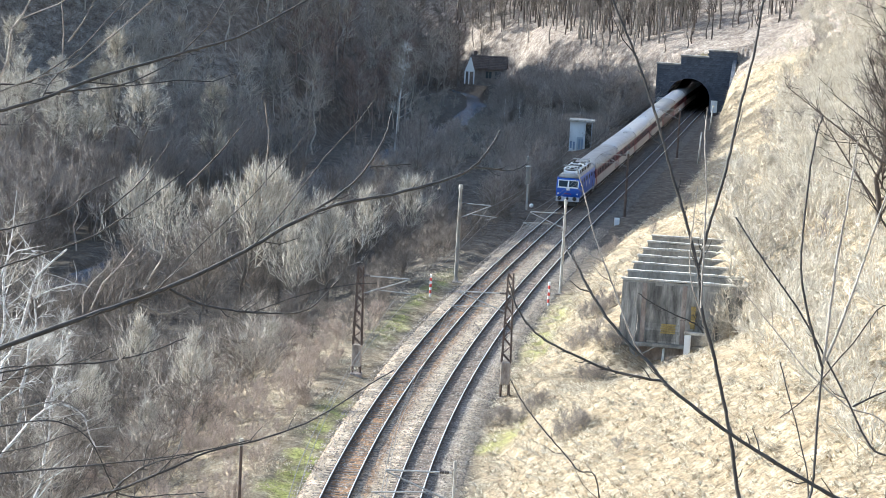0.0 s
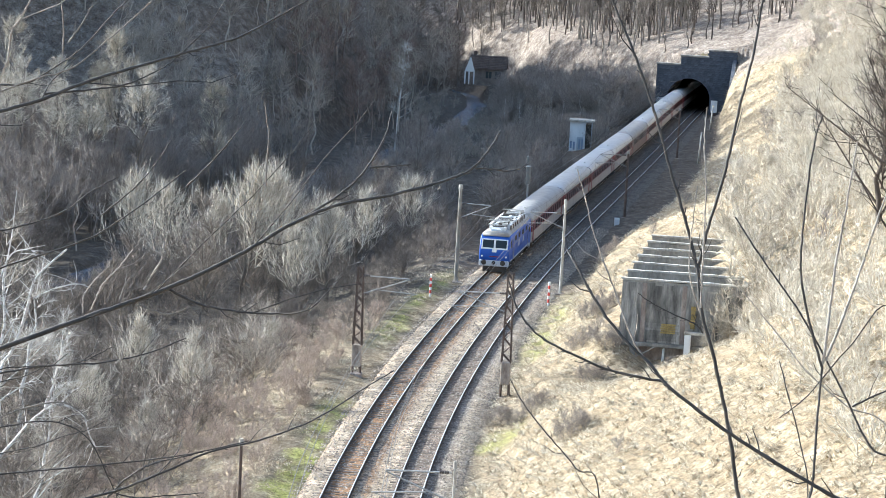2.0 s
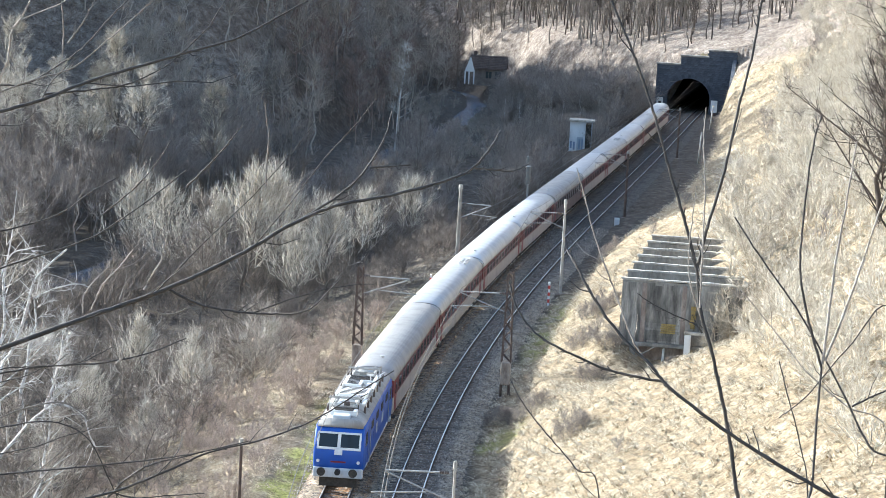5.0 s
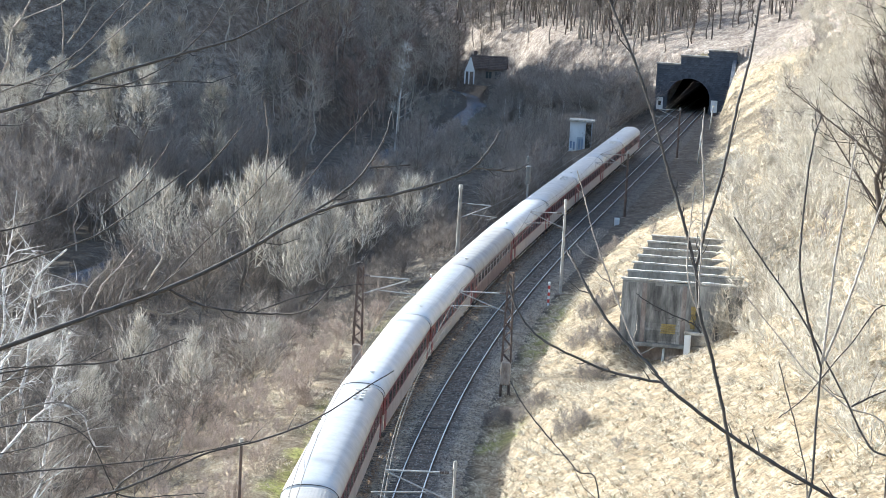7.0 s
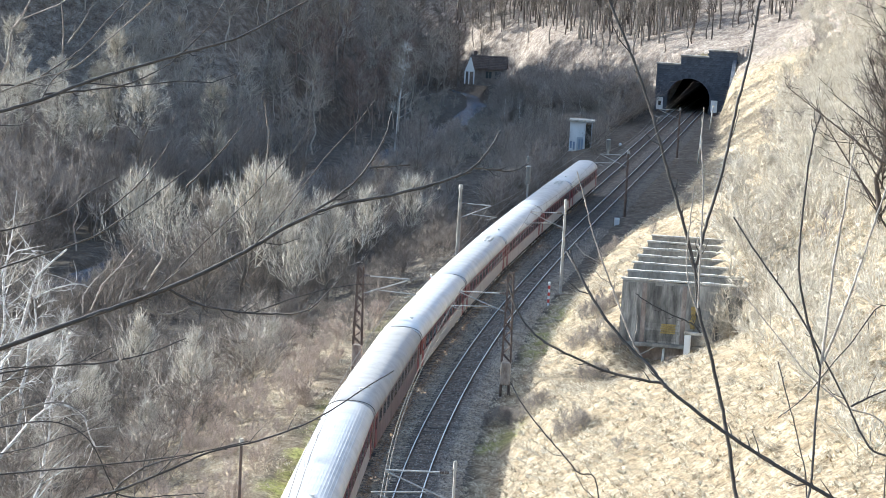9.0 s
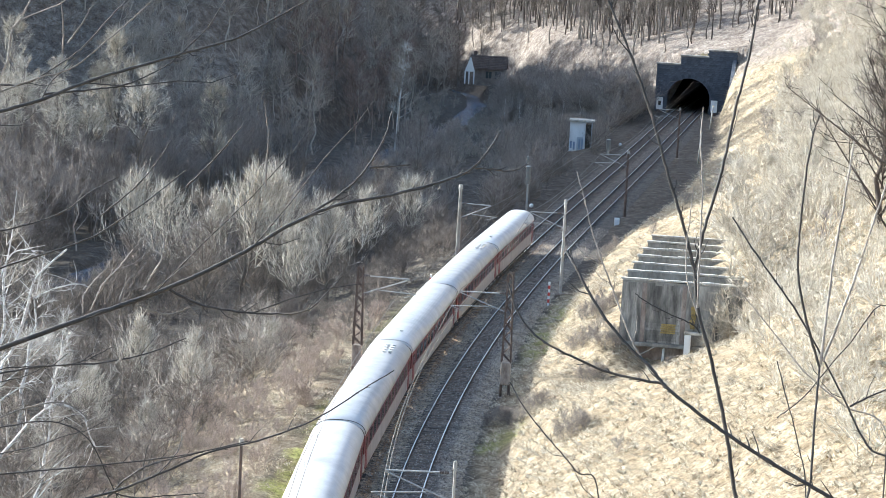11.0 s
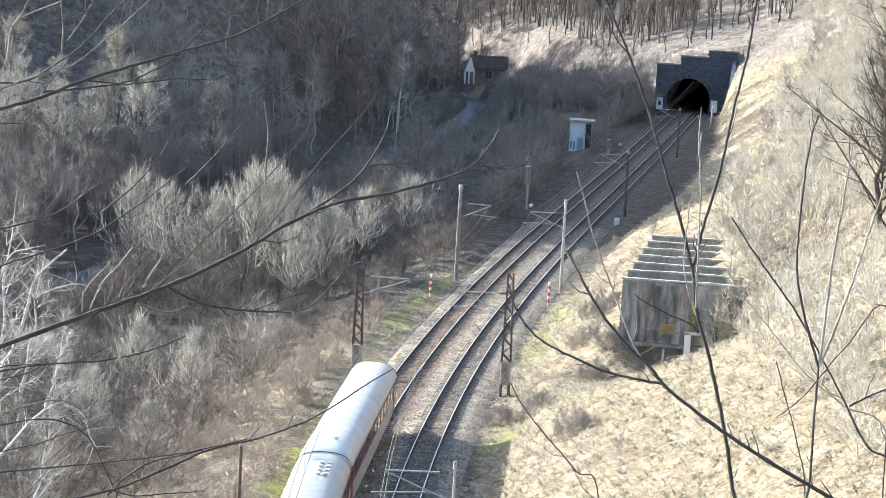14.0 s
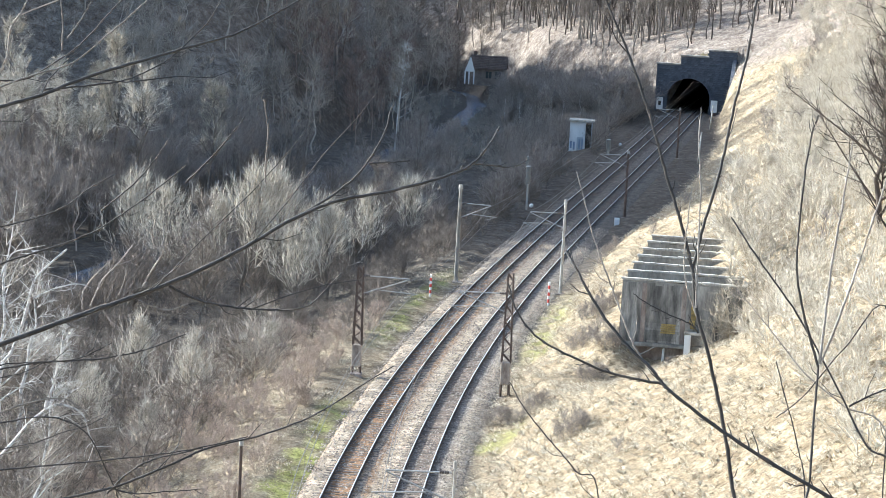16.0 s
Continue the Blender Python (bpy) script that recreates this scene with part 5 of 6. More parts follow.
# ================= old concrete building on the slope =================
def ruin():
    """Roofless concrete store: a front wall and cross walls on a line parallel to the track."""
    root = empty("concrete_ruin", Matrix())
    tagged(root, "roofless stained concrete ruin with a row of parallel cross walls", "ruin")
    a, b = Vector((12.52, 158.1, 0)), Vector((16.6, 182.85, 0))
    rng = random.Random(4)
    for k in range(7):
        p = a + (b - a) * k / 6
        w = 8.3 - 0.25 * k
        bm = bmesh.new()
        n = 26
        lo = 3.7 if k == 0 else 1.6
        rows = []
        for y in (-0.16, 0.16):
            up = [bm.verts.new((w * i / n, y, 8.0 + rng.uniform(-0.05, 0.05))) for i in range(n + 1)]
            dn = [bm.verts.new((w * i / n, y, lo)) for i in range(n + 1)]
            rows.append((up, dn))
        for i in range(n):
            (u0, d0), (u1, d1) = rows
            bm.faces.new((d0[i], d0[i + 1], u0[i + 1], u0[i]))
            bm.faces.new((d1[i + 1], d1[i], u1[i], u1[i + 1]))
            bm.faces.new((u0[i], u0[i + 1], u1[i + 1], u1[i]))
            bm.faces.new((d0[i + 1], d0[i], d1[i], d1[i + 1]))
        for i in (0, n):
            bm.faces.new((rows[0][0][i], rows[1][0][i], rows[1][1][i], rows[0][1][i]))
        bmesh.ops.recalc_face_normals(bm, faces=bm.faces)
        m = pose(p.x, p.y, 0, 0, 0, -8)
        wall = part("front_wall" if k == 0 else "cross_wall", bm, M["concrete"], root, "", m=m)
        # crumbling pale coping in short lengths
        x = -0.1
        while x < w:
            L = rng.uniform(0.8, 1.9)
            box_part("coping", x, min(x + L - 0.03, w + 0.1), -0.19, 0.19, 8.0 + rng.uniform(-0.03, 0.03), 8.15 + rng.uniform(-0.03, 0.03), M["concrete_light"], wall, "", 0.03)
            x += L
    # board-marked panels and uprights of the front
    F = pose(a.x, a.y, 0, 0, 0, -8)
    x = 0.05
    while x < 8.2:
        w = rng.uniform(0.28, 0.5)
        box_part("board_mark", x, x + w - 0.012, -0.20 - rng.uniform(0, 0.012), -0.15, 3.75 + rng.uniform(0, 0.1), 7.8 + rng.uniform(-0.1, 0.1), M["board_concrete"], root, m=F)
        x += w
    for x in (1.55, 4.3):
        box_part("pilaster", x - 0.16, x + 0.16, -0.26, -0.14, 3.75, 7.85, M["stained"], root, "", 0.03, F)
    # formwork boards on the lower half
    z = 3.75
    while z < 5.0:
        h = rng.uniform(0.14, 0.24)
        box_part("board_mark", 1.8 + rng.uniform(-0.2, 0.2), 4.1 + rng.uniform(-0.2, 0.1), -0.235, -0.195, z, z + h - 0.012, M["board_concrete"], root, m=F)
        z += h
    for x0, x1, z0, z1 in ((2.75, 3.85, 4.45, 5.15), (4.75, 5.2, 4.9, 6.5)):
        n = 5
        for i in range(n):
            za = z0 + (z1 - z0) * i / n
            box_part("board", x0 + rng.uniform(0, 0.1), x1 - rng.uniform(0, 0.1), -0.30, -0.24, za, za + (z1 - z0) / n - 0.03, M["ochre"], root, "ochre-stained board", m=F)
    box_part("lintel", 0.1, 6.4, -0.35, 0.2, 3.45, 3.72, M["concrete"], root, "", 0.04, F)
    box_part("opening_back", 0.2, 6.4, 0.6, 0.8, 0.3, 3.6, M["stained"], root, "stained back of the recess under the wall", m=F)
    for x in (0.95, 5.3):
        box_part("pier", x - 0.2, x + 0.2, -0.3, 0.6, 0.4, 3.46, M["concrete"], root, "", 0.03, F)
    bm = bmesh.new()
    add_box(bm, 4.5, 4.95, -0.9, -0.45, 1.2, 4.55, bevel=0.06)
    part("pale_pillar", bm, M["white"], root, "broken pale concrete pillar", m=F)
    box_part("pale_beam", 4.45, 6.0, -0.85, -0.55, 4.56, 4.76, M["concrete_light"], root, "", 0.04, F)
    for q in range(2):
        d = (b - a).normalized()
        s = a + (b - a) * 0.5 + (Vector((8.4, 0, 0)) if q else Vector((0.05, 0, 0)))
        box_part("side_wall", -0.15, 0.15, -11.9, 11.9, 2.2, 5.4 if not q else 7.8, M["concrete"], root, m=pose(s.x, s.y, 0, 0, 0, -math.degrees(math.atan2(d.x, d.y))))
    # bent pale pipe by the opening
    pr = empty("bent_pipe", pose(15.6, 158.0, 0))
    tagged(pr, "white bent pipe standing before the concrete ruin", "pipe")
    z0 = ground_z(15.6, 158.0)
    v, f = sweep([(0, 0, z0 - 0.3), (0.02, 0, 3.2), (0.1, 0, 3.55), (0.3, 0, 3.66), (1.0, 0, 3.68)], [0.09] * 5, 10)
    child("pipe", mesh_of("pipe", v, f, M["white"], True), pr)
    hr = empty("fallen_pipe", Matrix())
    tagged(hr, "thin pale curved pipe lying against the concrete ruin", "pipe")
    v, f = sweep(smooth_line([(13.6, 157.6, ground_z(13.6, 157.6) + 0.02), (14.3, 157.5, 3.05), (14.9, 157.45, 3.45), (15.55, 157.5, 3.6)], 4), [0.05] * 13, 8)
    child("pipe", mesh_of("pipe", v, f, M["concrete_light"], True), hr)


M["board_concrete"] = surface("board_concrete", [(0.3, (0.07, 0.066, 0.06)), (0.5, (0.27, 0.255, 0.23)), (0.7, (0.52, 0.49, 0.44))], 1.3, 0.9, fine=5, relief=0.5, relief_dist=0.02, stretch=(1.6, 1.6, 0.3), vary=0.45)
M["ochre"] = surface("ochre_board", [(0.3, (0.24, 0.17, 0.06)), (0.7, (0.48, 0.36, 0.14))], 2.0, 0.85, fine=9, vary=0.4)
ruin()


# ================= huts, house, posts =================
def lineside_hut():
    p = Vector((19.9, 355.4, 0))
    z = ground_z(p.x, p.y) + 0.15
    root = empty("lineside_hut", pose(p.x, p.y, z, 0, 0, -6))
    tagged(root, "small white lineside hut with flat overhanging roof and graffiti", "hut")
    box_part("wall", -1.35, 1.05, -1.0, 1.3, -0.3, 3.75 - z, M["hut_white"], root, "", 0.03)
    box_part("roof", -1.5, 2.35, -1.5, 1.8, 3.75 - z, 4.1 - z, M["concrete_light"], root, "flat pale roof slab", 0.03)
    box_part("door", -0.2, 0.7, -1.05, -0.99, -0.1, 1.95, M["hut_grey"], root, "grey steel door", 0.01)
    for x, w, z0, z1 in ((-1.2, 0.28, 0.2, 1.3), (-0.75, 0.3, 0.0, 1.2), (0.1, 0.25, 0.1, 1.6), (0.55, 0.22, 0.0, 1.7)):
        box_part("graffiti_patch", x, x + w, -1.07, -1.055, z0, z1, M["graffiti"], root, "blue-grey graffiti patch")
    box_part("side_post", 1.95, 2.1, -1.2, -1.05, -0.4, 3.75 - z, M["hut_grey"], root)
    # the shade under the roof slab, built as a solid dark box
    box_part("lean_to", 1.06, 1.95, -0.6, 1.2, -0.4, 3.3 - z, M["under"], root, "solid dark box for the shade inside the open lean-to")


M["hut_white"] = paint("hut_white", (0.62, 0.64, 0.66), 0.7, dirt=0.2)
M["hut_grey"] = paint("hut_grey", (0.36, 0.40, 0.45), 0.6)
M["graffiti"] = paint("graffiti", (0.20, 0.26, 0.36), 0.6)
M["roof_tile"] = surface("dark_roof_tiles", [(0.3, (0.07, 0.05, 0.042)), (0.7, (0.16, 0.12, 0.10))], 1.5, 0.9, fine=6, relief=0.4, vary=0.3)
M["plaster"] = surface("brown_plaster", [(0.3, (0.13, 0.10, 0.08)), (0.7, (0.25, 0.20, 0.165))], 1.0, 0.9, fine=5)
lineside_hut()


def house():
    z0 = 0.2
    root = empty("cottage", pose(8.0, 502.0, z0, 0, 0, -4))
    tagged(root, "small old cottage with white gable and dark tiled roof", "house")
    bm = bmesh.new()
    add_box(bm, -3.1, 3.6, -2.6, 2.6, -0.8, 2.9)
    part("wall", bm, M["plaster"], root, "brownish plastered wall")
    bm = bmesh.new()
    vs = [bm.verts.new(v) for v in ((-4.3, -3.1, 2.8), (3.9, -3.1, 2.8), (3.9, 0, 5.6), (-4.3, 0, 5.6), (-4.3, 3.1, 2.8), (3.9, 3.1, 2.8), (-4.3, 0, 5.3), (3.9, 0, 5.3))]
    for q in ((0, 1, 2, 3), (3, 2, 5, 4), (0, 3, 6), (6, 3, 4), (1, 7, 2), (7, 5, 2), (0, 6, 7, 1), (6, 4, 5, 7)):
        bm.faces.new([vs[i] for i in q])
    roof = part("roof", bm, M["roof_tile"], root, "dark tiled saddle roof")
    for k in range(8):
        z = 2.9 + 0.34 * k
        y = -3.1 + (z - 2.8) / 2.8 * 3.1
        box_part("tile_course", -4.3, 3.9, y - 0.05, y + 0.12, z - 0.02, z + 0.10, M["roof_tile"], roof)
    bm = bmesh.new()
    add_box(bm, -0.35, 0.35, -0.35, 0.35, 5.0, 6.5, bevel=0.03)
    part("chimney", bm, M["roof_tile"], roof, m=pose(-3.2, 0.4, 0))
    # gabled white porch
    bm = bmesh.new()
    vs = [bm.verts.new(v) for v in ((-5.2, -3.3, 2.1), (-3.0, -3.3, 2.1), (-4.0, -3.3, 5.4), (-5.2, -2.9, 2.1), (-3.0, -2.9, 2.1), (-4.0, -2.9, 5.4))]
    for q in ((0, 1, 2), (5, 4, 3), (0, 3, 4, 1), (1, 4, 5, 2), (2, 5, 3, 0)):
        bm.faces.new([vs[i] for i in q])
    part("gable", bm, M["white"], root, "white boarded gable")
    for x in (-5.05, -4.2, -3.15):
        box_part("porch_post", x - 0.14, x + 0.14, -3.25, -2.95, -0.6, 2.15, M["white"], root, "white porch post")
    for x in (0.0, 2.0):
        w = box_part("window", x - 0.75, x + 0.75, -2.72, -2.58, 0.7, 2.4, M["plaster"], root, "", 0.02)
        box_part("pane", x - 0.62, x - 0.05, -2.76, -2.7, 0.85, 2.25, M["glass"], w)
        box_part("pane", x + 0.05, x + 0.62, -2.76, -2.7, 0.85, 2.25, M["glass"], w)


house()


def marker(x, y, h, red, label):
    z = ground_z(x, y)
    root = empty("marker_post", pose(x, y, z))
    tagged(root, label, "marker post", "marker posts")
    n = 7
    for k in range(n):
        bm = bmesh.new()
        add_bar(bm, (0, 0, h * k / n - (0.3 if k == 0 else 0)), (0, 0, h * (k + 1) / n), 0.10, 10)
        part("band", bm, M["red_paint"] if red and k % 2 else M["white"], root)


marker(-0.9, 197.0, 1.9, True, "red and white striped marker post by the track")
marker(9.3, 197.0, 2.1, True, "red and white striped marker post by the slope")
marker(5.9, 186.0, 1.1, False, "short white marker post by the track")


def cabinet(x, y, w, d, h, label):
    z = ground_z(x, y)
    root = empty("relay_cabinet", pose(x, y, z, 0, 0, -8))
    tagged(root, label, "cabinet", "lineside cabinets")
    box_part("body", -w / 2, w / 2, -d / 2, d / 2, -0.2, h, M["white"], root, "", 0.03)
    box_part("lid", -w / 2 - 0.04, w / 2 + 0.04, -d / 2 - 0.04, d / 2 + 0.04, h, h + 0.06, M["white"], root, "", 0.02)
    box_part("door", -w / 2 + 0.06, w / 2 - 0.06, -d / 2 - 0.02, -d / 2 + 0.01, 0.1, h - 0.1, M["hut_white"], root, "", 0.008)


cabinet(19.3, 257.6, 0.55, 0.4, 0.8, "small white relay cabinet beside the track")


def portal_sign(x, y, square, label):
    """White board, with or without a dark square, on the portal."""
    root = empty("portal_board", PORTAL @ pose(x, y, 0))
    tagged(root, label, "sign", "tunnel boards")
    box_part("board", -0.62, 0.62, -0.05, 0.05, 0.35, 2.65, M["white"], root, "", 0.02)
    if square:
        box_part("square", -0.25, 0.25, -0.075, -0.045, 1.15, 1.95, M["under"], root, "dark square")
    box_part("foot", -0.5, 0.5, -0.04, 0.08, -0.4, 0.36, M["steel"], root)


portal_sign(-5.35, -0.35, True, "white board with a dark square beside the tunnel mouth")
portal_sign(5.0, -0.6, False, "plain white board beside the tunnel mouth")


def slope_post(x, y, h, lean, label):
    z = ground_z(x, y)
    root = empty("wooden_post", pose(x, y, z, 0, lean, 0))
    tagged(root, label, "post", "posts on the slope")
    bm = bmesh.new()
    add_bar(bm, (0, 0, -0.5), (0, 0, h), 0.14, 8, 0.10)
    part("shaft", bm, M["steel_grey"], root, smooth=True)
    bm = bmesh.new()
    add_bar(bm, (0, 0, h), (0, 0, h + 0.12), 0.15, 8, 0.05)
    part("cap", bm, M["concrete_light"], root)


slope_post(36.3, 335.0, 4.6, 3, "weathered grey post at the foot of the slope")
slope_post(45.0, 400.0, 4.2, 4, "pale leaning post near the tunnel")


# ================= birches =================
def birch(x, y, h, lean, seed, label, limbs=20, twig_mat="twig_birch", r0=0.16, spread=0.16):
    z = ground_z(x, y)
    wood, fine = grow(seed, h, limbs, 5, 7, spread=spread, r0=r0, low=0.35, twig=(0.4, 1.0), width=0.012, rise=0.3, lean=0.012)
    root = empty("birch_tree", pose(x, y, z, 0, lean, 0))
    tagged(root, label, "birch tree", "birch trees")
    child("trunk", mesh_of("trunk", *wood, M["birch"], True), root, label="white birch trunk")
    child("crown", mesh_of("crown", *fine, M[twig_mat]), root)


birch(-8.3, 362.0, 18.5, 1.5, 201, "tall slender white birch in the dark valley")
birch(15.0, 410.0, 7.0, 1, 202, "young white-stemmed birch in dark brush", 4, "twig_dark", 0.11)
birch(12.0, 400.0, 7.0, -2, 203, "young white-stemmed birch in dark brush", 4, "twig_dark", 0.11)
birch(19.5, 405.0, 7.5, 2, 204, "young white-stemmed birch in dark brush", 4, "twig_dark", 0.11)
birch(17.3, 398.0, 8.0, -1, 209, "young white-stemmed birch in dark brush", 4, "twig_dark", 0.11)
birch(22.5, 402.0, 8.0, 1, 210, "young white-stemmed birch in dark brush", 4, "twig_dark", 0.11)
birch(9.5, 405.0, 7.0, 0, 205, "young white-stemmed birch in dark brush", 4, "twig_dark", 0.11)
birch(-27.5, 150.0, 12.0, 8, 206, "pale leaning birch over the river bank")
birch(-25.0, 143.0, 9.5, 14, 207, "pale leaning birch over the river bank")
birch(-23.9, 124.0, 19.0, 1, 208, "tall pale birch with curved boughs over the river bank", 20, "twig_ash", r0=0.17, spread=0.27)
birch(-20.6, 116.0, 10.0, 6, 211, "pale leaning birch over the river bank", 14, "twig_grey", spread=0.25)



def curved_birch():
    """Old birch with long curved pale stems over the river bank."""
    x0, y0 = -23.6, 122.0
    z0 = ground_z(x0, y0)
    root = empty("birch_tree", pose(x0, y0, z0))
    tagged(root, "old pale birch with long curved stems over the river bank", "birch tree", "birch trees")
    stems = (
        (0.13, 0.05, [(-23.7, z0 - 0.4), (-23.6, 3.2), (-23.31, 6.48), (-22.83, 7.40), (-22.35, 8.68), (-21.96, 10.10), (-21.70, 11.22), (-21.22, 11.98), (-19.95, 13.22)]),
        (0.05, 0.02, [(-21.68, 10.41), (-20.75, 10.97), (-19.67, 11.33), (-18.95, 11.34)]),
        (0.06, 0.035, [(-22.56, 8.22), (-22.79, 8.80), (-23.11, 9.60), (-23.49, 10.24), (-23.6, 11.4)]),
        (0.11, 0.03, [(-23.7, z0 - 0.3), (-23.5, 0.6), (-23.25, 1.64), (-22.55, 2.58), (-21.70, 3.67), (-20.84, 4.46), (-20.05, 4.80), (-18.94, 4.34), (-18.46, 3.10), (-18.15, 2.52)]),
        (0.04, 0.02, [(-21.27, 4.02), (-20.39, 4.11), (-19.67, 4.20)]),
        (0.06, 0.02, [(-23.5, 4.65), (-23.34, 4.77), (-22.48, 5.41), (-21.76, 5.90), (-20.96, 5.94)]),
        (0.04, 0.02, [(-22.78, 8.29), (-22.3, 8.2), (-21.83, 8.04)]),
        (0.045, 0.02, [(-20.05, 4.80), (-19.56, 5.42), (-18.99, 5.83)]),
        (0.05, 0.02, [(-23.55, 11.3), (-23.25, 12.16), (-22.84, 12.84), (-21.97, 13.03), (-21.38, 12.63)]))
    r = np.random.RandomState(77)
    twigs = []
    for r0, r1, places in stems:
        c = smooth_line([(x - x0, 0.25 * math.sin(1.3 * x) - 0.25 * math.sin(1.3 * x0), z - z0) for x, z in places], 5)
        v, f = sweep(c, np.linspace(r0, r1, len(c)), 8)
        child("stem", mesh_of("stem", v, f, M["birch"], True), root)
        for k in range(int(len(c) * 0.9)):
            i = r.randint(len(c) // 4, len(c))
            d = r.normal(0, 1, 3) * [1, 0.8, 0.7] + [0.2, 0, 0.2]
            L = r.uniform(0.4, 1.3) / np.linalg.norm(d)
            bow = r.normal(0, 0.3, 3)
            twigs.append(sweep([c[i] + d * L * u + bow * L * u * u for u in (0, 0.35, 0.7, 1)], [0.02, 0.016, 0.012, 0.006], 4))
    v, f = joined(twigs)
    child("crown", mesh_of("crown", v, f, M["twig_birch"]), root, label="fine pale twigs")


curved_birch()


# ================= grass =================
def grass(name, label, material, places, blades, length, width, seed, fall=(0.5, 0.0)):
    """Tufts of flopped blades as one object."""
    r = np.random.RandomState(seed)
    x, y = (np.repeat(a, blades) for a in places)
    n = len(x)
    x, y = x + r.normal(0, 0.16, n), y + r.normal(0, 0.16, n)
    z = np.repeat(land(*places), blades) - 0.03
    a = r.uniform(0, 6.283, n)
    tilt = r.uniform(0.3, 1.25, n)
    L = r.uniform(0.5, 1.2, n) * length
    d = np.stack([np.sin(tilt) * np.cos(a) - fall[0], np.sin(tilt) * np.sin(a) - fall[1], np.cos(tilt) * 0.8], 1) * L[:, None]
    sx, sy = -np.sin(a) * width, np.cos(a) * width
    p = np.stack([x, y, z], 1)
    w = np.stack([sx, sy, np.zeros(n)], 1)
    tip = p + d * [1, 1, 0.55]
    v = np.stack([p - w, p + w, tip], 1).reshape(-1, 3)
    f = np.arange(3 * n).reshape(-1, 3)
    tagged(new(name, mesh_of(name, v, f, M[material])), label, "grass", kind="stuff")


def on_slope(x, y):
    s, o = line_coords(x, y)
    return (o > 6.9) & (o < 60) & in_view(x, y, 4) & ~((x > 12.5) & (x < 23) & (y > 158.5) & (y < 184)) & (s < 310)


def tussocks(name, label, material, places, blades, length, width, seed):
    """Arching tufts combed downhill, as one object."""
    r = np.random.RandomState(seed)
    n0 = len(places[0])
    z = land(*places)
    size = r.uniform(0.6, 1.25, n0)
    x, y, z, size = (np.repeat(a, blades) for a in (places[0], places[1], z, size))
    n = len(x)
    a = r.uniform(0, 6.283, n)
    p = np.stack([x + 0.10 * np.cos(a), y + 0.10 * np.sin(a), z - 0.04], 1)
    L = (r.uniform(0.6, 1.15, n) * length * size)[:, None]
    out = np.stack([np.cos(a) - 0.55, np.sin(a) - 0.12, np.zeros(n)], 1) * r.uniform(0.35, 0.9, n)[:, None]
    mid = p + out * L * 0.45 + np.stack([np.zeros(n), np.zeros(n), r.uniform(0.14, 0.36, n)], 1) * L
    tip = p + out * L * 1.0 + np.stack([np.zeros(n), np.zeros(n), r.uniform(-0.12, 0.16, n)], 1) * L
    w = np.stack([-np.sin(a), np.cos(a), np.zeros(n)], 1) * (width * r.uniform(0.6, 1.3, n))[:, None]
    v = np.stack([p - w, p + w, mid + w * 0.8, mid - w * 0.8, tip], 1).reshape(-1, 3)
    f = (np.arange(n)[:, None, None] * 5 + np.array([[0, 1, 2], [0, 2, 3], [3, 2, 4]])[None]).reshape(-1, 3)
    tagged(new(name, mesh_of(name, v, f, M[material])), label, "grass", kind="stuff")


gx, gy, _ = scatter(21, 8000, 0, 45, 82, 200, on_slope)
grass("dry_grass", "flattened straw-coloured dry grass on the slope", "dry_grass", (gx, gy), 7, 0.5, 0.022, 22)
gx, gy, _ = scatter(121, 6500, 0, 45, 82, 205, lambda x, y: on_slope(x, y) & (waves(x, y, 3.0, 61) > -0.5))
tussocks("dry_grass", "arching straw-coloured grass tussocks on the slope", "dry_grass", (gx, gy), 13, 0.62, 0.026, 122)
gx, gy, _ = scatter(123, 3500, 10, 80, 200, 430, lambda x, y: on_slope(x, y) & (line_coords(x, y)[1] > slope_foot(line_coords(x, y)[0]) + 1))
tussocks("dry_grass", "arching pale grass tussocks on the far slope", "dry_grass", (gx, gy), 9, 0.7, 0.032, 124)
gx, gy, _ = scatter(23, 4000, 10, 80, 200, 440, lambda x, y: on_slope(x, y) & (line_coords(x, y)[1] > slope_foot(line_coords(x, y)[0])))
grass("dry_grass", "flattened straw-coloured dry grass on the far slope", "dry_grass", (gx, gy), 6, 0.7, 0.035, 24)


gx, gy, _ = scatter(29, 7000, 0, 45, 82, 240, on_slope)
grass("fallen_leaves", "dark fallen leaves strewn over dry grass", "leaf", (gx, gy), 1, 0.16, 0.06, 30)


def on_left(x, y):
    s, o = line_coords(x, y)
    return (-o > 3.05) & (-o < 22) & in_view(x, y, 4) & (waves(x, y, 11, 41) > -0.3)


gx, gy, _ = scatter(25, 6000, -40, 10, 105, 230, on_left)
grass("dry_grass", "pale dry grass on the railway bank", "dry_grass", (gx, gy), 6, 0.4, 0.018, 26, (0, 0))


gx, gy, _ = scatter(225, 2200, -40, 10, 105, 230, lambda x, y: on_left(x, y) & (line_coords(x, y)[1] > -16))
tussocks("dry_grass", "pale arching grass tufts on the railway bank", "dry_grass", (gx, gy), 9, 0.5, 0.02, 226)


def fresh(x, y):
    s, o = line_coords(x, y)
    return green_strip(x, y, s, o) > 0.35


gx, gy, _ = scatter(27, 3000, -20, 20, 100, 230, fresh)
grass("fresh_grass", "fresh green grass beside the track", "green_grass", (gx, gy), 8, 0.22, 0.014, 28, (0, 0))


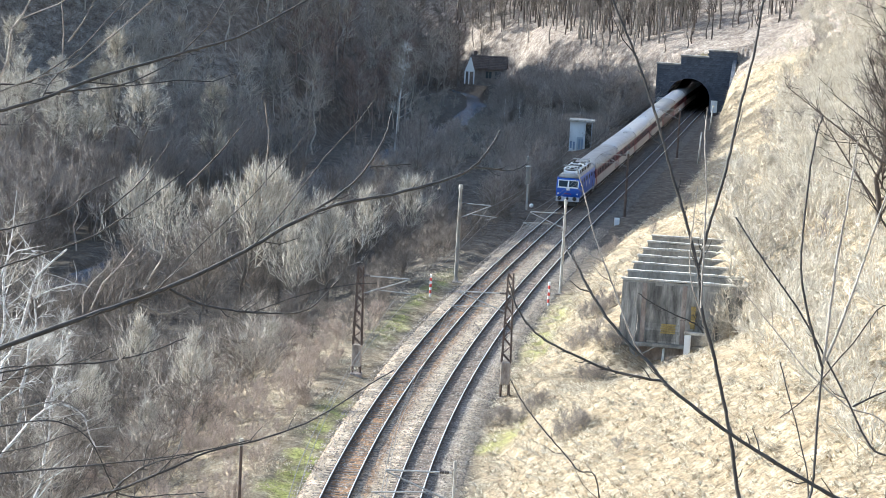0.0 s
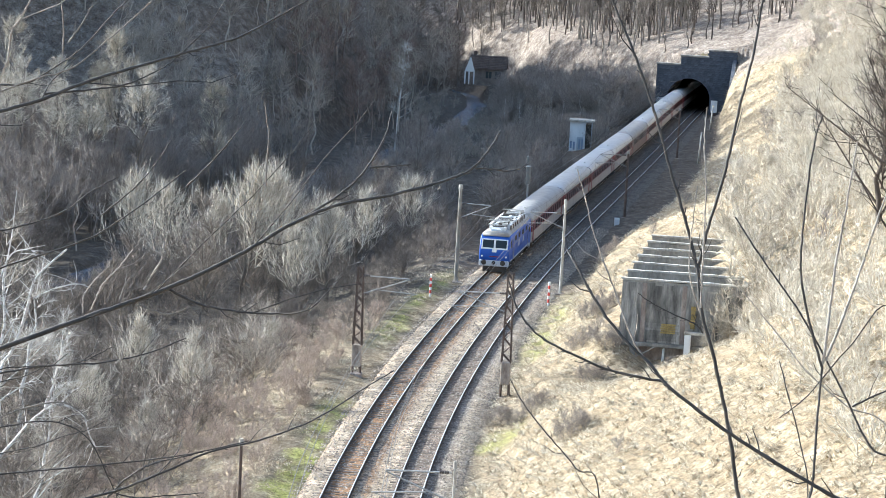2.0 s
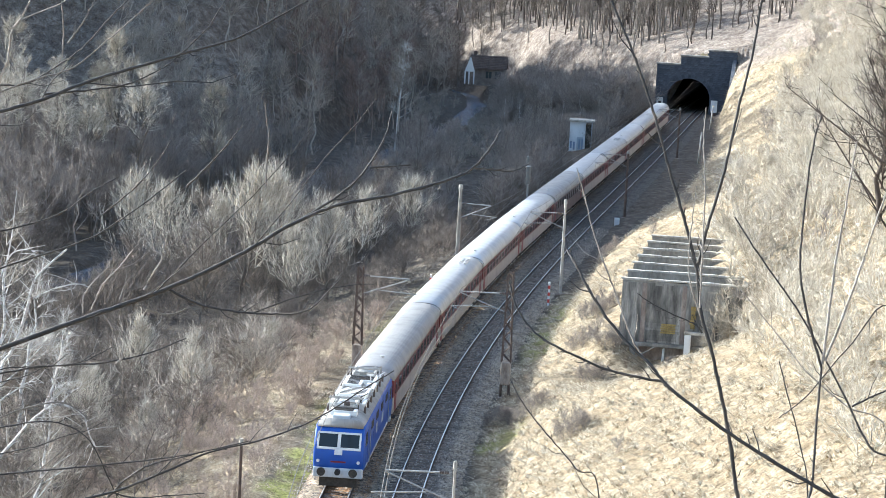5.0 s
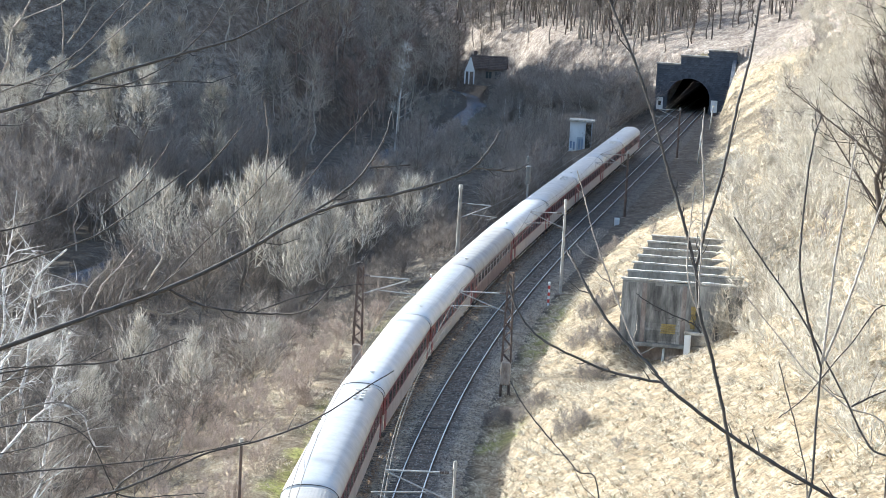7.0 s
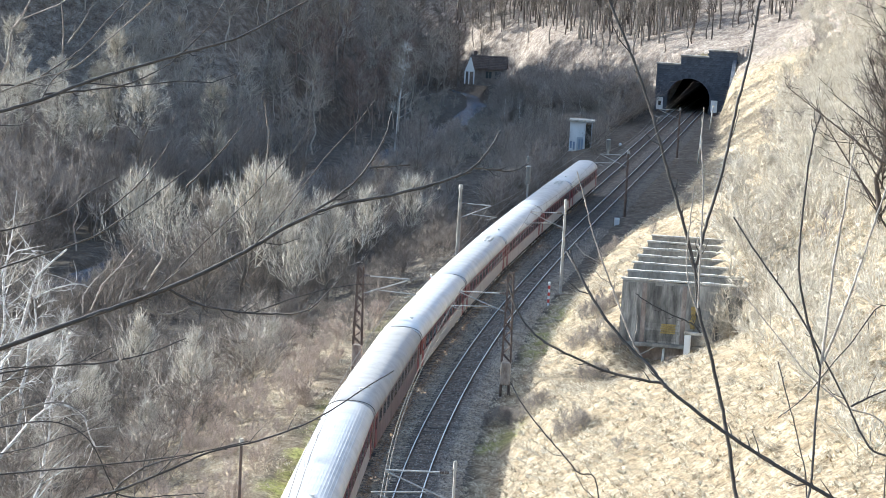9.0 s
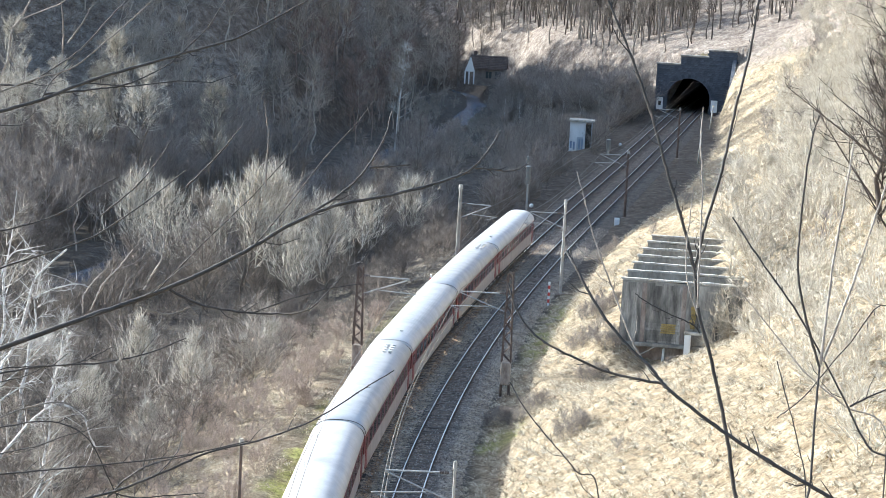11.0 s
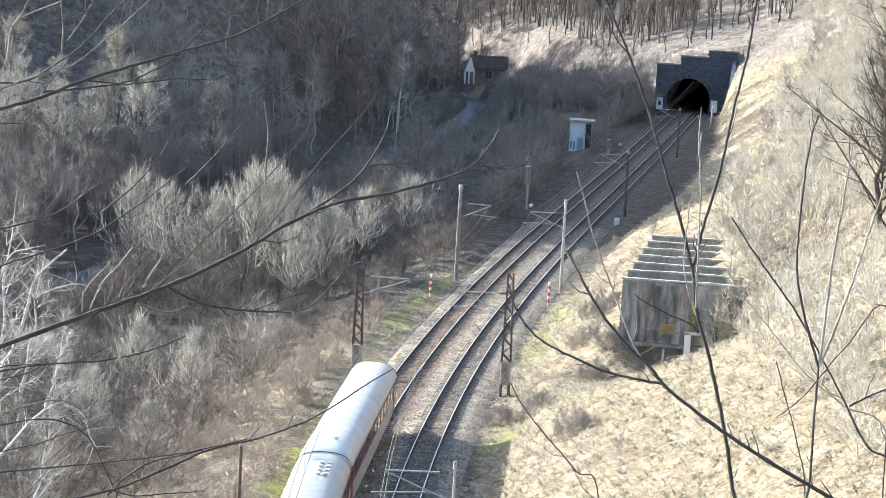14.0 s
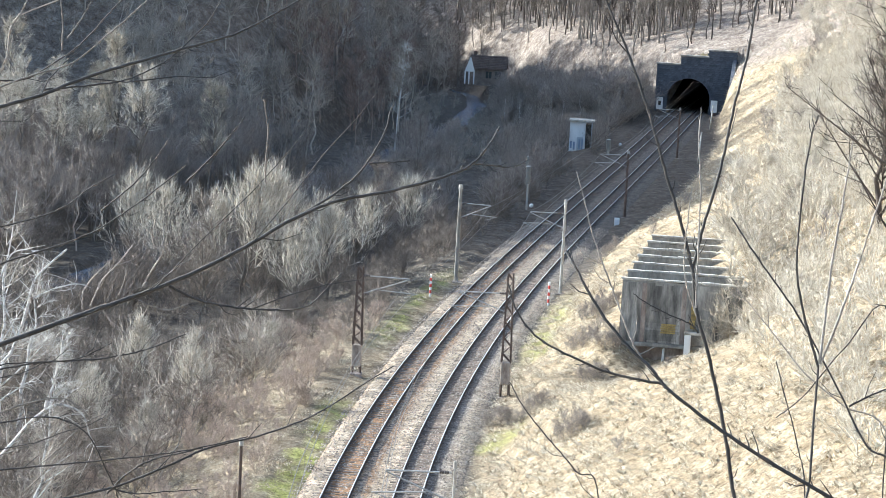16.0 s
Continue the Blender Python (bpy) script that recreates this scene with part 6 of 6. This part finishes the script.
# ================= loose stones =================
def stones():
    """Loose ballast stones near the viewpoint, as one object."""
    r = np.random.RandomState(61)
    n = 24000
    s, o = r.uniform(-15, 120, n), r.uniform(-2.5, 6.8, n)
    h, x, y = (np.interp(s, LINE_S, a) for a in (LINE_H, LINE_X, LINE_Y))
    z = np.interp(o, [-3.3, -2.1, 6.0, 7.2], [-0.42, -0.07, -0.07, -0.42])
    p = np.stack([x + o * np.cos(h), y - o * np.sin(h), z], 1)
    c = np.array([(1, 0, 0), (0, 1, 0), (-1, 0, 0), (0, -1, 0), (0, 0, 1)], float)
    v = c[None] * r.uniform(0.03, 0.085, (n, 5, 1)) + r.normal(0, 0.012, (n, 5, 3)) + p[:, None]
    f = np.array([[0, 1, 4], [1, 2, 4], [2, 3, 4], [3, 0, 4]])
    f = (np.arange(n)[:, None, None] * 5 + f[None]).reshape(-1, 3)
    tagged(new("ballast_stones", mesh_of("ballast_stones", v.reshape(-1, 3), f, M["stone_chip"])), "loose crushed ballast stones between the rails", "stones", kind="stuff")


stones()


# ================= boughs before the camera =================
def near_plant(name, x, y, label, trunk=None):
    z = ground_z(x, y)
    root = empty(name, pose(x, y, z))
    tagged(root, label, "tree" if trunk else "sapling")
    if trunk:
        pts = [(0.03 * math.sin(2 * k), 0.03 * math.cos(3 * k), -0.4 + trunk * k / 8) for k in range(9)]
        v, f = sweep(pts, [0.11 - 0.008 * k for k in range(9)], 12)
        child("trunk", mesh_of("trunk", v, f, M["near_bark"], True), root)
    return root


BOUGHS = itertools.count()


def bough(root, material, y0, y1, r0, r1, places, rooted=False):
    """A bough of a near plant through (x, z) places, from depth y0 to y1, with knots and short spurs."""
    k = next(BOUGHS)
    r = np.random.RandomState(300 + k)
    p = np.array([(x, y0 + (y1 - y0) * i / (len(places) - 1), z) for i, (x, z) in enumerate(places)])
    if rooted:
        b = root.matrix_basis.translation
        if root is LEFT:
            first = np.array([b.x, b.y, p[0][2] - 0.25])
        else:
            gx = p[0][0] + 0.12
            first = np.array([gx, y0 - 0.1, ground_z(gx, y0 - 0.1) - 0.1])
        p = np.concatenate([first + (p[0] - first) * np.linspace(0, 1, 6)[:5, None], p])
    c = smooth_line(p)
    n = len(c)
    t = np.linspace(0, 1, n)
    c[1:-1] += r.normal(0, 0.0006, (n - 2, 3))
    rad = 0.98 * (r0 + (r1 - r0) * t)
    rad = rad * (1 + 0.06 * np.abs(r.normal(0, 1, n)))
    pieces = [sweep(c, rad, 7)]
    for i in range(2, n - 1):
        if root is LEFT and r0 > 0.003 and c[i][0] < -0.42 and r.rand() < 0.035:
            d = c[i + 1] - c[i]
            d = d / np.linalg.norm(d) + r.normal(0, 0.35, 3) * [1, 0.4, 1] + [0.1, 0, r.choice([0.7, 0.5, -0.4])]
            L = r.uniform(0.10, 0.30)
            bow = r.normal(0, 0.25, 3)
            q = [c[i] + d * L * u + (bow + [0, 0, 0.3]) * L * u * u + r.normal(0, 0.004, 3) * (u > 0) for u in (0, 0.3, 0.6, 0.85, 1)]
            pieces.append(sweep(q, [0.0017, 0.0015, 0.0013, 0.001, 0.0007], 5))
        if r.rand() < 0.33:
            d = c[i + 1] - c[i]
            d /= np.linalg.norm(d)
            side = r.normal(0, 1, 3) * [1, 0.5, 1]
            side -= side @ d * d
            side /= np.linalg.norm(side)
            L = r.choice([0.006, 0.010, 0.016, 0.03, 0.06], p=[0.40, 0.30, 0.18, 0.08, 0.04])
            w = min(rad[i] * 0.6, 0.0016)
            a = c[i] + side * rad[i] * 0.5
            pieces.append(sweep([a, a + (side + d) * L * 0.5, a + (side * 0.9 + d * 1.2 + [0, 0, 0.2]) * L], [w, w * 0.8, w * 0.4], 5))
    v, f = joined(pieces)
    v = v - np.array(root.matrix_basis.translation)
    child("bough", mesh_of("bough", v, f, M[material], True), root)


LEFT = near_plant("tree", -1.75, 5.4, "dark bare tree with long thin boughs beside the viewpoint", 5.5)
FORK = near_plant("sapling", 0.80, 5.0, "bare forked sapling on the spur before the viewpoint")
ARCH = near_plant("sapling", 0.98, 4.4, "bare arching sapling with dark bark before the viewpoint")
TUFT = near_plant("sapling", 1.16, 6.8, "bare many-stemmed sapling with pale shoots before the viewpoint")
bough(LEFT, "near_bark", 5.60, 6.20, 0.0088, 0.0022, [(-1.157, 29.596), (-0.947, 29.683), (-0.802, 29.737), (-0.655, 29.796), (-0.521, 29.865), (-0.385, 29.948), (-0.274, 29.996), (-0.131, 30.025), (0.014, 30.069), (0.075, 30.101), (0.114, 30.149), (0.136, 30.185)], True)
bough(LEFT, "near_bark", 6.05, 6.20, 0.0037, 0.0015, [(-0.396, 29.925), (-0.297, 29.991), (-0.227, 30.057), (-0.173, 30.152), (-0.156, 30.224)])
bough(LEFT, "near_bark", 6.15, 6.30, 0.0023, 0.0015, [(0.065, 30.089), (0.119, 30.082), (0.174, 30.075), (0.220, 30.091)])
bough(LEFT, "near_bark", 6.10, 6.20, 0.0026, 0.0015, [(-0.204, 30.078), (-0.154, 30.081), (-0.100, 30.082)])
bough(LEFT, "near_bark", 5.80, 5.90, 0.0035, 0.0014, [(-0.687, 29.771), (-0.624, 29.738), (-0.546, 29.720), (-0.431, 29.713), (-0.339, 29.725), (-0.257, 29.812)])
bough(LEFT, "near_grey", 5.85, 5.90, 0.0036, 0.0018, [(-0.754, 29.763), (-0.733, 29.809), (-0.717, 29.839), (-0.739, 29.861), (-0.751, 29.906)])
bough(LEFT, "near_bark", 5.20, 5.60, 0.0062, 0.0019, [(-1.089, 30.228), (-0.948, 30.272), (-0.842, 30.319), (-0.709, 30.366), (-0.605, 30.401), (-0.512, 30.432), (-0.439, 30.474), (-0.357, 30.525)], True)
bough(LEFT, "near_bark", 5.40, 5.50, 0.0026, 0.0010, [(-0.948, 30.281), (-0.846, 30.295), (-0.764, 30.311), (-0.682, 30.354), (-0.646, 30.386)])
bough(LEFT, "near_bark", 5.30, 5.40, 0.0026, 0.0013, [(-1.086, 30.301), (-0.986, 30.307), (-0.900, 30.360), (-0.852, 30.401), (-0.805, 30.461), (-0.751, 30.523)], True)
bough(LEFT, "near_grey", 5.30, 5.30, 0.0026, 0.0013, [(-1.072, 30.273), (-0.957, 30.321), (-0.867, 30.354), (-0.779, 30.431), (-0.692, 30.515)], True)
bough(LEFT, "near_grey", 5.70, 5.70, 0.0024, 0.0014, [(-0.447, 30.058), (-0.447, 30.114), (-0.445, 30.191), (-0.459, 30.265)])
bough(LEFT, "near_bark", 5.70, 5.70, 0.0024, 0.0010, [(-0.643, 30.047), (-0.569, 30.128), (-0.536, 30.172), (-0.504, 30.217)])
bough(LEFT, "near_bark", 5.70, 5.70, 0.0021, 0.0010, [(-0.851, 29.965), (-0.769, 30.040), (-0.722, 30.099), (-0.689, 30.154)])
bough(LEFT, "near_bark", 5.70, 5.75, 0.0035, 0.0014, [(-1.169, 29.792), (-1.018, 29.848), (-0.881, 29.904), (-0.772, 29.979), (-0.650, 30.084)], True)
bough(LEFT, "near_bark", 5.70, 5.75, 0.0028, 0.0014, [(-1.172, 29.891), (-1.049, 29.925), (-0.953, 29.964), (-0.887, 30.016), (-0.826, 30.053)], True)
bough(LEFT, "near_bark", 5.60, 5.80, 0.0041, 0.0014, [(-1.142, 29.551), (-0.999, 29.581), (-0.838, 29.593), (-0.732, 29.613), (-0.640, 29.649)], True)
bough(LEFT, "near_bark", 5.20, 5.40, 0.0044, 0.0013, [(-0.910, 29.339), (-0.733, 29.382), (-0.620, 29.428), (-0.520, 29.474), (-0.392, 29.508), (-0.276, 29.556), (-0.174, 29.624), (-0.100, 29.670)], True)
bough(LEFT, "near_bark", 5.20, 5.30, 0.0032, 0.0013, [(-1.055, 29.404), (-0.891, 29.425), (-0.738, 29.443), (-0.584, 29.465), (-0.430, 29.503)], True)
bough(LEFT, "near_bark", 5.20, 5.30, 0.0025, 0.0013, [(-1.019, 29.519), (-0.894, 29.540), (-0.806, 29.507), (-0.754, 29.410), (-0.721, 29.324)], True)
bough(LEFT, "near_grey", 5.50, 5.50, 0.0027, 0.0013, [(-1.078, 29.472), (-0.983, 29.512), (-0.901, 29.528), (-0.846, 29.499), (-0.824, 29.465)], True)
bough(LEFT, "near_pale", 5.75, 5.75, 0.0021, 0.0013, [(-0.897, 29.708), (-0.896, 29.753), (-0.868, 29.795), (-0.836, 29.829)])
bough(LEFT, "near_pale", 5.75, 5.75, 0.0021, 0.0013, [(-0.877, 29.716), (-0.861, 29.759), (-0.845, 29.791), (-0.809, 29.831), (-0.777, 29.877)])
bough(LEFT, "near_pale", 5.75, 5.75, 0.0023, 0.0016, [(-0.746, 29.775), (-0.725, 29.818), (-0.702, 29.862), (-0.729, 29.880)])
bough(LEFT, "near_grey", 5.75, 5.75, 0.0019, 0.0012, [(-0.806, 29.748), (-0.795, 29.783), (-0.788, 29.814)])
bough(LEFT, "near_pale", 5.75, 5.75, 0.0019, 0.0014, [(-0.846, 29.707), (-0.828, 29.686), (-0.814, 29.668)])
bough(LEFT, "near_grey", 5.75, 5.75, 0.0018, 0.0011, [(-0.941, 29.671), (-0.906, 29.656), (-0.855, 29.653)])
bough(LEFT, "near_grey", 5.75, 5.75, 0.0020, 0.0011, [(-0.758, 29.737), (-0.716, 29.723), (-0.678, 29.717), (-0.628, 29.737)])
bough(LEFT, "near_pale", 5.50, 5.50, 0.0036, 0.0022, [(-1.074, 30.309), (-1.050, 30.411), (-1.027, 30.452), (-1.007, 30.493)], True)
bough(LEFT, "near_grey", 5.50, 5.50, 0.0022, 0.0014, [(-0.926, 30.370), (-0.926, 30.431), (-0.933, 30.497)])
bough(LEFT, "near_grey", 5.50, 5.50, 0.0022, 0.0014, [(-0.914, 30.398), (-0.882, 30.446), (-0.854, 30.501)])
bough(LEFT, "near_bark", 5.60, 5.60, 0.0030, 0.0015, [(-0.798, 29.273), (-0.765, 29.311), (-0.724, 29.346), (-0.682, 29.368), (-0.634, 29.382), (-0.565, 29.401)])
bough(LEFT, "near_bark", 5.60, 5.60, 0.0020, 0.0011, [(-0.792, 29.288), (-0.728, 29.277), (-0.644, 29.287), (-0.558, 29.298)])
bough(LEFT, "near_grey", 5.60, 5.60, 0.0019, 0.0010, [(-1.067, 29.356), (-1.012, 29.376), (-0.943, 29.408), (-0.902, 29.443)], True)
bough(LEFT, "near_bark", 5.60, 5.60, 0.0021, 0.0010, [(-1.068, 29.369), (-0.984, 29.392), (-0.915, 29.421), (-0.860, 29.439), (-0.812, 29.465)], True)
bough(LEFT, "near_grey", 5.60, 5.60, 0.0018, 0.0010, [(-0.989, 29.317), (-0.928, 29.374), (-0.887, 29.419), (-0.846, 29.456), (-0.798, 29.480)])
bough(LEFT, "near_grey", 5.60, 5.60, 0.0017, 0.0010, [(-1.006, 29.262), (-0.954, 29.322), (-0.900, 29.396)])
bough(LEFT, "near_bark", 5.60, 5.60, 0.0022, 0.0010, [(-1.073, 29.582), (-0.990, 29.593), (-0.893, 29.606), (-0.838, 29.630), (-0.801, 29.652)], True)
bough(LEFT, "near_bark", 5.60, 5.60, 0.0022, 0.0012, [(-1.073, 29.549), (-1.017, 29.566), (-0.969, 29.592)], True)
bough(LEFT, "near_pale", 5.60, 5.60, 0.0020, 0.0013, [(-0.789, 29.613), (-0.774, 29.633), (-0.773, 29.673)])
bough(FORK, "near_bark", 5.00, 5.20, 0.0055, 0.0025, [(0.717, 29.401), (0.685, 29.498), (0.655, 29.643), (0.615, 29.793), (0.579, 29.909), (0.568, 29.988), (0.542, 30.079), (0.501, 30.195), (0.464, 30.305), (0.427, 30.403), (0.382, 30.503), (0.343, 30.586)], True)
bough(FORK, "near_bark", 5.10, 5.20, 0.0037, 0.0025, [(0.570, 29.993), (0.589, 30.084), (0.621, 30.213), (0.645, 30.352), (0.670, 30.476), (0.685, 30.604)])
bough(FORK, "near_pale", 5.05, 5.10, 0.0022, 0.0012, [(0.576, 29.912), (0.574, 30.043), (0.572, 30.179), (0.563, 30.278), (0.565, 30.352)])
bough(FORK, "near_pale", 5.10, 5.10, 0.0019, 0.0012, [(0.608, 29.836), (0.558, 29.954), (0.549, 30.037), (0.556, 30.176)])
bough(FORK, "near_bark", 5.20, 5.20, 0.0019, 0.0010, [(0.602, 29.831), (0.584, 29.850), (0.542, 29.867), (0.489, 29.890), (0.449, 29.914)])
bough(ARCH, "near_bark", 4.40, 4.70, 0.0054, 0.0023, [(0.882, 29.593), (0.790, 29.647), (0.697, 29.691), (0.574, 29.757), (0.471, 29.824), (0.426, 29.867), (0.363, 29.921), (0.309, 29.988), (0.273, 30.045), (0.253, 30.074)], True)
bough(ARCH, "near_bark", 4.60, 4.70, 0.0028, 0.0017, [(0.466, 29.825), (0.352, 29.841), (0.271, 29.868), (0.206, 29.896), (0.158, 29.949), (0.138, 30.001)])
bough(ARCH, "near_bark", 4.70, 4.80, 0.0020, 0.0012, [(0.352, 29.551), (0.302, 29.609), (0.240, 29.673), (0.191, 29.725), (0.156, 29.776)], True)
bough(ARCH, "near_pale", 4.60, 4.70, 0.0022, 0.0011, [(0.430, 29.855), (0.393, 29.908), (0.355, 29.995), (0.316, 30.083), (0.290, 30.160), (0.265, 30.238)])
bough(TUFT, "near_bark", 6.80, 7.00, 0.0058, 0.0034, [(1.134, 28.980), (1.157, 29.105), (1.168, 29.266), (1.182, 29.447)], True)
bough(TUFT, "near_bark", 7.00, 7.10, 0.0043, 0.0026, [(1.182, 29.447), (1.130, 29.600), (1.102, 29.736), (1.102, 29.873), (1.118, 30.116), (1.142, 30.211)])
bough(TUFT, "near_pale", 7.00, 7.10, 0.0043, 0.0026, [(1.184, 29.456), (1.205, 29.742), (1.230, 29.932), (1.255, 30.139)])
bough(TUFT, "near_pale", 7.00, 7.20, 0.0043, 0.0026, [(1.192, 29.466), (1.264, 29.652), (1.323, 29.823), (1.390, 30.031)])
bough(TUFT, "near_bark", 6.90, 7.20, 0.0042, 0.0026, [(1.441, 29.112), (1.340, 29.217), (1.251, 29.376), (1.122, 29.589), (0.996, 29.751), (0.910, 29.872)], True)
bough(TUFT, "near_pale", 7.00, 7.20, 0.0034, 0.0018, [(1.417, 29.212), (1.278, 29.319), (1.156, 29.409), (1.058, 29.520), (0.940, 29.650)], True)
bough(TUFT, "near_bark", 7.00, 7.10, 0.0034, 0.0017, [(1.286, 29.329), (1.362, 29.359), (1.457, 29.390)])
bough(TUFT, "near_bark", 7.00, 7.10, 0.0030, 0.0017, [(1.385, 29.617), (1.261, 29.499), (1.156, 29.344), (1.079, 29.261)], True)
bough(TUFT, "near_bark", 7.00, 7.10, 0.0030, 0.0017, [(1.170, 29.020), (1.146, 29.172), (1.095, 29.341), (1.066, 29.440)], True)


# ================= sleepers, last =================
sleepers(track_left, 0.0)
sleepers(track_right, SEP)


# ================= what moves =================
def rolling(s, pivot):
    """Pose of a vehicle whose centre is at s, carried on two bogies."""
    a, b = on_line(s - pivot), on_line(s + pivot)
    d = b - a
    c = (a + b) / 2
    return pose(c.x, c.y, RAIL_TOP, 0, 0, -math.degrees(math.atan2(d.x, d.y)))


def motions():
    times = [0.5 * k for k in range(33)]
    walk(LOCO, [(t, rolling(FRONT - SPEED * t + 8.4, 4.15)) for t in times])
    for i, c in enumerate(COACHES):
        walk(c, [(t, rolling(FRONT - SPEED * t + 16.8 + 13.2 + 26.4 * i, 9.5)) for t in times])
    # slow sway of the near plants
    for plant_root, rows in ((FORK, ((0, 0, 0), (1.5, 0.05, 0), (2.5, -0.2, 0), (4, -0.16, 0), (6.5, -0.42, 0), (8.5, -0.55, 0), (11.5, -0.75, 0), (13, -0.95, 0), (16, -1.0, 0))),
                             (TUFT, ((0, 0, 0), (4, -0.15, 0), (8.5, -0.4, 0), (12, -0.75, 0), (16, -0.9, 0))),
                             (ARCH, ((0, 0, 0), (4, -0.02, 0), (8.5, -0.05, -0.004), (16, -0.1, -0.005))),
                             (LEFT, ((0, 0, 0), (4, 0, -0.002), (8.5, -0.02, -0.002), (12.5, -0.04, -0.001), (14, -0.12, 0.003), (16, -0.16, 0.008)))):
        rest = plant_root.matrix_basis.copy()
        walk(plant_root, [(t, rest @ pose(0, 0, up, 0, 0.22 * turn, 0)) for t, turn, up in rows])


motions()
